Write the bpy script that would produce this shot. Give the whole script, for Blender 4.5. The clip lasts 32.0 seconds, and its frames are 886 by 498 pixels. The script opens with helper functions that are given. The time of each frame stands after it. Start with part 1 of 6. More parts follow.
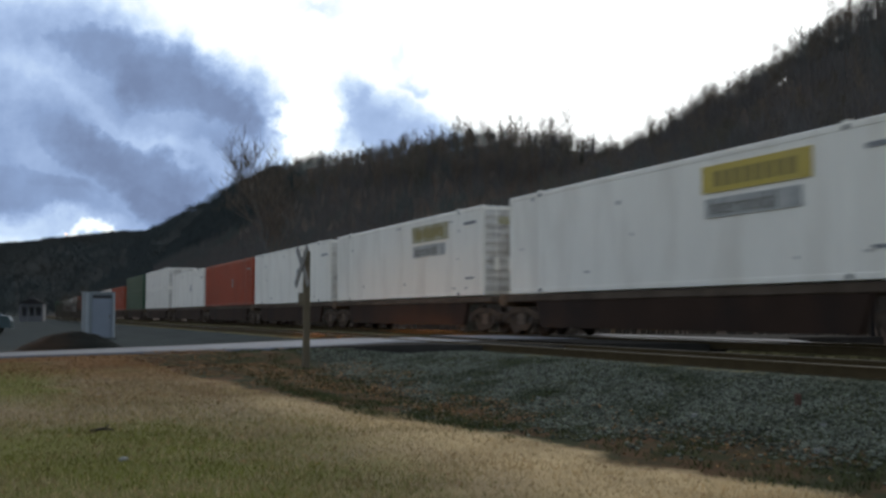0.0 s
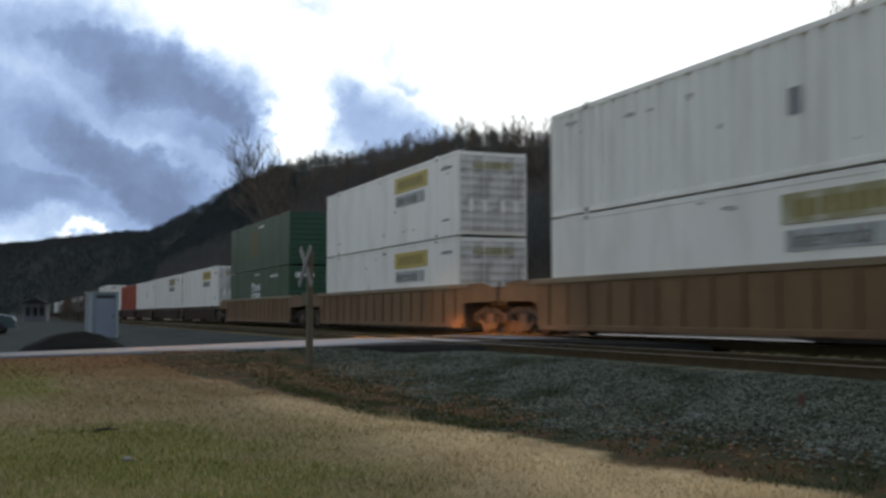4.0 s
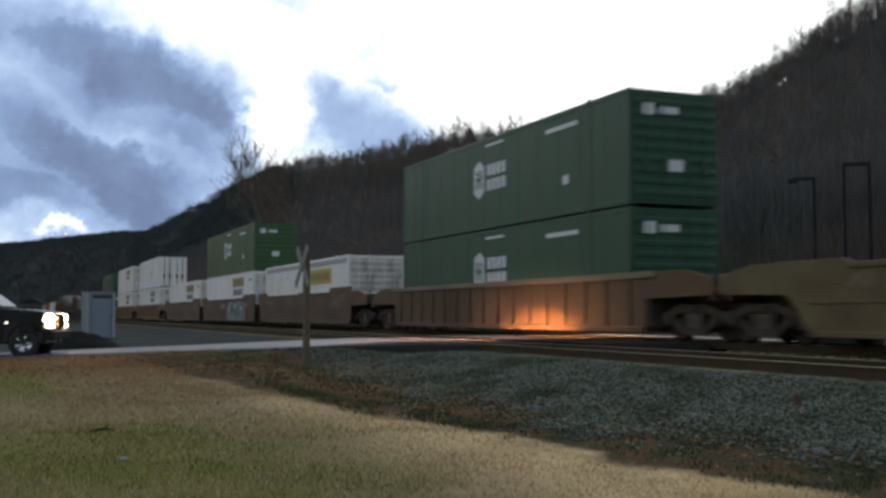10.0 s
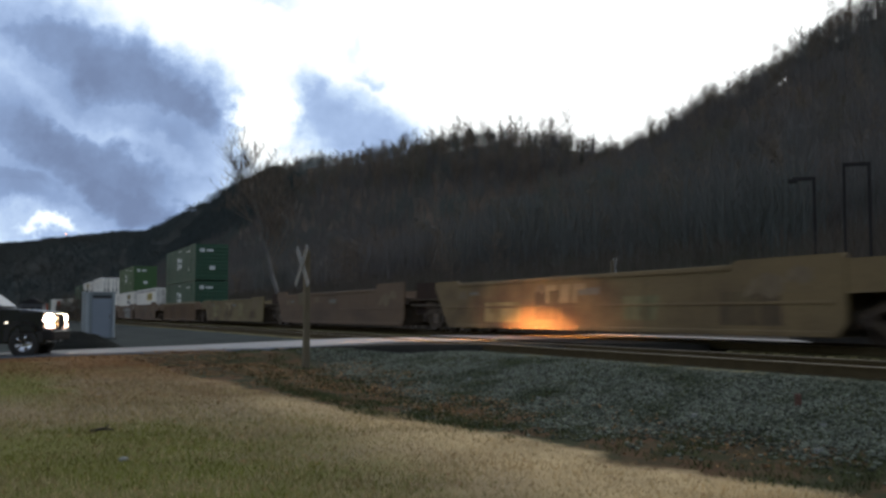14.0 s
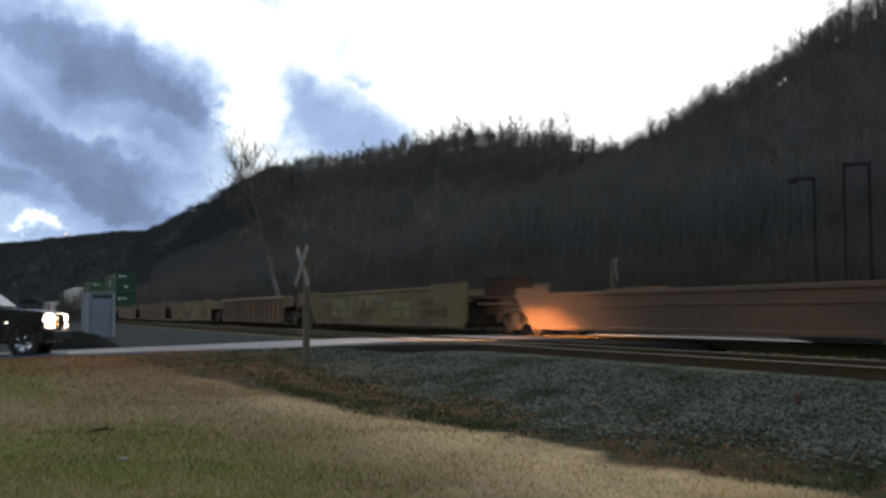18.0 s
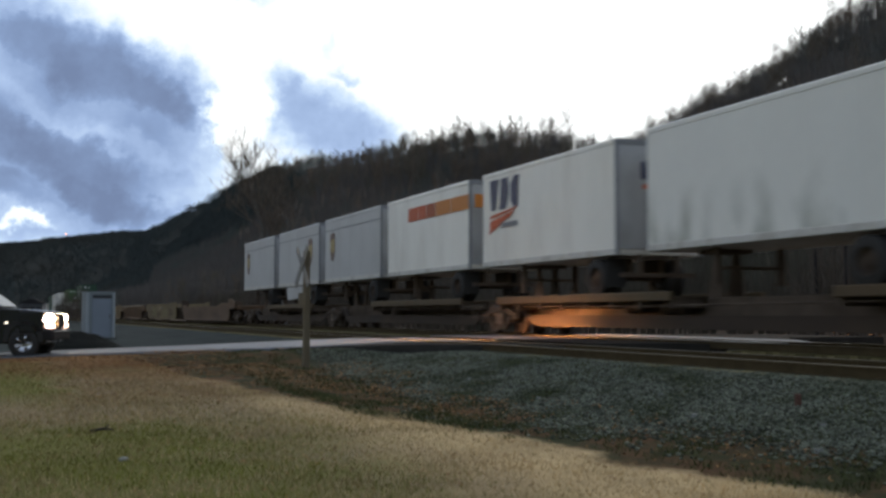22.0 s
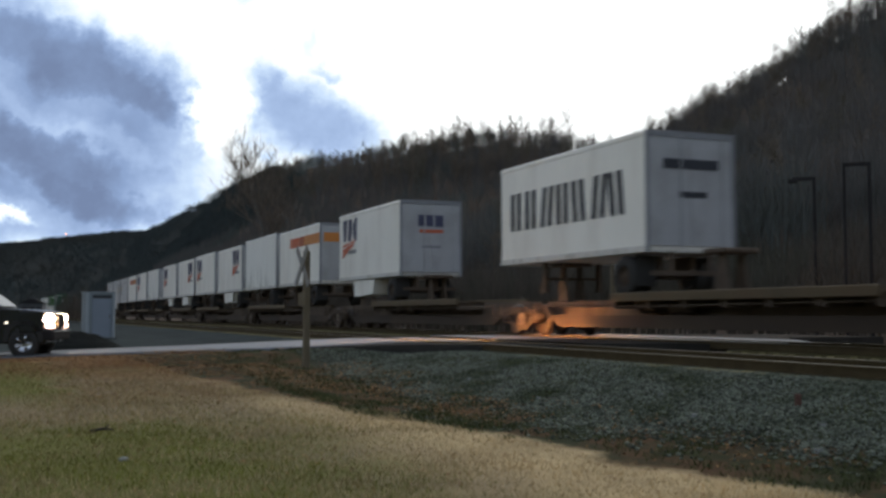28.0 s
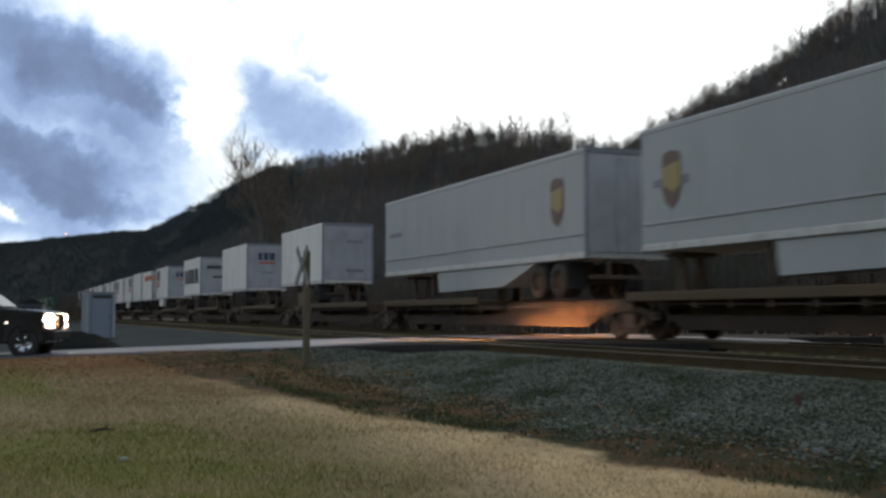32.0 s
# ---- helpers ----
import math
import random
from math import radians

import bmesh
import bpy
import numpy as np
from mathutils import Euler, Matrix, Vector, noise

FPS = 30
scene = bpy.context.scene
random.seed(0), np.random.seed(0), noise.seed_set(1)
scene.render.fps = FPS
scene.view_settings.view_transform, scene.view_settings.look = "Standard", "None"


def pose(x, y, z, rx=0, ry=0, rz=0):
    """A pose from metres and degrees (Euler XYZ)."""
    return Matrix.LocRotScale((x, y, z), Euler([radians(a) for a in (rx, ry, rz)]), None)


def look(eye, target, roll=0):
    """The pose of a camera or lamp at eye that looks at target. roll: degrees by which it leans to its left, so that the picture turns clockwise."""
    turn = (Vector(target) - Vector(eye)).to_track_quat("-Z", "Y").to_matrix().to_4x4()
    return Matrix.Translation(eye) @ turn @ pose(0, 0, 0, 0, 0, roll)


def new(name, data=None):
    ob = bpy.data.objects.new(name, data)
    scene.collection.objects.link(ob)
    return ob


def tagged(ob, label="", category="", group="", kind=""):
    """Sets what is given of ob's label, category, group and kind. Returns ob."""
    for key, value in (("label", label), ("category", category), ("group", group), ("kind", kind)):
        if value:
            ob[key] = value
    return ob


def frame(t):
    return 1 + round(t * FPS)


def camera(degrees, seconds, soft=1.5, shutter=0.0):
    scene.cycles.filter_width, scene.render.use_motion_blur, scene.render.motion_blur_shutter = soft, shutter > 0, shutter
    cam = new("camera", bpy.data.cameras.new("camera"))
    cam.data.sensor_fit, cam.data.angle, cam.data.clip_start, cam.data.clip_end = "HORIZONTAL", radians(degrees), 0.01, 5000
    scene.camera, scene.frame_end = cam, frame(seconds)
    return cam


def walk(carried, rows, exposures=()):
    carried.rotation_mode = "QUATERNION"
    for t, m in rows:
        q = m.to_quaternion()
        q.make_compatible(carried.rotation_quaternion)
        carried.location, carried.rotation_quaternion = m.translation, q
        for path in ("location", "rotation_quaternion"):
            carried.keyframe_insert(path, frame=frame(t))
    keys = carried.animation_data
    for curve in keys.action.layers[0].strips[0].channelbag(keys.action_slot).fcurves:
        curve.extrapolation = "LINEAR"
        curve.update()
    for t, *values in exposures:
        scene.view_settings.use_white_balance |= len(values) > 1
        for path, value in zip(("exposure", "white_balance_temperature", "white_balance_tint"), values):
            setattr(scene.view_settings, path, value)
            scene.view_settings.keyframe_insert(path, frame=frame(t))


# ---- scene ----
import functools

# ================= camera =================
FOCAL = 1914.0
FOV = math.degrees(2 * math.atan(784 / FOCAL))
TURN = 22.28          # degrees between the view and the line of the track
TILT = 3.47
EYE = (0.0, 0.0, 0.60)


def view(sway=0.0):
    """The camera's pose; sway in thousandths of a radian to its left."""
    a, p = radians(180 - TURN) + sway / 1000, radians(TILT)
    d = Vector((math.cos(a) * math.cos(p), math.sin(a) * math.cos(p), math.sin(p)))
    return look(EYE, Vector(EYE) + d)


cam = camera(FOV, 32.0, soft=2.8, shutter=0.5)
walk(cam, [(0, view(0)), (1.2, view(0)), (2.0, view(0.8)), (2.5, view(1.3)), (3.0, view(2.1)), (3.5, view(3.0)),
           (4.5, view(2.6)), (5.5, view(1.0)), (6.0, view(0)), (7.0, view(0)), (20.0, view(0)), (32.0, view(0))],
     exposures=[(0, 0.0), (32, 0.0)])

# ================= light =================
world = bpy.data.worlds.new("evening_sky")
scene.world = world
world.use_nodes = True
wn = world.node_tree.nodes
sky = wn.new("ShaderNodeTexSky")
sky.sky_type, sky.sun_disc = "NISHITA", False
sky.sun_elevation, sky.sun_rotation = radians(14), radians(-40)
sky.air_density, sky.dust_density, sky.ozone_density = 0.7, 6.0, 0.4
wn["Background"].inputs[1].default_value = 0.385
grey = wn.new("ShaderNodeHueSaturation")      # an overcast evening: little blue left in the sky
grey.inputs["Saturation"].default_value = 0.70
world.node_tree.links.new(sky.outputs[0], grey.inputs["Color"])
world.node_tree.links.new(grey.outputs[0], wn["Background"].inputs[0])
sun_data = bpy.data.lights.new("sun", "SUN")
sun_data.energy, sun_data.angle, sun_data.color = 0.7, radians(25), (1.0, 0.95, 0.88)
sun = new("sun", sun_data)
sun.matrix_world = look((-20, 60, 60), (0, 0, 0))

# ================= materials =================


def mat(name, colour, rough=0.7, metal=0.0, vary=0.25, scale=3.0, fine=40.0, bump=0.15, stain=None, stain_amount=0.5,
        stain_scale=0.6, per_object=0.0, per_island=0.0, spec=0.4, stretch=(1, 1, 1), low=None):
    m = bpy.data.materials.new(name)
    m.use_nodes = True
    nt = m.node_tree
    nd, lk = nt.nodes, nt.links
    b = nd["Principled BSDF"]
    b.inputs["Metallic"].default_value = metal
    b.inputs["Specular IOR Level"].default_value = spec
    tc = nd.new("ShaderNodeTexCoord")
    mp = nd.new("ShaderNodeMapping")
    mp.inputs["Scale"].default_value = stretch
    lk.new(tc.outputs["Object"], mp.inputs["Vector"])

    def tex(sc, detail=5.0):
        n = nd.new("ShaderNodeTexNoise")
        n.inputs["Scale"].default_value, n.inputs["Detail"].default_value = sc, detail
        lk.new(mp.outputs[0], n.inputs["Vector"])
        return n
    big, small = tex(scale), tex(fine, 3.0)
    dark = tuple(c * (1 - vary) for c in colour)
    light = tuple(min(1, c * (1 + vary)) for c in colour)
    mix = nd.new("ShaderNodeMix")
    mix.data_type = "RGBA"
    mix.inputs["A"].default_value, mix.inputs["B"].default_value = (*dark, 1), (*light, 1)
    addn = nd.new("ShaderNodeMath")
    addn.operation = "MULTIPLY_ADD"
    lk.new(small.outputs["Fac"], addn.inputs[0])
    addn.inputs[1].default_value = 0.6
    half = nd.new("ShaderNodeMath")
    half.operation = "MULTIPLY_ADD"
    lk.new(big.outputs["Fac"], half.inputs[0])
    half.inputs[1].default_value, half.inputs[2].default_value = 1.4, -0.5
    lk.new(half.outputs[0], addn.inputs[2])
    lk.new(addn.outputs[0], mix.inputs["Factor"])
    out = mix.outputs["Result"]
    if stain:
        st = tex(stain_scale, 6.0)
        ramp = nd.new("ShaderNodeMapRange")
        ramp.inputs["From Min"].default_value, ramp.inputs["From Max"].default_value = 0.48, 0.68
        ramp.inputs["To Max"].default_value = stain_amount
        lk.new(st.outputs["Fac"], ramp.inputs["Value"])
        amount = ramp.outputs[0]
        if low:      # grime that gathers between two heights of the thing
            sp, rise, mul = nd.new("ShaderNodeSeparateXYZ"), nd.new("ShaderNodeMapRange"), nd.new("ShaderNodeMath")
            lk.new(tc.outputs["Object"], sp.inputs[0])
            rise.inputs["From Min"].default_value, rise.inputs["From Max"].default_value = low[1], low[0]
            lk.new(sp.outputs[2], rise.inputs["Value"])
            mul.operation = "MULTIPLY"
            lk.new(amount, mul.inputs[0])
            lk.new(rise.outputs[0], mul.inputs[1])
            amount = mul.outputs[0]
        mx = nd.new("ShaderNodeMix")
        mx.data_type = "RGBA"
        lk.new(amount, mx.inputs["Factor"])
        lk.new(out, mx.inputs["A"])
        mx.inputs["B"].default_value = (*stain, 1)
        out = mx.outputs["Result"]
    for amount, kind in ((per_object, "o"), (per_island, "i")):
        if amount:
            src = nd.new("ShaderNodeObjectInfo" if kind == "o" else "ShaderNodeNewGeometry")
            sock = src.outputs["Random"] if kind == "o" else src.outputs["Random Per Island"]
            mr = nd.new("ShaderNodeMapRange")
            mr.inputs["To Min"].default_value, mr.inputs["To Max"].default_value = 1 - amount, 1 + amount
            lk.new(sock, mr.inputs["Value"])
            hsv = nd.new("ShaderNodeHueSaturation")
            lk.new(mr.outputs[0], hsv.inputs["Value"])
            lk.new(out, hsv.inputs["Color"])
            out = hsv.outputs[0]
    lk.new(out, b.inputs["Base Color"])
    rr = nd.new("ShaderNodeMapRange")
    rr.inputs["To Min"].default_value, rr.inputs["To Max"].default_value = max(0.02, rough - 0.12), min(1, rough + 0.12)
    lk.new(big.outputs["Fac"], rr.inputs["Value"])
    lk.new(rr.outputs[0], b.inputs["Roughness"])
    if bump:
        bp = nd.new("ShaderNodeBump")
        bp.inputs["Strength"].default_value, bp.inputs["Distance"].default_value = bump, 0.02
        lk.new(small.outputs["Fac"], bp.inputs["Height"])
        lk.new(bp.outputs[0], b.inputs["Normal"])
    return m


def glow(name, colour, strength):
    m = bpy.data.materials.new(name)
    m.use_nodes = True
    nd = m.node_tree.nodes
    b = nd["Principled BSDF"]
    b.inputs["Base Color"].default_value = (*colour, 1)
    b.inputs["Emission Color"].default_value = (*colour, 1)
    b.inputs["Emission Strength"].default_value = strength
    return m


M = dict(
    white=mat("white_painted_aluminium", (0.87, 0.845, 0.755), 0.45, vary=0.05, scale=0.5, fine=8, bump=0.03, stain=(0.50, 0.45, 0.36), stain_amount=0.32, stain_scale=0.8, per_object=0.05, stretch=(1, 1, 0.3)),
    greyw=mat("grey_white_trailer_skin", (0.525, 0.530, 0.510), 0.5, vary=0.06, scale=0.5, fine=8, bump=0.03, stain=(0.31, 0.30, 0.27), stain_amount=0.3, stain_scale=0.4, stretch=(1, 1, 0.5)),
    longgrey=mat("dull_grey_trailer_skin", (0.405, 0.425, 0.405), 0.5, vary=0.07, scale=0.4, fine=8, bump=0.03, stain=(0.28, 0.29, 0.26), stain_amount=0.4, stain_scale=0.4, stretch=(1, 1, 0.5)),
    brownpatch=mat("dull_olive_brown_car_paint", (0.168, 0.115, 0.050), 0.75, vary=0.4, scale=0.5, fine=14, stain=(0.070, 0.042, 0.021), stain_amount=0.9, stain_scale=0.6, stretch=(0.5, 1, 1)),
    green=mat("dark_green_painted_steel", (0.0264, 0.0802, 0.0424), 0.5, vary=0.14, scale=0.7, fine=10, bump=0.03, stain=(0.041, 0.0574, 0.0369), stain_amount=0.4),
    green2=mat("mid_green_painted_steel", (0.0451, 0.107, 0.0328), 0.5, vary=0.14, scale=0.7, fine=10, bump=0.03, stain=(0.0492, 0.0574, 0.0328), stain_amount=0.4),
    red=mat("orange_red_container_paint", (0.344, 0.0615, 0.0246), 0.55, vary=0.15, scale=0.8, stain=(0.164, 0.041, 0.0246)),
    rust=mat("rust_brown_car_paint", (0.127, 0.0771, 0.0426), 0.75, vary=0.4, scale=0.6, fine=14, stain=(0.041, 0.0287, 0.023), stain_amount=0.6, stretch=(0.3, 1, 1.2)),
    ribrust=mat("olive_brown_car_paint", (0.182, 0.107, 0.047), 0.75, vary=0.4, scale=0.6, fine=14, stain=(0.085, 0.047, 0.022), stain_amount=0.8, stretch=(0.8, 1, 0.25)),
    ochre=mat("faded_yellow_brown_car_paint", (0.128, 0.074, 0.034), 0.75, vary=0.3, scale=0.7, fine=14, stain=(0.070, 0.038, 0.020), stain_amount=0.8, stretch=(0.4, 1, 0.5)),
    patchy=mat("patched_primer_car_paint", (0.146, 0.109, 0.046), 0.75, vary=0.4, scale=0.5, fine=14, stain=(0.085, 0.052, 0.024), stain_amount=0.95, stain_scale=0.7, stretch=(0.5, 1, 1)),
    black=mat("black_grimy_steel", (0.105, 0.080, 0.060), 0.75, vary=0.4, scale=2, stain=(0.048, 0.033, 0.023), stain_amount=0.7, spec=0.1),
    wheel=mat("worn_wheel_steel", (0.0738, 0.0615, 0.0533), 0.5, 0.6, vary=0.3, scale=4, stain=(0.0574, 0.0287, 0.0164), spec=0.1),
    rail=mat("worn_rail_head", (0.28, 0.255, 0.205), 0.6, 1.0, vary=0.15, scale=2, bump=0.02),
    railside=mat("rusty_rail_web", (0.0697, 0.0525, 0.0279), 0.85, vary=0.3, scale=3, spec=0.06),
    tie=mat("weathered_brown_sleeper", (0.171, 0.146, 0.0672), 0.9, vary=0.35, scale=4, fine=30, bump=0.4, per_object=0.25, stretch=(1, 0.25, 1), spec=0.06),
    yellow=mat("yellow_logo_panel", (0.50, 0.385, 0.075), 0.5, vary=0.1, stain=(0.42, 0.34, 0.12), stain_amount=0.4),
    deckyel=mat("worn_yellow_deck_edge", (0.0867, 0.0599, 0.0279), 0.7, vary=0.3, scale=1.2, stain=(0.082, 0.0492, 0.0246), stain_amount=0.8),
    letter=mat("dark_letter_film", (0.0287, 0.0328, 0.041), 0.5, vary=0.2),
    navy=mat("navy_letter_film", (0.050, 0.055, 0.100), 0.5, vary=0.2),
    flame=mat("orange_red_film", (0.508, 0.107, 0.041), 0.5, vary=0.1),
    orange=mat("orange_stripe_film", (0.541, 0.197, 0.0369), 0.5, vary=0.1),
    brownfilm=mat("brown_shield_film", (0.164, 0.108, 0.0849), 0.5, vary=0.15),
    goldfilm=mat("gold_shield_film", (0.374, 0.283, 0.118), 0.5, vary=0.15),
    greyfilm=mat("grey_lettering_film", (0.213, 0.221, 0.23), 0.5, vary=0.2),
    whitefilm=mat("white_logo_film", (0.66, 0.68, 0.66), 0.5, vary=0.1),
    seam=mat("dark_seam_shadow_gap", (0.0492, 0.0492, 0.0492), 0.8),
    tyre=mat("black_tyre_rubber", (0.045, 0.043, 0.040), 0.8, vary=0.2, spec=0.1),
    road=mat("pale_worn_road", (0.195, 0.203, 0.216), 0.6, vary=0.14, scale=0.8, fine=60, stain=(0.15, 0.152, 0.155), stain_amount=0.5),
    asphalt=mat("dark_crossing_asphalt", (0.036, 0.033, 0.028), 0.95, vary=0.3, scale=2, fine=80, bump=0.4, spec=0.06),
    wood=mat("grey_weathered_post", (0.135, 0.11, 0.068), 0.9, vary=0.3, scale=3, fine=30, stretch=(1, 1, 0.15), stain=(0.0984, 0.082, 0.0656)),
    signw=mat("weathered_sign_white", (0.204, 0.204, 0.192), 0.6, vary=0.15, stain=(0.168, 0.15, 0.12), stain_amount=0.6, stain_scale=4),
    hut=mat("white_painted_hut", (0.215, 0.245, 0.255), 0.6, vary=0.08, scale=1.5, stain=(0.16, 0.17, 0.165), stain_amount=0.5, stain_scale=2),
    bark=mat("dark_bare_bark", (0.150, 0.121, 0.094), 0.95, vary=0.28, scale=0.16, fine=6, bump=0.3, per_island=0.16, spec=0.06, stain=(0.088, 0.096, 0.070), stain_amount=0.8, stain_scale=0.035),
    twig=mat("grey_brown_twigs", (0.118, 0.109, 0.100), 0.95, vary=0.22, scale=0.05, fine=2, bump=0, per_island=0.16, spec=0.06, stain=(0.092, 0.113, 0.101), stain_amount=0.9, stain_scale=0.016),
    pale=mat("pale_sycamore_bark", (0.156, 0.148, 0.135), 0.9, vary=0.35, scale=1.2, fine=8, stain=(0.0656, 0.0574, 0.0492), stain_amount=0.7),
    pine=mat("dark_evergreen_needles", (0.0328, 0.0451, 0.0295), 0.9, vary=0.4, scale=1, fine=10, bump=0, per_island=0.3, spec=0.06),
    stone=mat("grey_ballast_stone", (0.122, 0.134, 0.103), 0.85, vary=0.3, scale=6, fine=60, bump=0.3, per_island=0.6, stain=(0.042, 0.052, 0.027), stain_amount=0.9, stain_scale=0.9, spec=0.06),
    grass=mat("green_grass_blade", (0.168, 0.176, 0.034), 0.8, vary=0.35, scale=0.8, fine=20, bump=0, per_island=0.22, spec=0.06, stain=(0.25, 0.205, 0.075), stain_amount=0.5, stain_scale=1.3),
    straw=mat("dry_grass_blade", (0.562, 0.429, 0.239), 0.85, vary=0.3, scale=0.8, fine=20, bump=0, per_island=0.22, spec=0.06),
    leaf=mat("fallen_leaf", (0.207, 0.121, 0.055), 0.85, vary=0.3, scale=2, bump=0, per_island=0.45, spec=0.06),
    # far hill woods: the bluish haze of distance is put into the colour
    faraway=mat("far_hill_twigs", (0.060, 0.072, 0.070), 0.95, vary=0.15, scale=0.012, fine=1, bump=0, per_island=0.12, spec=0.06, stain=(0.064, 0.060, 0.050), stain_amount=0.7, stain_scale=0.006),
    weed=mat("dark_green_weed", (0.070, 0.080, 0.032), 0.8, vary=0.3, scale=1, fine=20, bump=0, per_island=0.4, spec=0.06),
    # rear doors greyer than the sides: shade between trailers is put into the colour
    reardoor=mat("grey_trailer_door_paint", (0.391, 0.399, 0.399), 0.5, vary=0.08, scale=0.8, fine=8, bump=0.03, stain=(0.212, 0.204, 0.187), stain_amount=0.5, stain_scale=0.8),
    tan=mat("dull_tan_grass_blade", (0.346, 0.274, 0.139), 0.85, vary=0.3, scale=0.8, fine=20, bump=0, per_island=0.22, spec=0.06),
    brush=mat("dark_brown_brush", (0.090, 0.076, 0.062), 0.95, vary=0.3, scale=0.3, fine=6, bump=0, per_island=0.15, spec=0.06, stain=(0.062, 0.066, 0.046), stain_amount=0.8, stain_scale=0.05),
    greypanel=mat("pale_grey_logo_panel", (0.36, 0.37, 0.35), 0.6, vary=0.25, scale=2.5, stain=(0.5, 0.5, 0.47), stain_amount=0.7, stain_scale=2.0),
    fadeyellow=mat("faded_yellow_panel", (0.33, 0.30, 0.16), 0.6, vary=0.25, scale=2.0, stain=(0.5, 0.48, 0.4), stain_amount=0.7, stain_scale=2.0),
    pole=mat("dark_steel_pole", (0.030, 0.028, 0.027), 0.8, vary=0.3, spec=0.05),
    mound=mat("dark_earth_pile", (0.0075, 0.0092, 0.0086), 0.95, vary=0.4, scale=3, fine=20, bump=0.6, spec=0.06),
)

# ================= mesh building =================


class Shape:
    """Collects boxes, tubes and prisms into one mesh."""

    def __init__(self):
        self.v, self.f = [], []

    def add(self, verts, faces):
        n = len(self.v)
        self.v += [tuple(p) for p in verts]
        self.f += [tuple(i + n for i in q) for q in faces]
        return self

    def box(self, x0, x1, y0, y1, z0, z1):
        return self.add([(x0, y0, z0), (x1, y0, z0), (x1, y1, z0), (x0, y1, z0), (x0, y0, z1), (x1, y0, z1), (x1, y1, z1), (x0, y1, z1)],
                        [(3, 2, 1, 0), (4, 5, 6, 7), (0, 1, 5, 4), (1, 2, 6, 5), (2, 3, 7, 6), (3, 0, 4, 7)])

    def chamfer_box(self, x0, x1, y0, y1, z0, z1, c=0.03):
        """A box whose twelve edges are cut off."""
        pts, idx = [], {}
        for sx in (0, 1):
            for sy in (0, 1):
                for sz in (0, 1):
                    X, Y, Z = (x0, x1)[sx], (y0, y1)[sy], (z0, z1)[sz]
                    dx, dy, dz = c * (1 - 2 * sx), c * (1 - 2 * sy), c * (1 - 2 * sz)
                    for k, p in enumerate(((X, Y + dy, Z + dz), (X + dx, Y, Z + dz), (X + dx, Y + dy, Z))):
                        idx[sx, sy, sz, k] = len(pts)
                        pts.append(p)
        fs = []
        for s in (0, 1):
            fs.append([idx[s, a, b, 0] for a, b in ((0, 0), (1, 0), (1, 1), (0, 1))])
            fs.append([idx[a, s, b, 1] for a, b in ((0, 0), (1, 0), (1, 1), (0, 1))])
            fs.append([idx[a, b, s, 2] for a, b in ((0, 0), (1, 0), (1, 1), (0, 1))])
        for a in (0, 1):
            for b in (0, 1):
                fs.append([idx[a, b, 0, 0], idx[a, b, 1, 0], idx[a, b, 1, 1], idx[a, b, 0, 1]])
                fs.append([idx[a, 0, b, 0], idx[a, 1, b, 0], idx[a, 1, b, 2], idx[a, 0, b, 2]])
                fs.append([idx[0, a, b, 1], idx[1, a, b, 1], idx[1, a, b, 2], idx[0, a, b, 2]])
        for a in (0, 1):
            for b in (0, 1):
                for d in (0, 1):
                    fs.append([idx[a, b, d, k] for k in range(3)])
        return self.add(pts, fs)

    def tube(self, p, q, r0, r1=None, n=8):
        r1 = r0 if r1 is None else r1
        p, q = Vector(p), Vector(q)
        d = (q - p).normalized()
        a = d.orthogonal().normalized()
        b = d.cross(a)
        ring = [(math.cos(2 * math.pi * i / n), math.sin(2 * math.pi * i / n)) for i in range(n)]
        v = [p + (a * c + b * s) * r0 for c, s in ring] + [q + (a * c + b * s) * r1 for c, s in ring]
        f = [(i, (i + 1) % n, n + (i + 1) % n, n + i) for i in range(n)] + [tuple(range(n))[::-1], tuple(range(n, 2 * n))]
        return self.add(v, f)

    def prism(self, poly, y0, y1):
        """A plate: polygon of (x, z) between two y."""
        n = len(poly)
        v = [(x, y0, z) for x, z in poly] + [(x, y1, z) for x, z in poly]
        return self.add(v, [tuple(range(n)), tuple(range(2 * n - 1, n - 1, -1))] + [(i, n + i, n + (i + 1) % n, (i + 1) % n) for i in range(n)])

    def lathe(self, prof, centre, axis="y", n=20):
        """Turns a profile of (radius, place along the axis) round an axis."""
        v, f, m = [], [], len(prof)
        for i in range(n):
            c, s = math.cos(2 * math.pi * i / n), math.sin(2 * math.pi * i / n)
            for r, h in prof:
                p = (r * c, h, r * s) if axis == "y" else (r * c, r * s, h)
                v.append(tuple(p[k] + centre[k] for k in range(3)))
        for i in range(n):
            j = (i + 1) % n
            f += [(i * m + k, i * m + k + 1, j * m + k + 1, j * m + k) for k in range(m - 1)]
        return self.add(v, f)

    def mesh(self, name, material, smooth=False):
        me = bpy.data.meshes.new(name)
        me.from_pydata(self.v, [], self.f)
        bm = bmesh.new()
        bm.from_mesh(me)
        bmesh.ops.recalc_face_normals(bm, faces=bm.faces)
        bm.to_mesh(me)
        bm.free()
        me.materials.append(material)
        if smooth:
            me.shade_smooth()
        return me


def part(name, shape, material, parent, label="", place=None, smooth=False):
    me = shape if isinstance(shape, bpy.types.Mesh) else shape.mesh(name, material, smooth)
    ob = new(name, me)
    ob.parent = parent
    if place is not None:
        ob.matrix_basis = place
    if label:
        tagged(ob, label)
    return ob


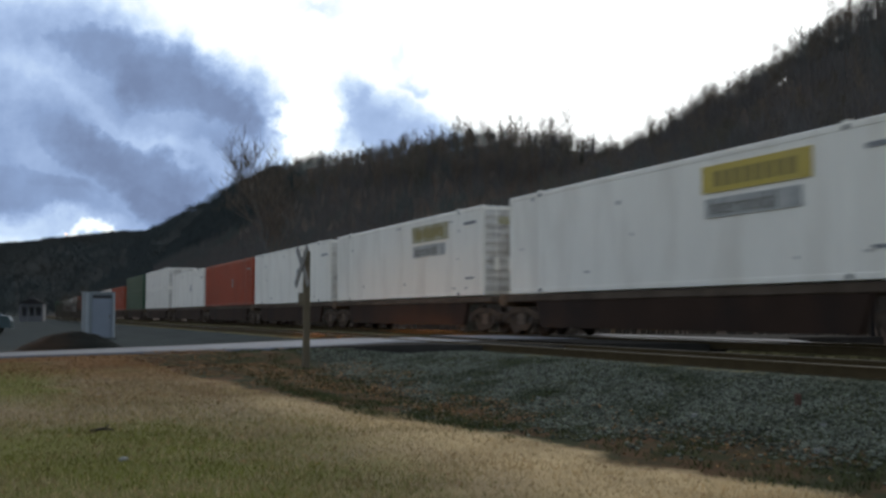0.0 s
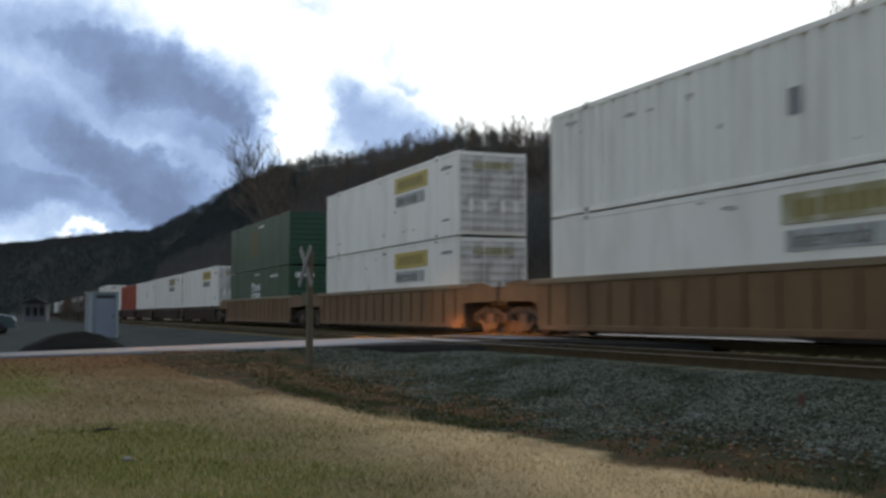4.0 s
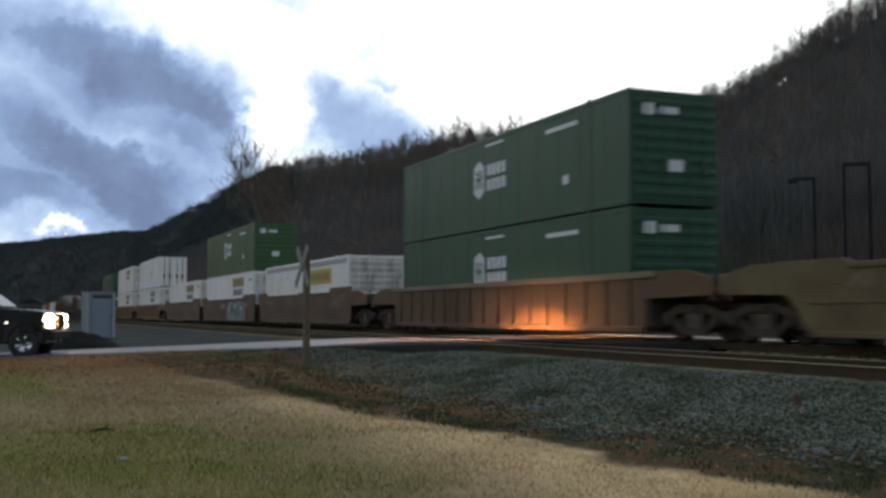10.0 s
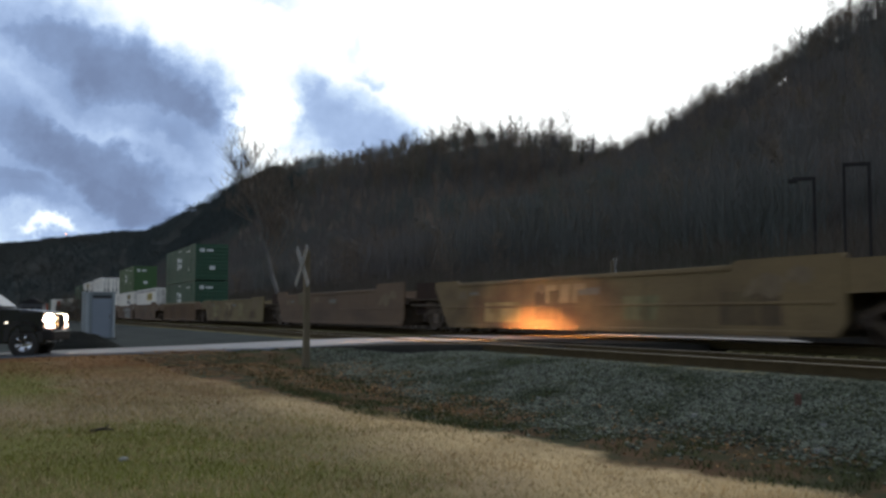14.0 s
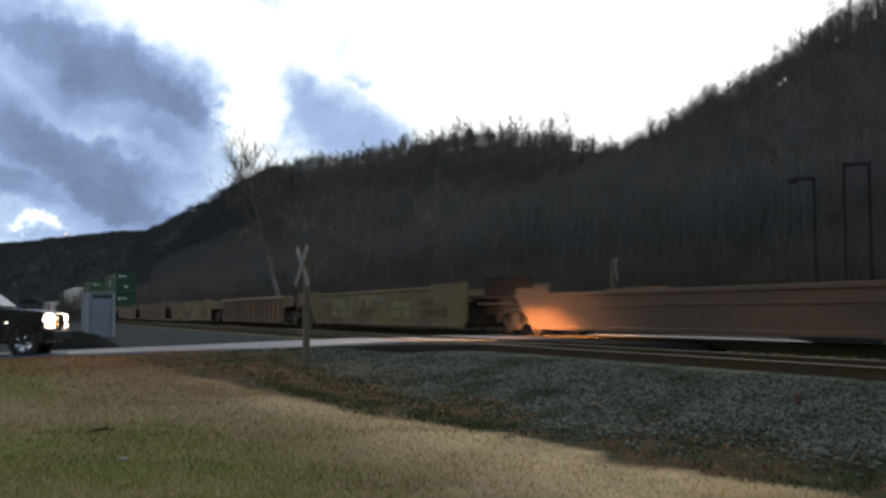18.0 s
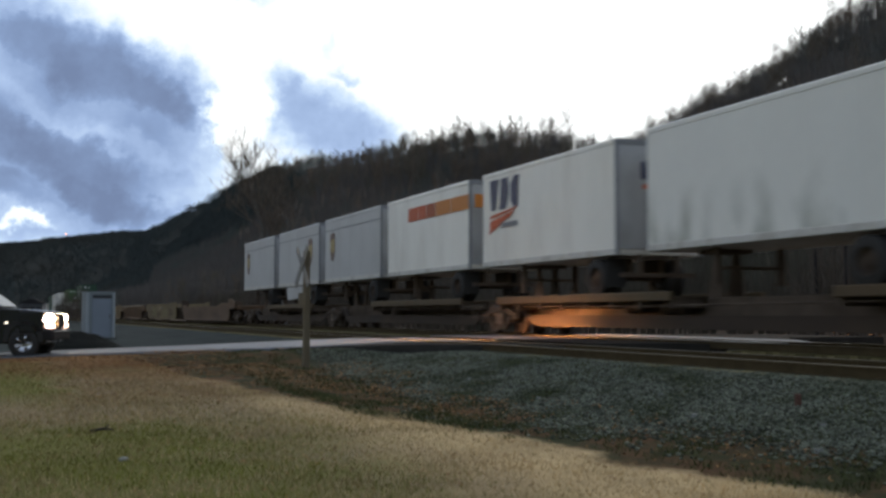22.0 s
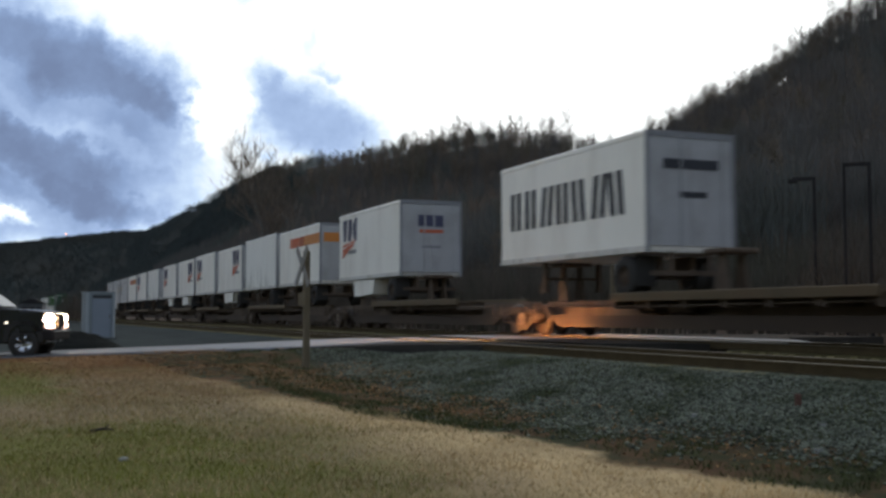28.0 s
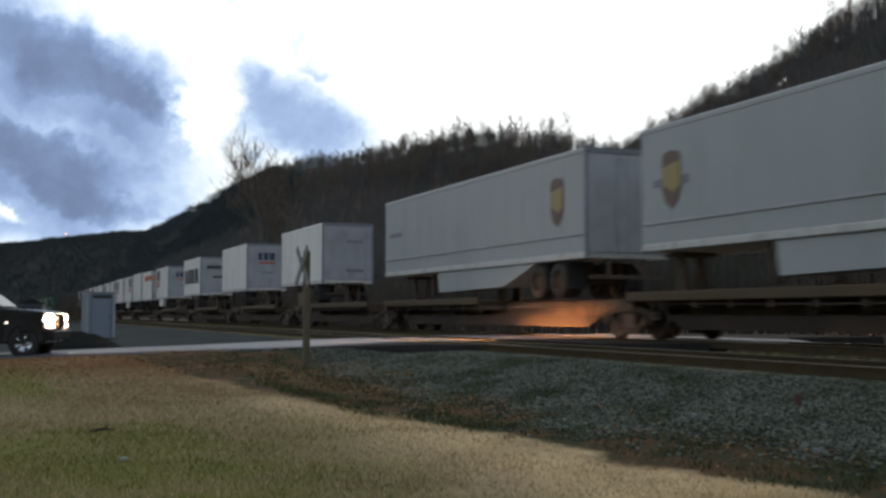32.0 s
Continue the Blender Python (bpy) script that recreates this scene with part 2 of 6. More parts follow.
def thing(name, label, category, m=None, group="", kind="", data=None):
    ob = new(name, data)
    if m is not None:
        ob.matrix_basis = m
    return tagged(ob, label, category, group, kind)


def raw_mesh(name, verts, faces, material, smooth=False):
    """A large mesh from number arrays: faces all of one size."""
    me = bpy.data.meshes.new(name)
    verts, faces = np.asarray(verts, np.float32), np.asarray(faces, np.int32)
    k = faces.shape[1]
    me.vertices.add(len(verts))
    me.vertices.foreach_set("co", verts.ravel())
    me.loops.add(faces.size)
    me.loops.foreach_set("vertex_index", faces.ravel())
    me.polygons.add(len(faces))
    me.polygons.foreach_set("loop_start", np.arange(0, faces.size, k, dtype=np.int32))
    me.update(calc_edges=True)
    me.materials.append(material)
    if smooth:
        me.shade_smooth()
    return me


# ================= the lie of the land =================
TRACK_Y, NEAR_Y = 15.62, 11.30       # centre lines of the two tracks, which run along x
rng = np.random.default_rng(7)


def wave(x, y, s, k=0.0):
    return (np.sin(x / s + k) * np.cos(y / (s * 1.3) + 2 * k) + 0.5 * np.sin(x / (s * 0.43) + 1.7 + k) * np.sin(y / (s * 0.37) - k)) / 1.5


def land(x, y):
    """Height of the ground; x falls towards the far end of the track."""
    x, y = np.asarray(x, float), np.asarray(y, float)
    u = -x
    lawn = np.interp(u, [-40, 9, 15, 24, 29, 60], [-1.0, -1.0, -0.9, -0.56, -0.47, -0.5])
    bank = np.interp(y, [6.4, 7.6, 9.5, 9.9, 17.6, 19.0, 22.0], [0, 0.12, 0.88, 1.0, 1.0, 0.7, 0.0])
    far = np.interp(y, [17, 24, 40], [0, 1, 1])
    base = lawn * (1 - far) + (-0.75) * far
    z = base * (1 - bank) + (-0.27) * bank
    z = z + 0.02 * wave(x, y, 1.7) * (1 - bank) * (np.abs(y) < 60)
    # the made ground of the road's climb
    ramp = np.interp(y, [-8, 0, 5, 9.6], [-0.50, -0.47, -0.31, -0.16])
    w = np.interp(u, [24.3, 25.4, 33, 40], [0, 1, 1, 0]) * np.interp(y, [-12, -6, 9.6, 10.0], [0, 1, 1, 0])
    z = z * (1 - w) + np.maximum(z, ramp) * w
    # wooded valley side beyond the tracks, and the hill that closes the valley
    ridge = np.interp(u, [-400, 100, 223, 249, 285, 303, 327, 349, 367, 392, 427, 488, 557, 678, 820, 934, 1080, 1700, 2400],
                      [110, 95, 81, 75, 69, 63, 57, 55, 59, 69, 77, 85, 92, 102, 117, 126, 130, 128, 140])
    foot = np.interp(y, [34, 80, 150, 190, 215, 232, 320, 900], [0, 0.10, 0.42, 0.76, 0.97, 1.0, 0.95, 0.6])
    side = ridge * foot + foot * 2.5 * wave(x, y, 23, 1.0)
    end = np.clip((u - 1150) / 750, 0, 1)
    across = 106 * end * end * (3 - 2 * end) * np.interp(y, [-900, -100, 0, 180, 260], [1.1, 0.97, 1.0, 1.22, 1.28]) + end * 4 * wave(x, y, 60, 2.0)
    # unseen hill behind, added to block skylight from the trailers' rear faces
    back = np.clip((-u - 90) / 260, 0, 1)
    across = np.maximum(across, 120 * back * back * (3 - 2 * back) * np.interp(np.abs(y), [22, 60, 200], [0, 0.5, 1.0]))
    left = np.clip((-y - 60) / 300, 0, 1) * np.clip((u - 100) / 400, 0, 1)
    slope = np.clip((-y - 30) / 110, 0, 1) * np.clip((u - 60) / 60, 0, 1)      # the valley's other side: unseen, added to block skylight on the far train
    return z + np.maximum(side, across) + 45 * left + 70 * slope


def ground_material():
    """Lawn, leaf litter, ballast and bare earth by place."""
    m = mat("ground", (0.423, 0.324, 0.179), 0.95, vary=0.3, scale=1.2, fine=30, bump=0.5, spec=0.05)
    nt = m.node_tree
    nd, lk = nt.nodes, nt.links
    b = nd["Principled BSDF"]
    straw = b.inputs["Base Color"].links[0].from_socket
    geo = nd.new("ShaderNodeTexCoord")
    sep = nd.new("ShaderNodeSeparateXYZ")
    lk.new(geo.outputs["Object"], sep.inputs[0])

    def math_(op, a, c, d=None):
        n = nd.new("ShaderNodeMath")
        n.operation = op
        for i, q in enumerate((a, c, d)):
            if q is None:
                continue
            if isinstance(q, (int, float)):
                n.inputs[i].default_value = q
            else:
                lk.new(q, n.inputs[i])
        return n.outputs[0]

    def noise_(sc, det=5.0):
        n = nd.new("ShaderNodeTexNoise")
        n.inputs["Scale"].default_value, n.inputs["Detail"].default_value = sc, det
        lk.new(geo.outputs["Object"], n.inputs["Vector"])
        return n.outputs["Fac"]

    def step(v, a, c):
        n = nd.new("ShaderNodeMapRange")
        n.inputs["From Min"].default_value, n.inputs["From Max"].default_value = a, c
        lk.new(v, n.inputs["Value"])
        return n.outputs[0]

    def blend(fac, a, c):
        n = nd.new("ShaderNodeMix")
        n.data_type = "RGBA"
        lk.new(fac, n.inputs["Factor"])
        for s, q in (("A", a), ("B", c)):
            if isinstance(q, tuple):
                n.inputs[s].default_value = (*q, 1)
            else:
                lk.new(q, n.inputs[s])
        return n.outputs["Result"]
    x, y = sep.outputs[0], sep.outputs[1]
    ragged = noise_(0.9, 6.0)
    grit = noise_(14.0, 6.0)
    # green lawn on the near side fades into straw
    patch = step(math_("ABSOLUTE", math_("ADD", x, 16.8), 0.0), 0.4, 2.6)
    greenness = math_("MULTIPLY", patch, step(math_("MULTIPLY_ADD", ragged, 5.0, math_("SUBTRACT", 2.4, y)), 0.3, 3.0))
    beyond = step(math_("MULTIPLY", x, -1.0), 17.4, 18.8)
    greenness = math_("MULTIPLY", greenness, math_("SUBTRACT", 1.0, math_("MULTIPLY", beyond, step(math_("MULTIPLY_ADD", ragged, 1.2, y), 1.3, 2.1))))
    dry = blend(step(math_("MULTIPLY_ADD", ragged, 2.4, y), 4.6, 6.2), blend(grit, (0.150, 0.116, 0.070), (0.255, 0.200, 0.120)), straw)
    col = blend(greenness, dry, blend(grit, (0.088, 0.090, 0.028), (0.160, 0.156, 0.048)))
    # leaf litter and bare earth along the foot of the bank and by the road
    litter = step(math_("MULTIPLY_ADD", noise_(0.55, 6.0), 3.0, math_("MULTIPLY_ADD", x, -0.30, math_("MULTIPLY", y, 0.35))), 8.4, 9.7)
    col = blend(litter, col, blend(grit, (0.072, 0.0414, 0.019), (0.248, 0.126, 0.0486)))
    thin = math_("MULTIPLY", math_("MULTIPLY", beyond, step(math_("MULTIPLY_ADD", ragged, 1.0, y), 1.2, 2.0)), math_("MULTIPLY", step(noise_(1.7, 7.0), 0.44, 0.60), 0.75))
    col = blend(thin, col, blend(grit, (0.066, 0.041, 0.022), (0.20, 0.115, 0.055)))
    # dark green and brown ditch, then ballast
    edge = math_("MULTIPLY_ADD", x, -0.22, math_("MULTIPLY_ADD", ragged, 1.8, y))
    ditch = step(edge, 9.25, 9.6)
    col = blend(ditch, col, blend(step(noise_(1.3, 5.0), 0.45, 0.58), blend(grit, (0.018, 0.023, 0.00984), (0.0533, 0.0541, 0.0279)), blend(grit, (0.0369, 0.0246, 0.0131), (0.123, 0.0722, 0.0377))))
    ballast = math_("MULTIPLY", step(math_("MULTIPLY_ADD", math_("MINIMUM", math_("ADD", x, 10.0), 0.0), 0.1, edge), 10.5, 11.5), math_("MULTIPLY", step(math_("MULTIPLY_ADD", math_("MINIMUM", math_("ADD", x, 12.0), 0.0), 0.1, y), 5.2, 6.2), step(math_("MULTIPLY", y, -1.0), -21.0, -20.0)))
    col = blend(ballast, col, blend(grit, (0.0198, 0.0218, 0.0185), (0.0792, 0.0825, 0.0693)))
    # main line's bed, darkened: shade under the train is put into the colour
    bed = math_("MULTIPLY", step(y, 12.5, 13.2), step(math_("MULTIPLY", y, -1.0), -21.0, -20.0))
    col = blend(bed, col, blend(grit, (0.0148, 0.0139, 0.0131), (0.0533, 0.0492, 0.0451)))
    # dark gravel yard beyond the road
    yard = math_("MULTIPLY", step(math_("MULTIPLY_ADD", y, -0.3, math_("MULTIPLY", x, -1.0)), 30.0, 31.0), step(y, -30.0, -28.0))
    col = blend(yard, col, blend(math_("MULTIPLY_ADD", grit, 0.5, math_("SUBTRACT", noise_(0.7, 7.0), 0.25)), (0.004, 0.008, 0.0085), (0.050, 0.062, 0.060)))
    # forest floor of the hillside
    forest = step(y, 17.8, 19.5)
    col = blend(forest, col, blend(noise_(0.2, 5.0), (0.066, 0.051, 0.039), (0.118, 0.088, 0.064)))
    # far hill's floor in a darker bluish tone, haze put into the colour
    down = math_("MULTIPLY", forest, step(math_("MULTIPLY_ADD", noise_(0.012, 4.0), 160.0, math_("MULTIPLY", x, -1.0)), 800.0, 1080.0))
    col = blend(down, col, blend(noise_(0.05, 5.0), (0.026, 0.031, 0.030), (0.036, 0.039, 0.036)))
    lk.new(col, b.inputs["Base Color"])
    return m


def build_ground():
    xs = np.unique(np.concatenate([-np.linspace(0, 45, 226), np.linspace(0, 30, 60), -np.linspace(45, 140, 90), -np.linspace(140, 1200, 150),
                                   -np.linspace(1200, 4500, 70), np.linspace(30, 600, 40), np.linspace(600, 3000, 8)]))
    ys = np.unique(np.concatenate([np.linspace(-6, 24, 170), np.linspace(24, 260, 90), np.linspace(260, 3000, 16), -np.linspace(6, 80, 30), -np.linspace(80, 3000, 24)]))
    gx, gy = np.meshgrid(xs, ys, indexing="ij")
    gz = land(gx, gy)
    v = np.stack([gx, gy, gz], -1).reshape(-1, 3)
    a = np.arange(len(xs) * len(ys)).reshape(len(xs), len(ys))
    f = np.stack([a[:-1, :-1], a[1:, :-1], a[1:, 1:], a[:-1, 1:]], -1).reshape(-1, 4)
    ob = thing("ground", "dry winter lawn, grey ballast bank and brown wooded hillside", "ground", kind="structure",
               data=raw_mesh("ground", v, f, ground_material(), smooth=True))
    return ob


build_ground()

# ---- road over the crossing ----
PALE_NEAR = [(-40, 44), (-15, 33.2), (-6, 30.2), (0, 28.3), (4, 26.9), (7, 25.9), (9.3, 26.4), (11, 26.4), (14.6, 25.5)]   # (y, distance along the track)
PALE_FAR = [(-40, 47.5), (0, 31.4), (5, 31.0), (8, 31.0), (12, 31.0), (18, 30.4), (24, 28)]
PANEL_NEAR = [(6.6, 25.9), (8.0, 25.3), (9.3, 24.3), (10.7, 22.6), (12.7, 21.0), (15.7, 19.6), (19, 18.4), (24, 16.5)]


def along(table, y):
    return float(np.interp(y, [a for a, b in table], [b for a, b in table]))


def road_top(x, y):
    if y < -6:
        return float(land(x, y)) + 0.05
    return float(np.interp(y, [-6, 0, 5, 9.6], [-0.45, -0.42, -0.26, -0.10]))


def slab(y0, y1, steps, near, far, top, lift=0.0):
    """A paved strip between two edges; its sides go 0.3 m into the ground."""
    s = Shape()
    for y in np.linspace(y0, y1, steps + 1):
        u, w = along(near, y), along(far, y) - along(near, y)
        for k in range(7):
            x = -(u + w * k / 6)
            s.v.append((x, y, road_top(x, y) + lift if top is None else top))
        s.v += [(-u, y, s.v[-7][2] - 0.3), (-(u + w), y, s.v[-1][2] - 0.3)]
    for i in range(steps):
        a, b = i * 9, (i + 1) * 9
        s.f += [(a + k, b + k, b + k + 1, a + k + 1) for k in range(6)] + [(a, a + 7, b + 7, b), (a + 6, b + 6, b + 8, a + 8)]
    return s


def road(label, shape, material, smooth=False):
    return thing("road", label, "road", kind="structure", data=shape.mesh("road", material, smooth))




def approach_material():
    """Road gravel that is greyer towards the yard."""
    a = mat("grey_approach_gravel", (0.200, 0.208, 0.222), 0.7, vary=0.2, scale=1.1, fine=60, stain=(0.135, 0.14, 0.145), stain_amount=0.6)
    nd, lk = a.node_tree.nodes, a.node_tree.links
    b = nd["Principled BSDF"]
    worn = b.inputs["Base Color"].links[0].from_socket
    tc, sp, mr, mx = nd.new("ShaderNodeTexCoord"), nd.new("ShaderNodeSeparateXYZ"), nd.new("ShaderNodeMapRange"), nd.new("ShaderNodeMix")
    lk.new(tc.outputs["Object"], sp.inputs[0])
    mr.inputs["From Min"].default_value, mr.inputs["From Max"].default_value = 2.0, 8.0
    mx.data_type = "RGBA"
    lk.new(sp.outputs[1], mr.inputs["Value"])
    lk.new(mr.outputs[0], mx.inputs["Factor"])
    mx.inputs["A"].default_value = (0.105, 0.110, 0.116, 1)
    lk.new(worn, mx.inputs["B"])
    lk.new(mx.outputs["Result"], b.inputs["Base Color"])
    return a


road("pale worn gravel road that climbs to the level crossing", slab(-40, 10.4, 64, PALE_NEAR, PALE_FAR, None), approach_material(), True)
road("dark asphalt shoulder of the crossing", slab(6.6, 10.4, 10, PANEL_NEAR, PALE_NEAR, None, -0.012), M["asphalt"], True)
road("pale crossing surface between the near rails", slab(10.75, 11.86, 3, PALE_NEAR, PALE_FAR, -0.095), M["road"])
road("dark asphalt panel between the near rails", slab(10.75, 11.86, 3, PANEL_NEAR, PALE_NEAR, -0.10), M["asphalt"])
road("pale crossing surface between the tracks", slab(12.25, 14.65, 4, PALE_NEAR, PALE_FAR, -0.04), M["road"])
road("dark asphalt of the level crossing between the tracks", slab(12.25, 14.65, 4, PANEL_NEAR, PALE_NEAR, -0.045), M["asphalt"])
road("pale crossing surface between the rails of the far track", slab(15.0, 16.24, 3, PANEL_NEAR, PALE_FAR, -0.015), M["road"])
FAR_NEAR = [(16.5, 18.6), (17.2, 19.8), (17.9, 21.0), (20.0, 24.0)]
road("pale gravel road on the far side of the tracks", slab(16.55, 18.1, 4, FAR_NEAR, PALE_FAR, -0.02), M["road"])
road("dark gravel lane that leads into the woods", slab(18.1, 23.5, 6, FAR_NEAR, PALE_FAR, -0.03), M["asphalt"])


# ---- railway tracks ----
def rail_shapes(x0, x1):
    web, head = Shape(), Shape()
    web.box(x0, x1, -0.07, 0.07, -0.16, -0.145)
    web.box(x0, x1, -0.012, 0.012, -0.145, -0.04)
    web.box(x0, x1, -0.034, 0.034, -0.04, -0.006)
    head.box(x0, x1, -0.030, 0.030, -0.006, 0.0)
    return web, head


def build_track(y, drop, label, near):
    t = thing("railway_track", label, "railway track", pose(0, y, drop), kind="structure")
    for side in (-0.7525, 0.7525):
        web, head = rail_shapes(-1500, 700)
        r = part("rail", web, M["railside"], t, "rust-brown rail", place=pose(0, side, 0))
        part("rail_head", head, M["rail"], r, "polished running surface")
    tie = Shape().chamfer_box(-0.115, 0.115, -1.3, 1.3, -0.34, -0.165, 0.012).mesh("sleeper", M["tie"])
    n = 150 if near else 120
    r2 = random.Random(3)
    for i in range(n):
        x = -6 - i * 0.52
        if along(PANEL_NEAR, y) - 0.3 < -x < along(PALE_FAR, y) + 0.3:
            continue
        part("sleeper", tie, None, t, place=pose(x + r2.uniform(-0.03, 0.03), r2.uniform(-0.06, 0.06), r2.uniform(-0.012, 0.006), 0, 0, r2.uniform(-1.2, 1.2)))
    rest = Shape()
    for i in range(700):
        x = -6 - n * 0.52 - i * 0.52
        rest.box(x - 0.115, x + 0.115, -1.3, 1.3, -0.34, -0.165)
    for i in range(60):
        x = -5.5 + i * 0.52
        rest.box(x - 0.115, x + 0.115, -1.3, 1.3, -0.34, -0.165)
    tagged(part("sleepers_far_off", rest, M["tie"], t), kind="stuff")


build_track(TRACK_Y, 0.0, "main line track with polished rails on brown sleepers", False)
build_track(NEAR_Y, -0.08, "empty nearer track with rusty rails and brown sleepers", True)

# ================= the train =================
SPEED, SLOWING, PASS = 16.2587, -0.022598, 5.87
MOVERS = []


def ride(ob, s0, y=None, z=0.0):
    """Sets a thing on the train, its leading end s0 metres along."""
    MOVERS.append((ob, s0, TRACK_Y if y is None else y, z))
    ob.matrix_basis = pose(PASS - s0, TRACK_Y if y is None else y, z)
    return ob


MESHES = {}


def shared(key, make):
    if key not in MESHES:
        MESHES[key] = make()
    return MESHES[key]


M["darkrust"] = mat("dark_rusty_sill_steel", (0.040, 0.024, 0.017), 0.8, vary=0.35, scale=0.8, stain=(0.0205, 0.0164, 0.0148), stain_amount=0.7, spec=0.1)
M["truck"] = mat("dusty_brown_truck_steel", (0.086, 0.064, 0.047), 0.8, vary=0.4, scale=3, stain=(0.0205, 0.0164, 0.0139), stain_amount=0.7, stain_scale=2.0, spec=0.1)


M["spring"] = mat("pale_dusty_spring_steel", (0.15, 0.115, 0.085), 0.8, vary=0.3, scale=5)


def wheel_mesh(r, material):
    prof = [(0.0, -0.04), (r * 0.2, -0.045), (r * 0.3, -0.02), (r * 0.72, 0.0), (r * 0.82, -0.05), (r, -0.055), (r + 0.025, 0.05), (r + 0.025, 0.075), (r * 0.8, 0.07), (r * 0.4, 0.05), (0, 0.05)]
    return Shape().lathe(prof, (0, 0, 0), n=22).mesh("wheel", material, True)


def bogie(parent, x, z=0.0):
    """A two-axle truck: side frames, springs, bolster, wheels."""
    def frame_mesh():
        s = Shape()
        s.prism([(-1.22, 0.46), (-1.22, 0.64), (-0.95, 0.68), (-0.5, 0.82), (0.5, 0.82), (0.95, 0.68), (1.22, 0.64), (1.22, 0.46), (0.9, 0.52), (0.45, 0.66), (-0.45, 0.66), (-0.9, 0.52)], -1.13, -0.99)
        s.prism([(-0.95, 0.50), (-0.8, 0.57), (-0.36, 0.29), (0.36, 0.29), (0.8, 0.57), (0.95, 0.50), (0.42, 0.14), (-0.42, 0.14)], -1.12, -1.0)
        for k in (-0.33, 0.33):
            s.chamfer_box(k - 0.06, k + 0.06, -1.14, -0.98, 0.25, 0.70, 0.015)
        for k in (-0.89, 0.89):
            s.chamfer_box(k - 0.17, k + 0.17, -1.17, -1.0, 0.34, 0.60, 0.03)
        return s.mesh("truck_side_frame", M["truck"])

    def spring_mesh():
        coil = [(0.085 if k % 2 else 0.06, 0.29 + 0.031 * k) for k in range(12)]
        return Shape().lathe([(0.0, 0.28)] + coil + [(0.0, 0.64)], (0, -1.06, 0), axis="z", n=10).mesh("spring", M["spring"])
    fm = shared("truck_frame", frame_mesh)
    t = part("truck", shared("bolster", lambda: Shape().chamfer_box(-0.3, 0.3, -1.0, 1.0, 0.45, 0.72, 0.04).tube((0.89, -1.0, 0.45), (0.89, 1.0, 0.45), 0.08).tube((-0.89, -1.0, 0.45), (-0.89, 1.0, 0.45), 0.08).mesh("truck", M["truck"])),
             None, parent, "dusty brown two-axle railway truck", place=pose(x, 0, z))
    part("truck_side_frame", fm, None, t)
    part("truck_side_frame", fm, None, t, place=pose(0, 0, 0, 0, 0, 180))
    for k in (-0.17, 0.0, 0.17):
        part("spring", shared("spring", spring_mesh), None, t, place=pose(k, 0, 0))
    wm = shared("wheel", lambda: wheel_mesh(0.45, M["wheel"]))
    cap = shared("bearing_cap", lambda: Shape().tube((0, -1.24, 0.45), (0, -1.0, 0.45), 0.11, 0.13, 10).mesh("bearing_cap", M["wheel"]))
    for k in (-0.89, 0.89):
        part("wheel", wm, None, t, place=pose(k, -0.79, 0.45))
        part("wheel", wm, None, t, place=pose(k, 0.79, 0.45, 0, 0, 180))
        part("bearing_cap", cap, None, t, place=pose(k, 0, 0))
    return t


M["scuff"] = mat("grey_scuffed_paint", (0.42, 0.406, 0.378), 0.7, vary=0.4, scale=5)
M["oliveletter"] = mat("worn_olive_lettering", (0.25, 0.20, 0.06), 0.6, vary=0.3, scale=3)
M["fadeletter"] = mat("faded_dark_lettering", (0.123, 0.115, 0.0943), 0.6, vary=0.3)


M["dirtydoor"] = mat("grimy_white_door_paint", (0.62, 0.60, 0.54), 0.6, vary=0.12, scale=1.2, fine=10, bump=0.05, stain=(0.20, 0.17, 0.13), stain_amount=0.75, stain_scale=1.3)


# ---- containers ----
def container_body(key, length, material, corrugated, width=2.6, height=2.896):
    def make():
        s = Shape()
        h = width / 2
        if corrugated:      # one folded wall round the box
            n = int(length / 0.55)
            near, step_ = [], (length - 0.3) / n
            for i in range(n):
                x = 0.15 + step_ * i
                near += [(x, -h + 0.085), (x + step_ * 0.14, -h + 0.004), (x + step_ * 0.56, -h + 0.004), (x + step_ * 0.70, -h + 0.085)]
            ring = [(0.02, -h + 0.05)] + near + [(length - 0.02, -h + 0.05), (length - 0.02, h - 0.05)] + [(x, -y) for x, y in reversed(near)] + [(0.02, h - 0.05)]
            m = len(ring)
            s.add([(x, y, 0.03) for x, y in ring] + [(x, y, height - 0.03) for x, y in ring],
                  [(i, (i + 1) % m, m + (i + 1) % m, m + i) for i in range(m)] + [tuple(range(m))[::-1], tuple(range(m, 2 * m))])
        else:
            n = int(length / 1.22)
            near = [(0.0, -h + 0.012)]
            for i in range(1, n):
                x = length * i / n
                near += [(x - 0.03, -h + 0.012), (x - 0.028, -h + 0.005), (x + 0.028, -h + 0.005), (x + 0.03, -h + 0.012)]
            near.append((length, -h + 0.012))
            ring = near + [(x, -y) for x, y in reversed(near)]
            m = len(ring)
            s.add([(x, y, 0.03) for x, y in ring] + [(x, y, height - 0.01) for x, y in ring],
                  [(i, (i + 1) % m, m + (i + 1) % m, m + i) for i in range(m)] + [tuple(range(m))[::-1], tuple(range(m, 2 * m))])
        return s.mesh("container", material)
    return shared("body" + key, make)


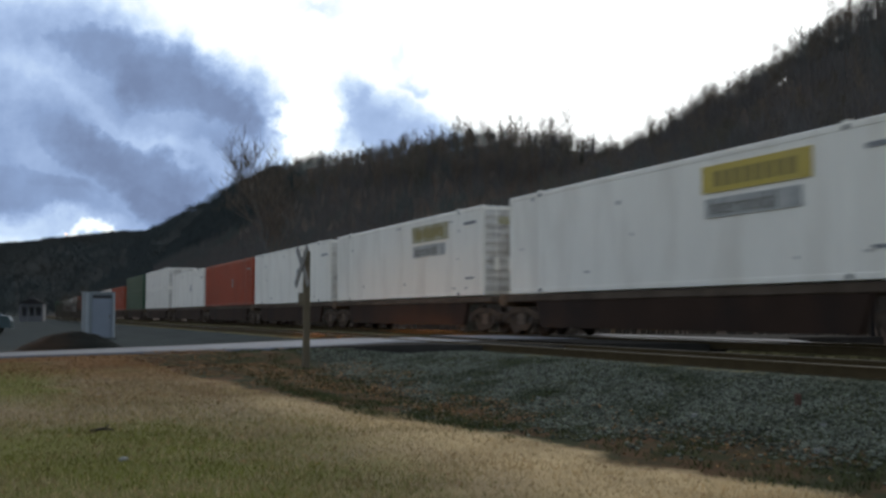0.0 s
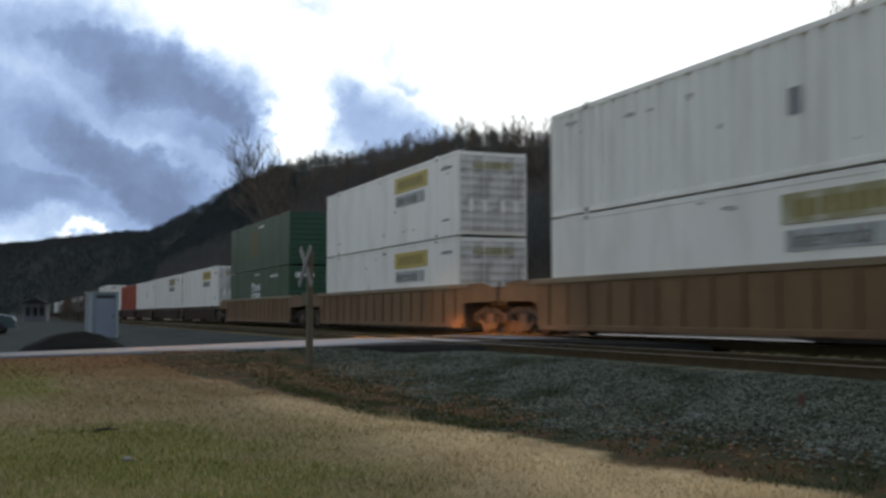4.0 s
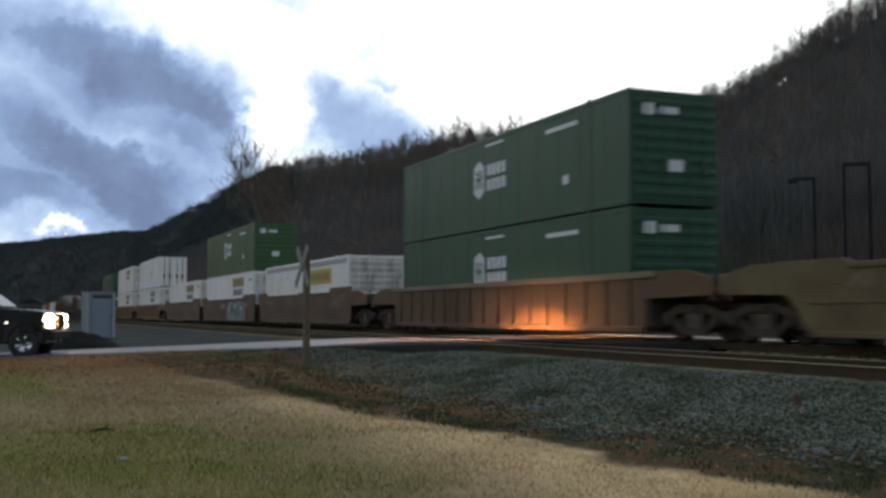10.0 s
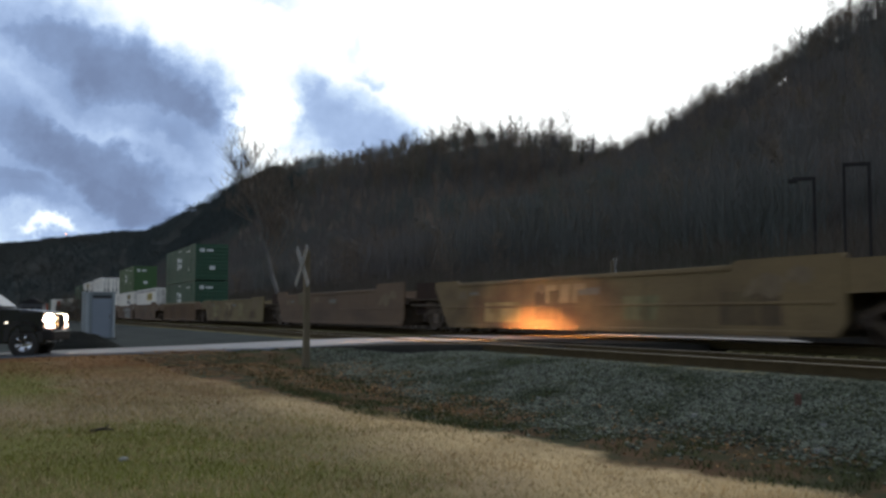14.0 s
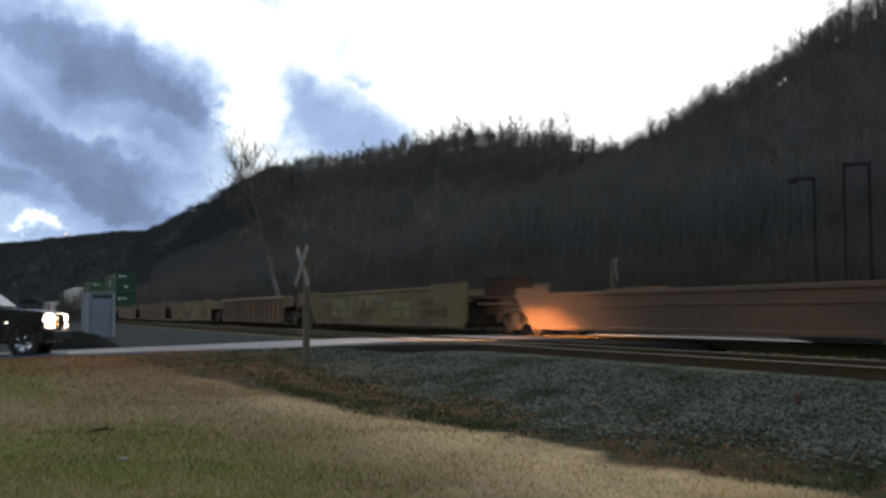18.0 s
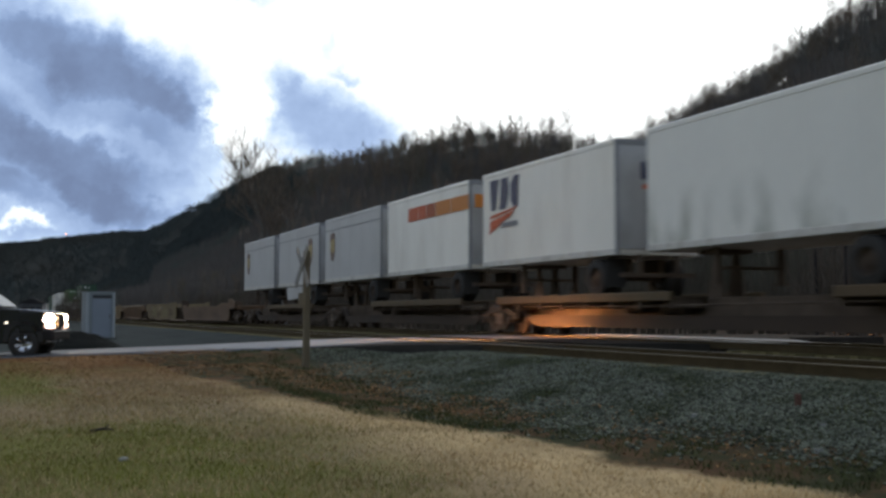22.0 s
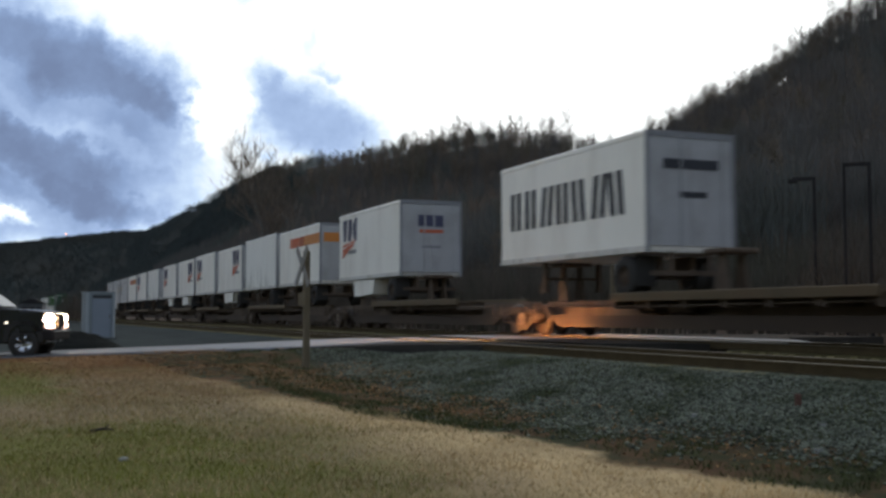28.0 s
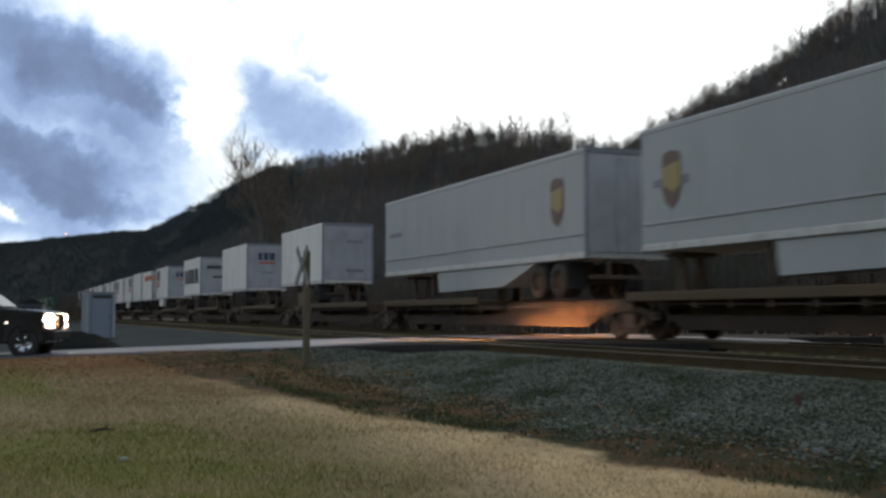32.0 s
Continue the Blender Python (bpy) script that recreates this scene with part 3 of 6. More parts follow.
def container(s0, z, material, group, label, logo="", corrugated=False, length=16.15, H=2.90):
    key = material.name + str(corrugated) + str(length) + str(H)
    c = thing("freight_container", label, "container", group=group, data=container_body(key, length, material, corrugated, height=H))
    h = 1.3
    for name, zz in (("bottom_rail", 0.0), ("top_rail", H - 0.13)):
        rm = shared(name + key, lambda: Shape().chamfer_box(0, length, -h, -h + 0.1, zz, zz + 0.14, 0.015).chamfer_box(0, length, h - 0.1, h, zz, zz + 0.14, 0.015).mesh(name, material))
        part(name, rm, None, c)
    pm = shared("corner_post" + key, lambda: Shape().chamfer_box(0, 0.16, -h - 0.003, -h + 0.16, 0.0, H + 0.004, 0.012).mesh("corner_post", material))
    for x, y, r in ((-0.004, 0, 0), (length + 0.004, 0, 180)):
        part("corner_post", pm, None, c, place=pose(x, 0, 0, 0, 0, r))
        pm2 = shared("corner_post2" + key, lambda: Shape().chamfer_box(0, 0.16, h - 0.16, h + 0.003, 0.0, H + 0.004, 0.012).mesh("corner_post", material))
        part("corner_post", pm2, None, c, place=pose(x, 0, 0, 0, 0, r))
    if length > 13:      # lifting posts at the forty foot marks
        lm = shared("lifting_post" + key, lambda: Shape().chamfer_box(-0.09, 0.09, -h - 0.004, -h + 0.05, 0.0, H + 0.03, 0.012).box(-0.08, 0.08, -h - 0.008, -h + 0.04, H - 0.10, H + 0.055).mesh("lifting_post", material))
        for x in (1.98, length - 1.98):
            part("lifting_post", lm, None, c, place=pose(x, 0, 0))
        fm = shared("casting", lambda: Shape().box(-0.07, 0.07, -h - 0.009, -h + 0.03, 0, 0.1).mesh("corner_casting", M["seam"]))
        for x in (1.98, length - 1.98):
            for zz in (0.02, H - 0.13):
                part("corner_casting", fm, None, c, place=pose(x, 0, zz))
    # rear end: ribbed doors with lock rods
    def ribbed_door():
        poly = [(length, 0.14), (length + 0.03, 0.14)]
        for k in range(int((H - 0.3) / 0.285)):
            z = 0.22 + k * 0.285
            poly += [(length + 0.03, z), (length + 0.052, z + 0.03), (length + 0.052, z + 0.13), (length + 0.03, z + 0.16)]
        poly += [(length + 0.03, H - 0.14), (length, H - 0.14)]
        if corrugated:      # upright folds in the doors
            ring = [(length, -1.22), (length, -0.005), (length + 0.03, -0.005)]
            for y in (-0.08, -0.45, -0.85):
                ring += [(length + 0.03, y), (length + 0.06, y - 0.03), (length + 0.06, y - 0.2), (length + 0.03, y - 0.23)]
            ring.append((length + 0.03, -1.22))
            m = len(ring)
            return Shape().add([(x, y, 0.14) for x, y in ring] + [(x, y, H - 0.14) for x, y in ring],
                               [(k, (k + 1) % m, m + (k + 1) % m, m + k) for k in range(m)] + [tuple(range(m))[::-1], tuple(range(m, 2 * m))]).mesh("rear_door", material)
        return Shape().prism(poly, -1.22, -0.005).mesh("rear_door", M["dirtydoor"] if material is M["white"] else material)
    dm = shared("rear_door" + key, ribbed_door)
    part("rear_door", dm, None, c)
    part("rear_door", dm, None, c, place=pose(0, 1.225, 0))
    rods = shared("lock_rod" + key, lambda: Shape().tube((0, 0, 0.08), (0, 0, H - 0.08), 0.032 if corrugated else 0.016, n=6).box(-0.01, 0.03, -0.09, 0.09, 0.8, 1.2).mesh("lock_rod", M["seam"] if corrugated else material))
    for y in (-0.85, -0.35, 0.35, 0.85):
        part("lock_rod", rods, None, c, place=pose(length + 0.075, y, 0))
    f = -h - 0.010
    if material is M["white"]:      # scuffs and small marks
        rr = random.Random(int(s0 * 10) + int(z * 10))
        for k in range(9):
            x, zz, w, hh = rr.uniform(0.4, length - 0.8), H * rr.choice((0.09, 0.17, 0.45, 0.75, 0.86, 0.92)) + rr.uniform(-0.06, 0.04), rr.choice((0.12, 0.2, 0.3, 0.5)), rr.choice((0.04, 0.06, 0.1))
            part("scuff_mark", Shape().prism([(x, zz), (x + w * 0.9, zz - 0.02), (x + w, zz + hh * 0.6), (x + w * 0.5, zz + hh), (x + w * 0.1, zz + hh * 0.8)], f - 0.002, f + 0.014), M["scuff"], c, "small grey scuff")
        for k in range(4):
            y, zz, w = rr.uniform(-1.1, 0.5), H * rr.uniform(0.15, 0.8), rr.uniform(0.2, 0.5)
            part("scuff_mark", Shape().box(length + 0.05, length + 0.056, y, y + w, zz, zz + rr.uniform(0.05, 0.14)), M["scuff"], c, "small grey scuff")
    if logo == "yellow only":
        part("logo_panel", shared("yq", lambda: Shape().box(9.5, 13.4, f - 0.006, f + 0.012, 1.72, 2.42).mesh("logo_panel", M["yellow"])), None, c, "yellow painted logo panel")
        for k in range(6):
            part("letter_bar", shared("yqb", lambda: Shape().box(0, 0.34, f - 0.012, f, 1.88, 2.26).mesh("letter_bar", M["oliveletter"])), None, c, place=pose(9.95 + k * 0.55, 0, 0))
        part("top_band", shared("yqt", lambda: Shape().box(0.3, length - 0.3, f - 0.004, f + 0.012, 2.58, 2.80).mesh("top_band", M["scuff"])), None, c, "weathered grey band below the roof")
    elif logo in ("yellow", "yellow faded"):        # yellow panel over a grey line of lettering, towards the rear
        x0 = 9.75
        tint = "yellow" if logo == "yellow" else "fadeyellow"
        part("logo_panel", shared("yp" + tint, lambda: Shape().box(0, 3.5, f - 0.006, f + 0.012, 2.02, 2.62).mesh("logo_panel", M[tint])), None, c, "yellow painted logo panel", place=pose(x0, 0, 0))
        bar = shared("ypb", lambda: Shape().box(0, 0.24, f - 0.012, f, 2.14, 2.48).mesh("letter_bar", M["oliveletter"]))
        for k in range(8):
            part("letter_bar", bar, None, c, place=pose(x0 + 0.45 + k * 0.34, 0, 0))
        part("grey_panel", shared("gp", lambda: Shape().box(0.1, 3.2, f - 0.004, f + 0.012, 1.48, 1.9).mesh("grey_panel", M["greypanel"])), None, c, "weathered grey lettering panel", place=pose(x0, 0, 0))
        word = text_mesh("Intermodal", 0.5, M["fadeletter"])
        part("lettering", word, None, c, "the word Intermodal in dark letters", place=pose(x0 + 0.28, f - 0.006, 1.54, 90, 0, 0))
        part("rear_panel", shared("rp", lambda: Shape().box(length + 0.05, length + 0.06, -0.75, 0.75, 2.3, 2.55).mesh("rear_panel", M["fadeyellow"])), None, c, "small yellow panel on the doors")
        for i, q in enumerate(((length - 1.5, length - 0.55, 2.36, 2.46), (length - 1.4, length - 0.75, 0.55, 0.62))):
            part("stencil", shared("sc%d" % i, lambda: Shape().box(q[0], q[1], f, f + 0.012, q[2], q[3]).mesh("stencil", M["greyfilm"])), None, c, "small grey mark")
    elif logo == "hexagon":     # pale six-sided badge with two lines of bars
        x0 = 7.1
        hexa = [(0, 0.62), (0.38, 0.42), (0.38, -0.42), (0, -0.62), (-0.38, -0.42), (-0.38, 0.42)]
        part("badge", shared("hex", lambda: Shape().prism(hexa, f, f + 0.012).mesh("badge", M["whitefilm"])), None, c, "white six-sided badge", place=pose(x0, 0, 1.62))
        part("badge_mark", shared("hexb", lambda: Shape().box(-0.2, -0.08, f - 0.006, f + 0.006, -0.3, 0.3).box(0.08, 0.2, f - 0.006, f + 0.006, -0.3, 0.3).box(-0.08, 0.08, f - 0.006, f + 0.006, -0.06, 0.06).mesh("badge_mark", M["green"])), None, c, place=pose(x0, 0, 1.62))
        lb = shared("hexl", lambda: Shape().chamfer_box(0.0, 0.26, f, f + 0.012, -0.18, 0.18, 0.005).mesh("letter_bar", M["whitefilm"]))
        for k in range(8):
            part("letter_bar", lb, None, c, "pale lettering bar", place=pose(x0 + 0.62 + (k % 4) * 0.36, 0, 1.86 - k // 4 * 0.47))
        for i, q in enumerate(((7.6, 8.9, 2.62, 2.7), (length - 4.4, length - 2.6, 2.4, 2.52), (length - 3.4, length - 3.1, 0.85, 1.1))):
            part("stencil", shared("hst%d" % i, lambda: Shape().box(q[0], q[1], f, f + 0.012, q[2], q[3]).mesh("stencil", M["whitefilm"])), None, c, "small white mark")
        for i, q in enumerate(((-0.95, -0.6, 2.25, 2.55), (-0.45, 0.1, 2.3, 2.48), (-0.2, 0.25, 0.85, 1.15))):
            part("rear_badge", shared("hrb%d" % i, lambda: Shape().box(length + 0.05, length + 0.062, *q).mesh("rear_badge", M["whitefilm"])), None, c, "white mark on the doors")
    elif logo == "gold":
        part("logo_panel", shared("gold", lambda: Shape().box(6.3, 8.1, f, f + 0.012, 0.8, 2.35).mesh("logo_panel", M["goldfade"])), None, c, "faded gold logo")
        part("stencil", shared("gst", lambda: Shape().box(8.6, 9.9, f, f + 0.012, 2.5, 2.6).mesh("stencil", M["whitefilm"])), None, c, "small white mark")
    elif logo == "plain":
        for i, q in enumerate(((length * 0.62, length * 0.62 + 0.35, 1.2, 1.75), (length - 1.6, length - 0.5, 2.2, 2.28))):
            part("stencil", shared("pst%d" % i, lambda: Shape().box(q[0], q[1], f, f + 0.012, q[2], q[3]).mesh("stencil", M["greyfilm"])), None, c, "small grey mark")
    return ride(c, s0, z=z)


M["goldfade"] = mat("faded_gold_film", (0.107, 0.0984, 0.0369), 0.6, vary=0.4, scale=1.5)


def text_mesh(body, size, material, squeeze=1.0):
    key = "text" + body + material.name
    if key in MESHES:
        return MESHES[key]
    cu = bpy.data.curves.new("lettering", "FONT")
    cu.body, cu.size, cu.extrude, cu.space_character = body, size, 0.004, 1.0
    ob = new("lettering", cu)
    me = bpy.data.meshes.new_from_object(ob.evaluated_get(bpy.context.evaluated_depsgraph_get()))
    bpy.data.objects.remove(ob)
    me.materials.clear()
    me.materials.append(material)
    MESHES[key] = me
    return me


# ---- well cars ----
def well_car(s0, label, material, well=17.6, style="ribbed", lead=3.0, trail=3.0, trucks=(1, 1), graffiti=False, joint=0.0, rim=1.64, group="well cars of the train"):
    """s0: leading end of the well; platforms with trucks before and behind."""
    c = thing("well_car", label, "well car", group=group)
    top = 1.62
    # side panels
    if style == "ribbed":
        def side():
            s = Shape()
            s.box(0.0, well, -1.40, -1.36, 0.30, top - 0.14)
            return s.mesh("side_panel", material)
        sm = shared("wside" + material.name + str(well), side)
        chord = shared("wchord" + material.name + str(well), lambda: Shape().chamfer_box(-0.4, well + 0.4, -1.45, -1.30, top - 0.16, top, 0.02).mesh("side_chord", M["chord"] if material is not M["rust"] else material))
        foot = shared("wfoot" + material.name + str(well), lambda: Shape().chamfer_box(0.1, well - 0.1, -1.44, -1.30, 0.16, 0.32, 0.02).mesh("bottom_chord", material))
        rib = shared("wrib" + material.name, lambda: Shape().prism([(-0.05, 0.3), (0.05, 0.3), (0.05, top - 0.15), (-0.05, top - 0.15)], -1.445, -1.39).mesh("side_rib", material))
        for r in (0, 180):
            m = pose(0, 0, 0) if r == 0 else pose(well, 0, 0, 0, 0, 180)
            p = part("side_panel", sm, None, c, place=m)
            part("side_chord", chord, None, p, "lighter worn top chord")
            part("bottom_chord", foot, None, p)
            n = 15
            for i in range(n + 1):
                part("side_rib", rib, None, p, place=pose(well * (0.04 + 0.92 * i / n), 0, 0))
    else:
        top = rim
        up = 0.2 if material is M["rust"] else 0.09
        poly = [(-0.85, top - 0.1), (-0.8, top + up * 0.9), (1.15, top + up * 0.9), (1.3, top), (well - 3.0, top), (well - 2.8, top + up), (well + 0.3, top + up), (well + 0.35, top + up * 0.5), (well + 0.35, 0.45), (well + 0.1, 0.17), (0.35, 0.17)]
        sm = shared("wsm%.2f" % top + material.name + str(well), lambda: Shape().prism(poly, -1.42, -1.35).mesh("side_panel", material))
        ch = shared("wsc%.2f" % top + material.name + str(well), lambda: Shape().chamfer_box(1.3, well - 3.0, -1.455, -1.40, top - 0.12, top, 0.015).mesh("side_chord", material))
        lo = shared("wsl" + material.name + str(well), lambda: Shape().chamfer_box(0.4, well, -1.45, -1.40, 0.17, 0.29, 0.015).mesh("bottom_chord", material))
        fl = shared("wsf" + material.name + str(well), lambda: Shape().chamfer_box(0.2, well, -1.438, -1.41, 0.80, 0.86, 0.008).mesh("side_flange", material))
        wp = shared("wear", lambda: Shape().prism([(0, 0), (0.5, 0.1), (0.9, -0.05), (1.3, 0.12), (1.2, 0.4), (0.7, 0.5), (0.3, 0.35)], -1.424, -1.412).mesh("worn_patch", M["worn"]))
        for k, (px, pz, sc) in enumerate(((well - 2.6, 0.95, 1.0), (well - 1.4, 1.2, 0.7), (1.2, 1.1, 0.6), (well * 0.36, 1.2, 0.55))):
            if pz + 0.5 * sc > top - 0.02:
                continue
            part("worn_patch", wp, None, c, "pale worn paint patch", place=pose(px, 0, pz) @ Matrix.Diagonal((sc, 1, sc, 1)))
        for r in (0, 1):
            p = part("side_panel", sm, None, c, place=pose(0, 0, 0) if r == 0 else pose(well, 0, 0, 0, 0, 180))
            part("side_chord", ch, None, p)
            part("bottom_chord", lo, None, p)
            part("side_flange", fl, None, p)
            rb = shared("wsr%.2f" % top + material.name, lambda: Shape().chamfer_box(-0.03, 0.03, -1.43, -1.41, 0.36, top - 0.1, 0.004).mesh("side_rib", material))
            for i in range(1, 9):
                part("side_rib", rb, None, p, place=pose(well * i / 9, 0, 0))
        marks = shared("wmarks", lambda: Shape().box(well * 0.55, well * 0.55 + 1.1, -1.432, -1.415, 1.12, 1.3).mesh("stencil", M["fadeletter"]))
        if top > 1.4:
            part("stencil", shared("wmarks2", lambda: Shape().box(2.2, 2.9, -1.432, -1.415, 1.22, 1.33).mesh("stencil", M["fadeletter"])), None, c)
            part("stencil", marks, None, c, "pale worn stencil bar")
    if style == "smooth" and material in (M["patchy"], M["brownpatch"]):
        rr = random.Random(int(-s0))
        for k in range(4):
            x0, w, z1, hh = well * (0.12 + 0.22 * k) + rr.uniform(0, 1.2), rr.uniform(1.3, 2.8), rr.uniform(0.34, 0.55), rr.uniform(0.5, 0.85)
            part("primer_patch", Shape().prism([(x0, z1), (x0 + w, z1), (x0 + w + rr.uniform(-0.3, 0.3), min(z1 + hh, top - 0.16)), (x0 + rr.uniform(-0.2, 0.3), min(z1 + hh, top - 0.16))], -1.4215, -1.412), M["primer" + str(k % 2)], c, "dull primer patch")
        for k in range(3):
            q = shared("wletter%d" % k, lambda: Shape().prism([(0, 0), (0.18, 0), (0.18, 0.34), (0.62, 0.34), (0.62, 0.5), (0, 0.5)] if k != 1 else [(0, 0), (0.5, 0), (0.62, 0.5), (0.12, 0.5)], -1.440, -1.422).mesh("letter_bar", M["wornletter"]))
            part("letter_bar", q, None, c, "large faded pale letter-sized bar", place=pose(well * 0.40 + 0.78 * k, 0, 0.92))
    floor = shared("wfloor" + str(well), lambda: Shape().box(0, well, -1.3, 1.3, 0.18, 0.33).mesh("floor", M["black"]))
    part("floor", floor, None, c)
    bulk = shared("wbulk", lambda: Shape().box(-0.12, 0.06, -1.35, 1.35, 0.3, 1.22).box(-0.5, 0.0, -1.3, 1.3, 1.0, 1.12).mesh("bulkhead", M["black"]))
    part("bulkhead", bulk, None, c)
    part("bulkhead", bulk, None, c, place=pose(well, 0, 0, 0, 0, 180))
    # end platforms
    for on, x, length, sgn in ((lead, 0.0, lead, -1), (trail, well, trail, 1)):
        if not on:
            continue
        x0, x1 = sorted((x, x + sgn * length))
        e = part("end_platform", Shape().chamfer_box(x0, x1, -0.45, 0.45, 0.78, 1.08, 0.04).box(x0, x1, -1.25, 1.25, 1.08, 1.13), material, c)
        xa, xb = x, x + sgn * length * 0.86
        part("end_side", Shape().prism([(xa, 0.98), (xb, 1.02), (xb, 1.40), (x + sgn * length * 0.5, 1.62), (xa, 1.62)][::sgn], -1.40, -1.34), material, e)
        part("end_side", Shape().prism([(xa, 0.98), (xb, 1.02), (xb, 1.40), (x + sgn * length * 0.5, 1.62), (xa, 1.62)][::sgn], 1.34, 1.40), material, e)
        part("end_sill", Shape().chamfer_box(x + sgn * length - 0.12, x + sgn * length + 0.12, -1.3, 1.3, 0.9, 1.2, 0.03), material, e)
        part("coupler", Shape().chamfer_box(min(x + sgn * length, x + sgn * (length + 0.55)), max(x + sgn * length, x + sgn * (length + 0.55)), -0.14, 0.14, 0.72, 1.0, 0.04), M["black"], e, "black knuckle coupler")
        part("brake_gear", Shape().chamfer_box(x + sgn * length * 0.5 - 0.3, x + sgn * length * 0.5 + 0.3, -1.2, -0.75, 1.13, 1.5, 0.04).tube((x + sgn * length * 0.8, -1.2, 1.13), (x + sgn * length * 0.8, -1.2, 1.62), 0.03, n=6), M["black"], e)
    if joint:       # articulation over the shared truck, towards the well ahead
        e = part("articulation", Shape().chamfer_box(-joint, 0.0, -0.5, 0.5, 0.72, 1.12, 0.05), M["truck"], c, "rusty articulation beam over the truck")
        part("walkway", Shape().box(-joint + 0.1, -0.1, -1.25, 1.25, 1.12, 1.17), M["truck"], e)
        # dark plate added to fill the see-through gap over the truck
        part("end_plate", Shape().prism([(-joint + 0.4, 0.62), (-0.45, 0.5), (-0.75, 1.74), (-joint + 0.4, 1.80)], -1.0, -0.94), M["darkrust"], e, "dark rusty end plate over the truck")
        part("brake_gear", Shape().chamfer_box(-joint * 0.5 - 0.5, -joint * 0.5 + 0.4, -1.1, -0.6, 0.78, 1.1, 0.05).tube((-joint + 0.3, -1.15, 0.95), (-0.6, -1.15, 0.9), 0.05, n=6), M["black"], e)
    if trucks[0]:
        bogie(c, -1.5)
    if trucks[1]:
        bogie(c, well + 1.5)
    if graffiti:
        rr = random.Random(5)
        edge = [(9.2, 0.30), (10.6, 0.22), (12.6, 0.24), (14.4, 0.20), (15.0, 0.34), (14.8, 0.8), (15.1, 1.2), (14.3, 1.42), (13.0, 1.46), (11.8, 1.40), (10.4, 1.47), (9.5, 1.36), (9.0, 0.9)]
        g = part("graffiti", Shape().prism(edge, -1.466, -1.452), M["graff"], c, "large pale blue-grey spray-painted patch")
        for i in range(8):
            x, z, w = 9.5 + i * 0.64 + rr.uniform(-0.1, 0.1), rr.uniform(0.4, 0.6), rr.uniform(0.10, 0.2)
            poly = [(x, z), (x + w, z), (x + w + rr.uniform(-0.15, 0.25), z + rr.uniform(0.5, 0.75)), (x + rr.uniform(-0.1, 0.2), z + rr.uniform(0.45, 0.7))]
            part("graffiti_stroke", Shape().prism(poly, -1.472, -1.466), M["graffdark"], g, "grey-brown spray stroke")
            x, z = x + 0.25, rr.uniform(0.8, 1.1)
            part("graffiti_stroke", Shape().prism([(x, z), (x + 0.22, z - 0.05), (x + 0.3, z + 0.14), (x + 0.06, z + 0.2)], -1.472, -1.466), M["whitefilm" if i % 3 == 0 else "graffdark"], g)
        for i in range(4):
            part("letter_bar", Shape().box(7.0 + i * 0.42, 7.28 + i * 0.42, -1.466, -1.45, 1.0, 1.3), M["graff"], c, "faded pale letter-sized bar")
    return ride(c, s0)


M["chord"] = mat("worn_tan_top_chord", (0.225, 0.17, 0.1), 0.7, vary=0.3, scale=1.5, stain=(0.11, 0.07, 0.04), stain_amount=0.7, stretch=(0.3, 1, 1))
M["primer0"] = mat("pale_olive_primer", (0.200, 0.172, 0.082), 0.85, vary=0.4, scale=2.0, fine=12, stain=(0.11, 0.08, 0.035), stain_amount=0.8, stain_scale=1.2)
M["primer1"] = mat("dark_brown_primer", (0.085, 0.058, 0.030), 0.85, vary=0.4, scale=2.0, fine=12, stain=(0.15, 0.11, 0.05), stain_amount=0.7, stain_scale=1.2)
M["wornletter"] = mat("faded_cream_lettering", (0.27, 0.215, 0.12), 0.8, vary=0.4, scale=3, fine=12, stain=(0.12, 0.075, 0.035), stain_amount=0.8, stain_scale=3)
M["worn"] = mat("pale_worn_primer", (0.165, 0.120, 0.070), 0.85, vary=0.4, scale=2.5, fine=12)
M["graff"] = mat("pale_spray_paint", (0.235, 0.245, 0.235), 0.7, vary=0.35, scale=1.8, stain=(0.13, 0.11, 0.085), stain_amount=0.8, stain_scale=1.6)
M["graffdark"] = mat("grey_brown_spray_paint", (0.10, 0.095, 0.085), 0.7, vary=0.35, scale=3)


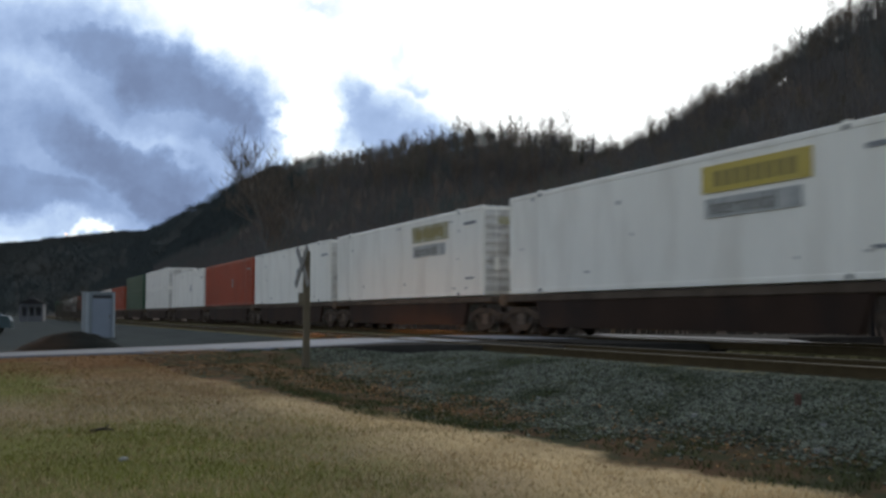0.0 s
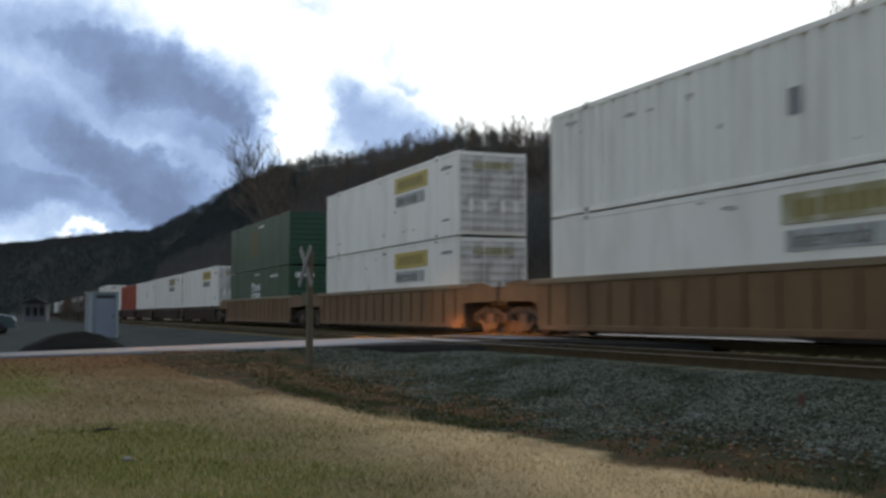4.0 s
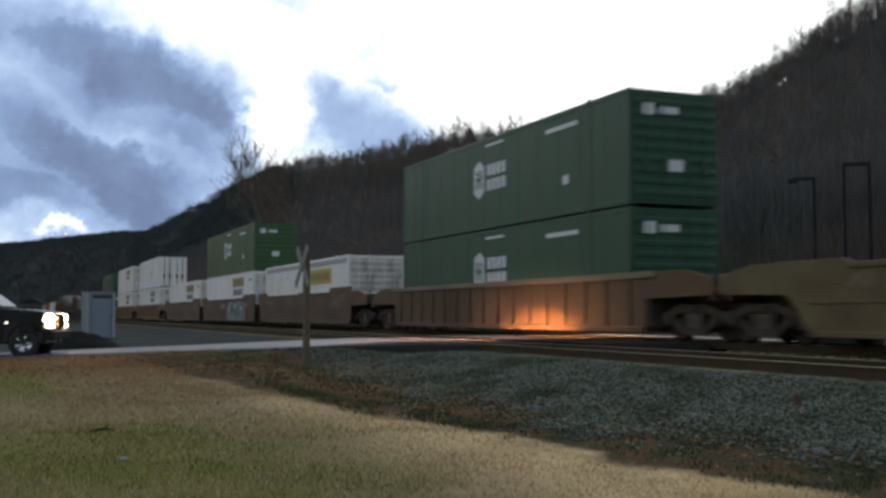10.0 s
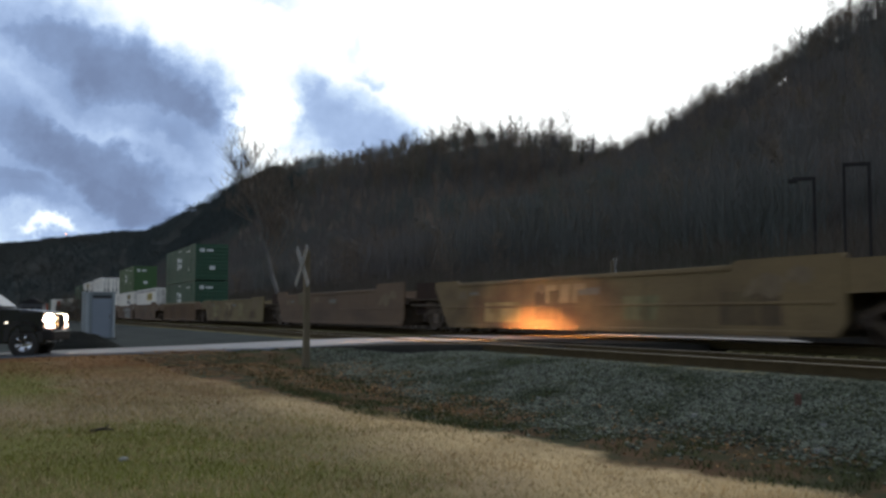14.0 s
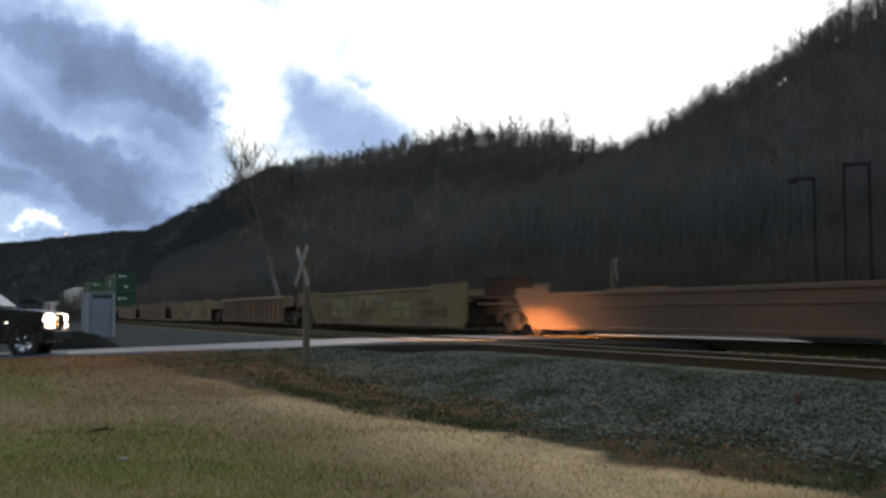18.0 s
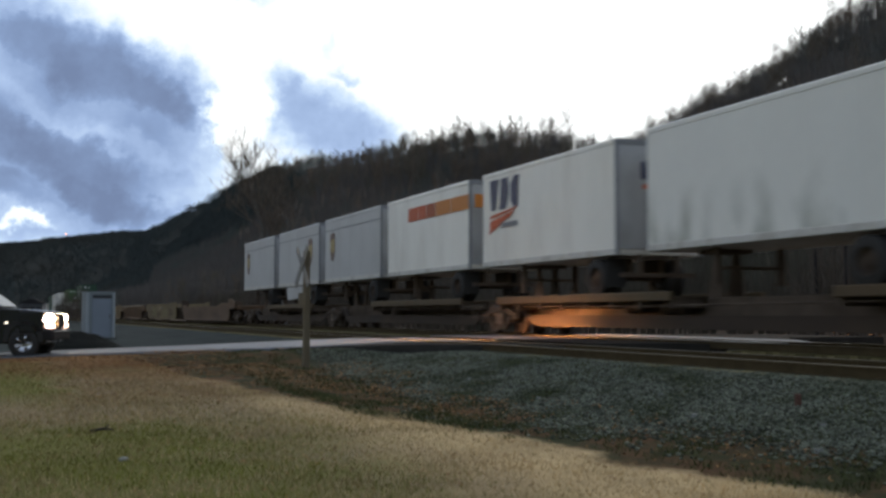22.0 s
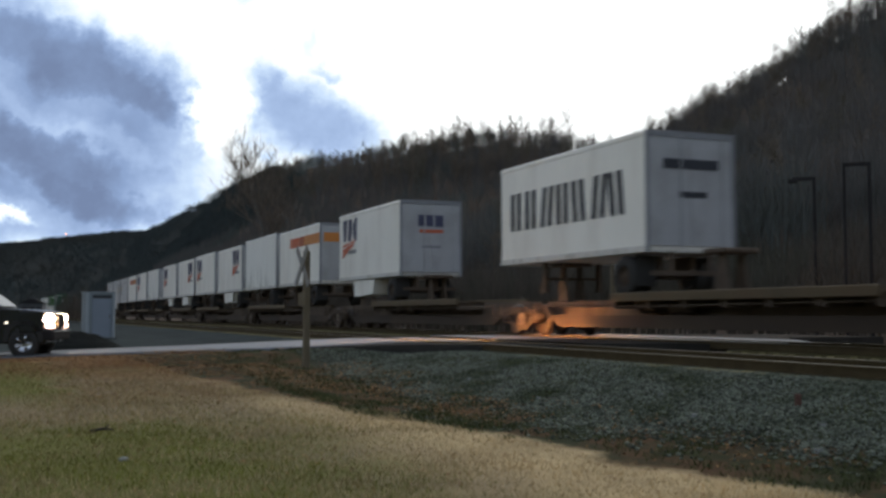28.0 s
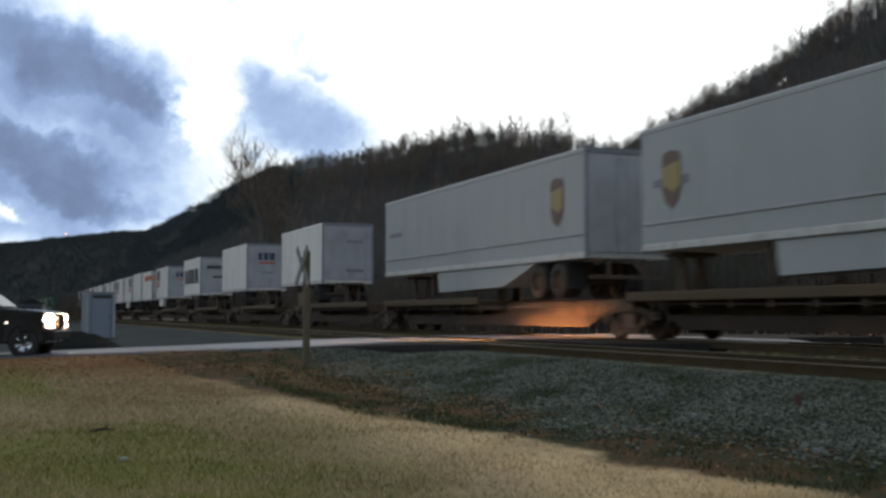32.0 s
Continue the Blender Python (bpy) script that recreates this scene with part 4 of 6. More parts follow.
# ---- spine cars for road trailers ----
def spine_car(s0, length, decks, group="spine cars of the train"):
    """One platform of a spine car; s0 is its leading truck."""
    c = thing("spine_car", "dark railway spine car with worn yellow wheel decks", "spine car", group=group)
    L = length
    part("spine_beam", shared("sb%.1f" % L, lambda: Shape().chamfer_box(0.2, L - 0.2, -0.33, 0.33, 0.42, 1.0, 0.03).mesh("spine_beam", M["black"])), None, c)
    part("side_sill", shared("ssl%.1f" % L, lambda: Shape().prism([(1.6, 0.50), (2.2, 0.26), (L - 2.2, 0.26), (L - 1.6, 0.50), (L - 1.6, 0.58), (1.6, 0.58)], -0.98, -0.90).mesh("side_sill", M["sill"])), None, c, "rusty brown deep side sill")
    for x0, x1 in decks:
        d = part("wheel_deck", Shape().box(x0, x1, -1.3, 1.3, 0.98, 1.03), M["black"], c)
        part("deck_edge", Shape().chamfer_box(x0, x1, -1.36, -1.26, 0.92, 1.14, 0.02), M["deckyel"], d, "worn yellow deck edge")
        part("deck_edge", Shape().chamfer_box(x0, x1, 1.26, 1.36, 0.92, 1.14, 0.02), M["deckyel"], d)
        n = int((x1 - x0) / 1.3)
        arm = shared("cross_arm", lambda: Shape().prism([(-0.06, 0.75), (0.06, 0.75), (0.06, 0.98), (-0.06, 0.98)], -1.28, -0.33).mesh("cross_arm", M["black"]))
        for i in range(n + 1):
            part("cross_arm", arm, None, d, place=pose(x0 + 0.1 + (x1 - x0 - 0.2) * i / n, 0, 0))
    for x in (1.1, L * 0.50):
        part("hitch_stand", shared("hitch", lambda: Shape().prism([(-0.3, 1.0), (0.3, 1.0), (0.12, 2.0), (-0.08, 2.0)], -0.3, -0.24).prism([(-0.3, 1.0), (0.3, 1.0), (0.12, 2.0), (-0.08, 2.0)], 0.24, 0.3).chamfer_box(-0.4, 0.4, -0.5, 0.5, 2.0, 2.12, 0.03).mesh("hitch_stand", M["black"])), None, c, place=pose(x, 0, 0))
    res = shared("reservoir", lambda: Shape().lathe([(0.0, -0.45), (0.14, -0.42), (0.19, -0.35), (0.19, 0.35), (0.14, 0.42), (0.0, 0.45)], (0, 0, 0), n=14).mesh("air_reservoir", M["truck"], True))
    part("air_reservoir", res, None, c, "dusty air reservoir", place=pose(L * 0.45, -0.72, 0.78, 0, 0, 90))
    part("brake_cylinder", shared("brake_cyl", lambda: Shape().tube((0, -0.8, 0.8), (0.5, -0.8, 0.8), 0.14, 0.12, 12).box(-0.25, 0.05, -0.9, -0.55, 0.62, 0.95).mesh("brake_cylinder", M["truck"])), None, c, place=pose(L * 0.36, 0, 0))
    part("brake_pipe", shared("pipe%.1f" % L, lambda: Shape().tube((1.0, -1.18, 0.86), (L * 0.4, -1.18, 0.80), 0.025, n=6).tube((L * 0.4, -1.18, 0.80), (L - 1.0, -1.18, 0.86), 0.025, n=6).mesh("brake_pipe", M["black"])), None, c)
    st = shared("stirrup", lambda: Shape().tube((0, -1.3, 0.95), (0, -1.3, 0.5), 0.02, n=5).tube((0.4, -1.3, 0.95), (0.4, -1.3, 0.5), 0.02, n=5).tube((0, -1.3, 0.5), (0.4, -1.3, 0.5), 0.02, n=5).mesh("step_stirrup", M["black"]))
    for x in (1.3, L - 1.6):
        part("step_stirrup", st, None, c, place=pose(x, 0, 0))
    hose = shared("air_hose", lambda: Shape().tube((0, -0.35, 0.75), (0.25, -0.36, 0.42), 0.03, n=6).tube((0.25, -0.36, 0.42), (0.6, -0.35, 0.72), 0.03, n=6).mesh("air_hose", M["tyre"]))
    part("air_hose", hose, None, c, place=pose(-0.3, -0.6, 0))
    bogie(c, 0.0)
    return ride(c, s0)


M["sill"] = mat("rusty_tan_sill", (0.055, 0.036, 0.022), 0.8, vary=0.3, scale=0.9, stain=(0.03, 0.021, 0.015), stain_amount=0.8, stretch=(0.4, 1, 1))


# ---- road trailers ----
M["railskin"] = mat("dirty_white_rail_paint", (0.60, 0.585, 0.53), 0.55, vary=0.15, scale=3, stain=(0.30, 0.27, 0.21), stain_amount=0.7, stain_scale=3)


def trailer(s0, label, logo="", length=8.15, material=None, skirt=None, rear="", scuff=False, H=2.97, group="short road trailers on the train"):
    material = material or M["white"]
    c = thing("road_trailer", label, "trailer", group=group)
    z0, h = 2.10, 1.29
    key = material.name + "%.1f %.2f" % (length, H)

    def make():
        s = Shape()
        n = int(length / 1.22)
        near = [(0.05, -h + 0.015)]
        for i in range(1, n):
            x = length * i / n
            near += [(x - 0.022, -h + 0.015), (x - 0.02, -h + 0.006), (x + 0.02, -h + 0.006), (x + 0.022, -h + 0.015)]
        near.append((length, -h + 0.015))
        ring = [(0.0, h - 0.07), (0.0, -h + 0.07)] + near + [(x, -y) for x, y in reversed(near)]
        m = len(ring)
        s.add([(x, y, z0 + 0.05) for x, y in ring] + [(x, y, z0 + H - 0.02) for x, y in ring],
              [(i, (i + 1) % m, m + (i + 1) % m, m + i) for i in range(m)] + [tuple(range(m))[::-1], tuple(range(m, 2 * m))])
        return s.mesh("body", material)
    part("body", shared("tb" + key, make), None, c)
    part("top_rail", shared("ttr" + key, lambda: Shape().chamfer_box(0.01, length, -h, h, z0 + H - 0.16, z0 + H, 0.03).mesh("top_rail", material)), None, c)
    part("bottom_rail", shared("tbr" + key, lambda: Shape().chamfer_box(0.01, length, -h - 0.006, h + 0.006, z0, z0 + 0.17, 0.02).mesh("bottom_rail", M["railskin"])), None, c, "dirty white bottom rail")
    # doors and frame coloured darker for the shade between trailers
    dm = shared("tdoor" + key, lambda: Shape().chamfer_box(length, length + 0.03, -1.21, -0.005, z0 + 0.16, z0 + H - 0.16, 0.008).tube((length + 0.05, -0.3, z0 + 0.1), (length + 0.05, -0.3, z0 + H - 0.1), 0.018, n=6).mesh("rear_door", M["reardoor"]))
    part("rear_door", dm, None, c)
    part("rear_door", dm, None, c, place=pose(0, 1.215, 0))
    part("rear_frame", shared("trf" + key, lambda: Shape().box(length - 0.01, length + 0.045, -h - 0.008, -1.215, z0, z0 + H).box(length - 0.01, length + 0.045, 1.215, h + 0.008, z0, z0 + H).box(length - 0.01, length + 0.045, -1.2, 1.2, z0 + H - 0.15, z0 + H + 0.004).mesh("rear_frame", M["greyfilm"])), None, c)
    # running gear
    tm = shared("tyre", lambda: Shape().lathe([(0.27, -0.13), (0.45, -0.14), (0.5, -0.09), (0.5, 0.09), (0.45, 0.14), (0.27, 0.13), (0.27, -0.13)], (0, 0, 0), n=20).mesh("tyre", M["tyre"], True))
    rm = shared("rim", lambda: Shape().lathe([(0.0, -0.02), (0.1, -0.06), (0.14, 0.02), (0.26, -0.02), (0.28, -0.12)], (0, 0, 0), n=16).mesh("rim", M["truck"], True))
    axles = (length - 1.1,) if length < 10 else (length - 1.6, length - 2.85)
    for x in axles:
        a = part("axle", shared("axle", lambda: Shape().tube((0, -1.1, 0), (0, 1.1, 0), 0.07).box(-0.5, 0.5, -0.55, -0.4, 0.05, 0.5).box(-0.5, 0.5, 0.4, 0.55, 0.05, 0.5).mesh("axle", M["black"])), None, c, place=pose(x, 0, 1.55))
        for y in (-1.12, -0.80, 0.80, 1.12):
            part("tyre", tm, None, a, place=pose(0, y, 0))
        part("rim", rm, None, a, place=pose(0, -1.14, 0))
        part("mud_flap", shared("flap", lambda: Shape().box(0.56, 0.575, -1.25, -0.68, -0.25, 0.5).mesh("mud_flap", M["tyre"])), None, a)
    part("landing_gear", shared("leg" + key, lambda: Shape().chamfer_box(-0.07, 0.07, -0.95, -0.81, 1.3, z0, 0.01).chamfer_box(-0.07, 0.07, 0.81, 0.95, 1.3, z0, 0.01).box(-0.15, 0.15, -1.0, -0.76, 1.26, 1.3).box(-0.15, 0.15, 0.76, 1.0, 1.26, 1.3).box(-0.03, 0.03, -0.85, 0.85, 1.6, 1.68).mesh("landing_gear", M["black"])), None, c, place=pose(length * 0.27, 0, 0))
    part("under_ride_guard", shared("urg" + key, lambda: Shape().box(length - 0.12, length, -1.1, 1.1, 1.55, 1.66).box(length - 0.1, length, -0.6, -0.5, 1.66, z0).box(length - 0.1, length, 0.5, 0.6, 1.66, z0).mesh("under_ride_guard", M["black"])), None, c)
    if skirt:
        a, b, slope = (*skirt, 0.18)[:3]
        part("side_box", Shape().prism([(a, z0 - 0.02), (b, z0 - 0.02), (b - slope, z0 - 0.64), (a + 0.12, z0 - 0.72)], -1.22, -0.3), material, c, "white belly box under the floor")
    if material is M["greyw"] and not scuff:
        part("side_seam", shared("seam" + key, lambda: Shape().box(0.06, length - 0.02, -h - 0.004, -h + 0.02, z0 + H - 0.56, z0 + H - 0.52).mesh("side_seam", M["greyfilm"])), None, c, "dark seam under the roof panel")
    f = -h - 0.012
    if scuff:
        part("scuff_rail", Shape().chamfer_box(0.05, length - 0.05, -h - 0.02, -h + 0.02, z0 + 0.62, z0 + 0.68, 0.01), M["reardoor"], c, "pale rub rail along the side")
        part("lettering", Shape().box(0.6, 1.95, f, f + 0.02, z0 + 1.5, z0 + 1.68), M["greyfilm"], c, "small grey lettering bar")
    if logo in ("left", "right"):      # slanted navy bars over an orange-red wedge
        x0 = 0.6 if logo == "left" else length - 3.0
        shapes = (("logo_wedge", [(0.0, 0.95), (0.66, 0.95), (0.40, 0.0), (0.14, 0.0)]), ("logo_block", [(0.74, 0.0), (0.86, 0.95), (1.30, 0.95), (1.38, 0.5), (1.16, 0.0)]), ("logo_lozenge", [(1.52, 0.2), (1.52, 0.72), (1.78, 0.95), (2.06, 0.95), (2.0, 0.5), (1.98, 0.0), (1.72, 0.0)]))
        for word, poly in shapes:
            part(word, shared("logo" + word, lambda: Shape().prism(poly, f, f + 0.02).mesh(word, M["navy"])), None, c, "navy logo shape", place=pose(x0, 0, z0 + 1.76))
        part("swoosh", shared("swoosh", lambda: Shape().prism([(0.05, 0.34), (1.75, 0.58), (1.45, 0.40), (0.9, 0.26), (0.0, -0.05)], f, f + 0.02).prism([(0.05, 0.52), (1.9, 0.68), (1.85, 0.62), (0.05, 0.42)], f, f + 0.02).mesh("swoosh", M["flame"])), None, c, "orange-red wedge", place=pose(x0, 0, z0 + 1.08))
        part("small_lettering", shared("smalll", lambda: Shape().box(0.85, 1.95, f, f + 0.02, 1.18, 1.34).mesh("small_lettering", M["greyfilm"])), None, c, place=pose(x0, 0, z0))
    elif logo == "blocks":             # seven bold dark letter-shaped blocks
        for i in range(7):
            x, lean_ = 0.75 + i * 0.96, (0.0, 0.0, 0.16, 0.0, -0.12, 0.16, -0.12)[i]
            for k in (0.0, 0.42):
                part("letter_bar", Shape().prism([(x + k, z0 + 1.0), (x + k + 0.24, z0 + 1.0), (x + k + 0.24 + lean_, z0 + 2.12), (x + k + lean_, z0 + 2.12)], f, f + 0.02), M["letter"], c, "bold black letter-sized bar")
    elif logo in ("shield_front", "shield_rear"):
        x0 = 1.3 if logo == "shield_front" else length - 1.55
        sh = [(-0.36, 0.5), (-0.3, 0.62), (0, 0.7), (0.3, 0.62), (0.36, 0.5), (0.36, -0.2), (0.25, -0.5), (0, -0.68), (-0.25, -0.5), (-0.36, -0.2)]
        sp = part("shield", shared("shield", lambda: Shape().prism(sh, f, f + 0.02).mesh("shield", M["brownfilm"])), None, c, "brown shield badge", place=pose(x0, 0, z0 + 1.62))
        part("shield_band", shared("shield2", lambda: Shape().prism([(-0.34, 0.30), (0.34, 0.42), (0.34, -0.16), (0.1, -0.30), (-0.32, -0.10)], f - 0.006, f + 0.006).mesh("shield_band", M["goldfilm"])), None, sp, "gold band")
    elif logo == "stripe":
        n = 9
        for i, (a, b, k) in enumerate(((0.30, 0.42, "flame"), (0.43, 0.52, "flame"), (0.53, 0.63, "flame2"), (0.64, 0.7, "orange"), (0.70, 0.80, "orange"), (0.81, 0.995, "orange"))):
            part("stripe", Shape().box(length * a, length * b, f, f + 0.02, z0 + 2.0, z0 + 2.5), M[k], c, "orange stripe segment")
        part("rear_stripe", Shape().box(length + 0.03, length + 0.045, -1.1, 1.1, z0 + 2.05, z0 + 2.5), M["orange"], c)
    elif logo == "small":
        part("lettering", Shape().box(1.1, 3.3, f, f + 0.02, z0 + 1.5, z0 + 1.75), M["greyfilm"], c, "small grey lettering bar")
    if rear == "logo":
        g = length + 0.035
        part("rear_lettering", shared("rl" + key, lambda: Shape().box(g, g + 0.01, -0.55, -0.3, z0 + 1.95, z0 + 2.4).box(g, g + 0.01, -0.22, 0.08, z0 + 1.95, z0 + 2.4).box(g, g + 0.01, 0.16, 0.5, z0 + 1.95, z0 + 2.4).mesh("rear_lettering", M["navy"])), None, c)
        part("rear_swoosh", shared("rs" + key, lambda: Shape().box(g, g + 0.01, -0.5, 0.5, z0 + 1.7, z0 + 1.82).mesh("rear_swoosh", M["flame"])), None, c)
        part("rear_mark", shared("rm" + key, lambda: Shape().box(g, g + 0.01, -0.4, 0.4, z0 + 1.1, z0 + 1.2).mesh("rear_mark", M["greyfilm"])), None, c)
    elif rear == "bars":
        g = length + 0.035
        part("rear_lettering", Shape().box(g, g + 0.01, -0.8, 0.8, z0 + 2.05, z0 + 2.3).box(g, g + 0.01, -0.35, 0.45, z0 + 1.35, z0 + 1.5), M["letter"], c)
    elif rear == "marks":
        g = length + 0.035
        part("rear_lettering", Shape().box(g, g + 0.01, -0.1, 0.7, z0 + 2.0, z0 + 2.1).box(g, g + 0.01, -0.1, 0.8, z0 + 0.55, z0 + 0.7), M["greyfilm"], c)
    return ride(c, s0)


M["flame2"] = mat("deep_orange_film", (0.344, 0.082, 0.0287), 0.5, vary=0.1)

Z_FLAT, Z_WELL = 1.22, 0.36
BOXES = "containers on the train"




def container_flat(s0, length=17.3):
    c = thing("container_flat_car", "dark low container flat car", "flat car", group="container flat cars of the train")
    part("deck", shared("cfd", lambda: Shape().chamfer_box(0.1, length - 0.1, -1.25, 1.25, 0.98, 1.2, 0.03).mesh("deck", M["black"])), None, c)
    part("side_sill", shared("cfs", lambda: Shape().prism([(2.1, 0.98), (2.4, 0.24), (length - 2.4, 0.24), (length - 2.1, 0.98)], -1.22, -1.1).mesh("side_sill", M["darkrust"])), None, c)
    part("end_sill", shared("cfe", lambda: Shape().chamfer_box(-0.25, 0.2, -1.3, 1.3, 0.85, 1.24, 0.03).mesh("end_sill", M["rust"])), None, c)
    bogie(c, 0.9)
    bogie(c, length - 0.9)
    return ride(c, s0)


W_LABEL = "white ribbed container with yellow logo panel on a railcar"
for s in (35.5 + 0.5, 53.6 + 0.5, 71.2 + 0.5, 88.2 + 0.5, 105 + 0.5, 124.5):
    container_flat(s)
container(35.45, Z_FLAT, M["white"], BOXES, W_LABEL, "yellow")
container(53.6, Z_FLAT, M["white"], BOXES, W_LABEL, "yellow faded")
container(70.9, Z_FLAT, M["white"], BOXES, "white container with a small grey mark", "plain")
container(87.9, Z_FLAT, M["red"], BOXES, "orange-red steel container with worn paint", "plain", True)
container(104.8, Z_FLAT, M["white"], BOXES, "white container with a small grey mark", "plain")
LOW = 1.84
container(123.8, Z_FLAT, M["white"], BOXES, "low white container at the bottom of a stack", "", H=LOW)
container(123.8, Z_FLAT + LOW + 0.03, M["white"], BOXES, "low white container on top of a stack", "", H=LOW)
container_flat(143.0)
container(142.6, Z_FLAT, M["green"], BOXES, "low dark green container at the bottom of a stack", "", H=LOW)
container(142.6, Z_FLAT + LOW + 0.03, M["green"], BOXES, "low dark green container on top of a stack", "", H=LOW)
container_flat(162.0)
container(161.5, Z_FLAT, M["red"], BOXES, "orange-red steel container with worn paint", "plain", True)
container_flat(180.0)
container(179.5, Z_FLAT, M["white"], BOXES, "white container with a small grey mark", "plain")

for s in (198.0, 216.0, 234.0, 252.0, 270.0, 288.0, 306.0, 324.0):
    container_flat(s)
for s, paint, label in ((197.5, "white", "white container with a small grey mark"), (233.5, "red", "orange-red steel container with worn paint"), (251.5, "white", "white container with a small grey mark"),
                        (287.5, "white", "white container with a small grey mark"), (323.5, "green", "dark green steel container with worn paint")):
    container(s, Z_FLAT, M[paint], BOXES, label, "plain", paint != "white")

# single well cars with double stacks
G_LABEL = "dark green container with white six-sided badge"
well_car(15.3, "olive-brown ribbed well car", M["ribrust"])
container(14.58, Z_WELL, M["green"], BOXES, G_LABEL + " in a well car", "hexagon")
container(14.58, Z_WELL + 2.965, M["green"], BOXES, "dark green container with faded gold logo on top of a stack", "gold")
well_car(-8.2, "olive-brown ribbed well car", M["ribrust"])
container(-8.95, Z_WELL, M["white"], BOXES, W_LABEL, "yellow")
container(-8.95, Z_WELL + 2.965, M["white"], BOXES, "white ribbed container with yellow logo panel on top of a stack", "yellow")
well_car(-31.2, "olive-brown ribbed well car", M["ribrust"])
container(-31.9, Z_WELL, M["white"], BOXES, W_LABEL, "yellow faded")
container(-31.9, Z_WELL + 2.965, M["white"], BOXES, "white corrugated container on top of a stack", "plain", True)
# three wells in one articulated set
well_car(-54.3, "smooth rust-brown articulated well car", M["rust"], 17.0, "smooth", 3.0, 0, (1, 0))
container(-55.0, Z_WELL, M["white"], BOXES, W_LABEL, "yellow faded")
well_car(-73.6, "smooth rust-brown articulated well car with pale graffiti", M["rust"], 17.0, "smooth", 0, 0, (1, 0), graffiti=True, joint=2.2)
container(-74.1, Z_WELL, M["white"], BOXES, W_LABEL, "yellow faded")
container(-74.1, Z_WELL + 2.965, M["green2"], BOXES, "mid green container with white six-sided badge on top of a stack", "hexagon")
well_car(-92.9, "smooth rust-brown articulated well car", M["rust"], 17.0, "smooth", 0, 3.0, (1, 1), joint=2.2)
container(-93.45, Z_WELL, M["white"], BOXES, "white container with a yellow panel in a well car", "yellow only")
# double green stack
well_car(-116.0, "faded yellow-brown ribbed well car", M["ochre"])
container(-116.64, Z_WELL, M["green"], BOXES, G_LABEL + " in a well car", "hexagon")
container(-116.64, Z_WELL + 2.965, M["green"], BOXES, G_LABEL + " on top of a stack", "hexagon")
# empty wells
well_car(-139.0, "empty smooth brown articulated well car", M["patchy"], 18.0, "smooth", 3.0, 0, (1, 0), rim=1.56)
well_car(-161.6, "empty smooth rust-brown articulated well car", M["rust"], 19.0, "smooth", 0, 0, (1, 0), joint=4.3)
well_car(-185.0, "empty smooth brown articulated well car", M["brownpatch"], 18.8, "smooth", 0, 3.0, (1, 1), joint=4.2)
well_car(-208.6, "empty faded yellow-brown ribbed well car", M["ochre"], 17.0, "ribbed", 2.5, 2.5)
well_car(-231.8, "empty patched yellow-brown articulated well car", M["patchy"], 18.4, "smooth", 2.2, 0, (1, 0), rim=1.58)
well_car(-255.0, "empty smooth rust-brown articulated well car", M["rust"], 18.6, "smooth", 0, 2.4, (1, 1), joint=4.4, rim=1.2)
# trailers on spine cars
nodes_at = [-279.0, -297.2, -315.6, -335.6, -354.6, -373.5, -392.3, -411.3, -428.6, -445.0, -461.4, -479.6, -497.5, -515.5]
DECKS = {-279.0: ((6.0, 15.6),), -297.2: ((6.4, 15.9),), -315.6: ((0.3, 9.7), (14.95, 19.8)), -335.6: ((7.1, 16.3),), -392.3: ((5.5, 14.6),), -411.3: ((5.5, 14.6),), -428.6: ((5.5, 14.6),), -445.0: ((5.5, 14.6),)}
for a, b in zip(nodes_at, nodes_at[1:]):
    spine_car(a, a - b, DECKS.get(a, ((0.3, 9.6),)))
G2 = M["greyw"]
M["mildew"] = mat("mildewed_white_skin", (0.80, 0.79, 0.72), 0.5, vary=0.06, scale=0.5, fine=8, bump=0.03, stain=(0.20, 0.22, 0.15), stain_amount=0.85, stain_scale=1.1, stretch=(1, 1, 0.45), low=(2.1, 3.7))
trailer(-278.1, "grey short road trailer with brown shield badge", "shield_front", material=G2)
trailer(-287.3, "grey short road trailer with shield badge and belly box", "shield_rear", material=G2, skirt=(1.6, 4.9))
trailer(-296.5, "grey short road trailer with brown shield badge", "shield_front", material=G2)
trailer(-305.5, "white short road trailer with orange stripe", "stripe")
trailer(-314.7, "white short road trailer with navy and orange-red logo", "left", rear="logo")
trailer(-324.25, "white plain short road trailer with mildew along its lower edge", "", rear="logo", material=M["mildew"])
trailer(-335.6, "white short road trailer with navy and orange-red logo", "left", rear="marks", skirt=(3.2, 5.4))
trailer(-345.0, "white short road trailer with logo and belly box", "right", rear="marks", skirt=(1.9, 4.9))
trailer(-354.0, "white short road trailer with navy and orange-red logo", "left", rear="logo", H=3.04)
trailer(-363.4, "white short road trailer with logo and belly box", "right", rear="marks", skirt=(2.1, 5.1))
trailer(-372.65, "white plain short road trailer with mildew along its lower edge", "", rear="marks", H=3.08, material=M["mildew"])
trailer(-381.6, "white short road trailer with orange stripe", "stripe")
trailer(-393.0, "white short road trailer with navy and orange-red logo", "left", rear="logo", skirt=(2.0, 4.8))
trailer(-410.25, "white short road trailer with bold black letter bars", "blocks", rear="bars")
trailer(-427.15, "white plain short road trailer with logo on the doors", "", rear="logo")
trailer(-444.35, "white plain short road trailer", "", rear="marks", H=2.93)
trailer(-461.7, "long grey road trailer with shield badge and belly box", "shield_rear", 16.1, M["longgrey"], skirt=(5.5, 13.1, 2.2), scuff=True)
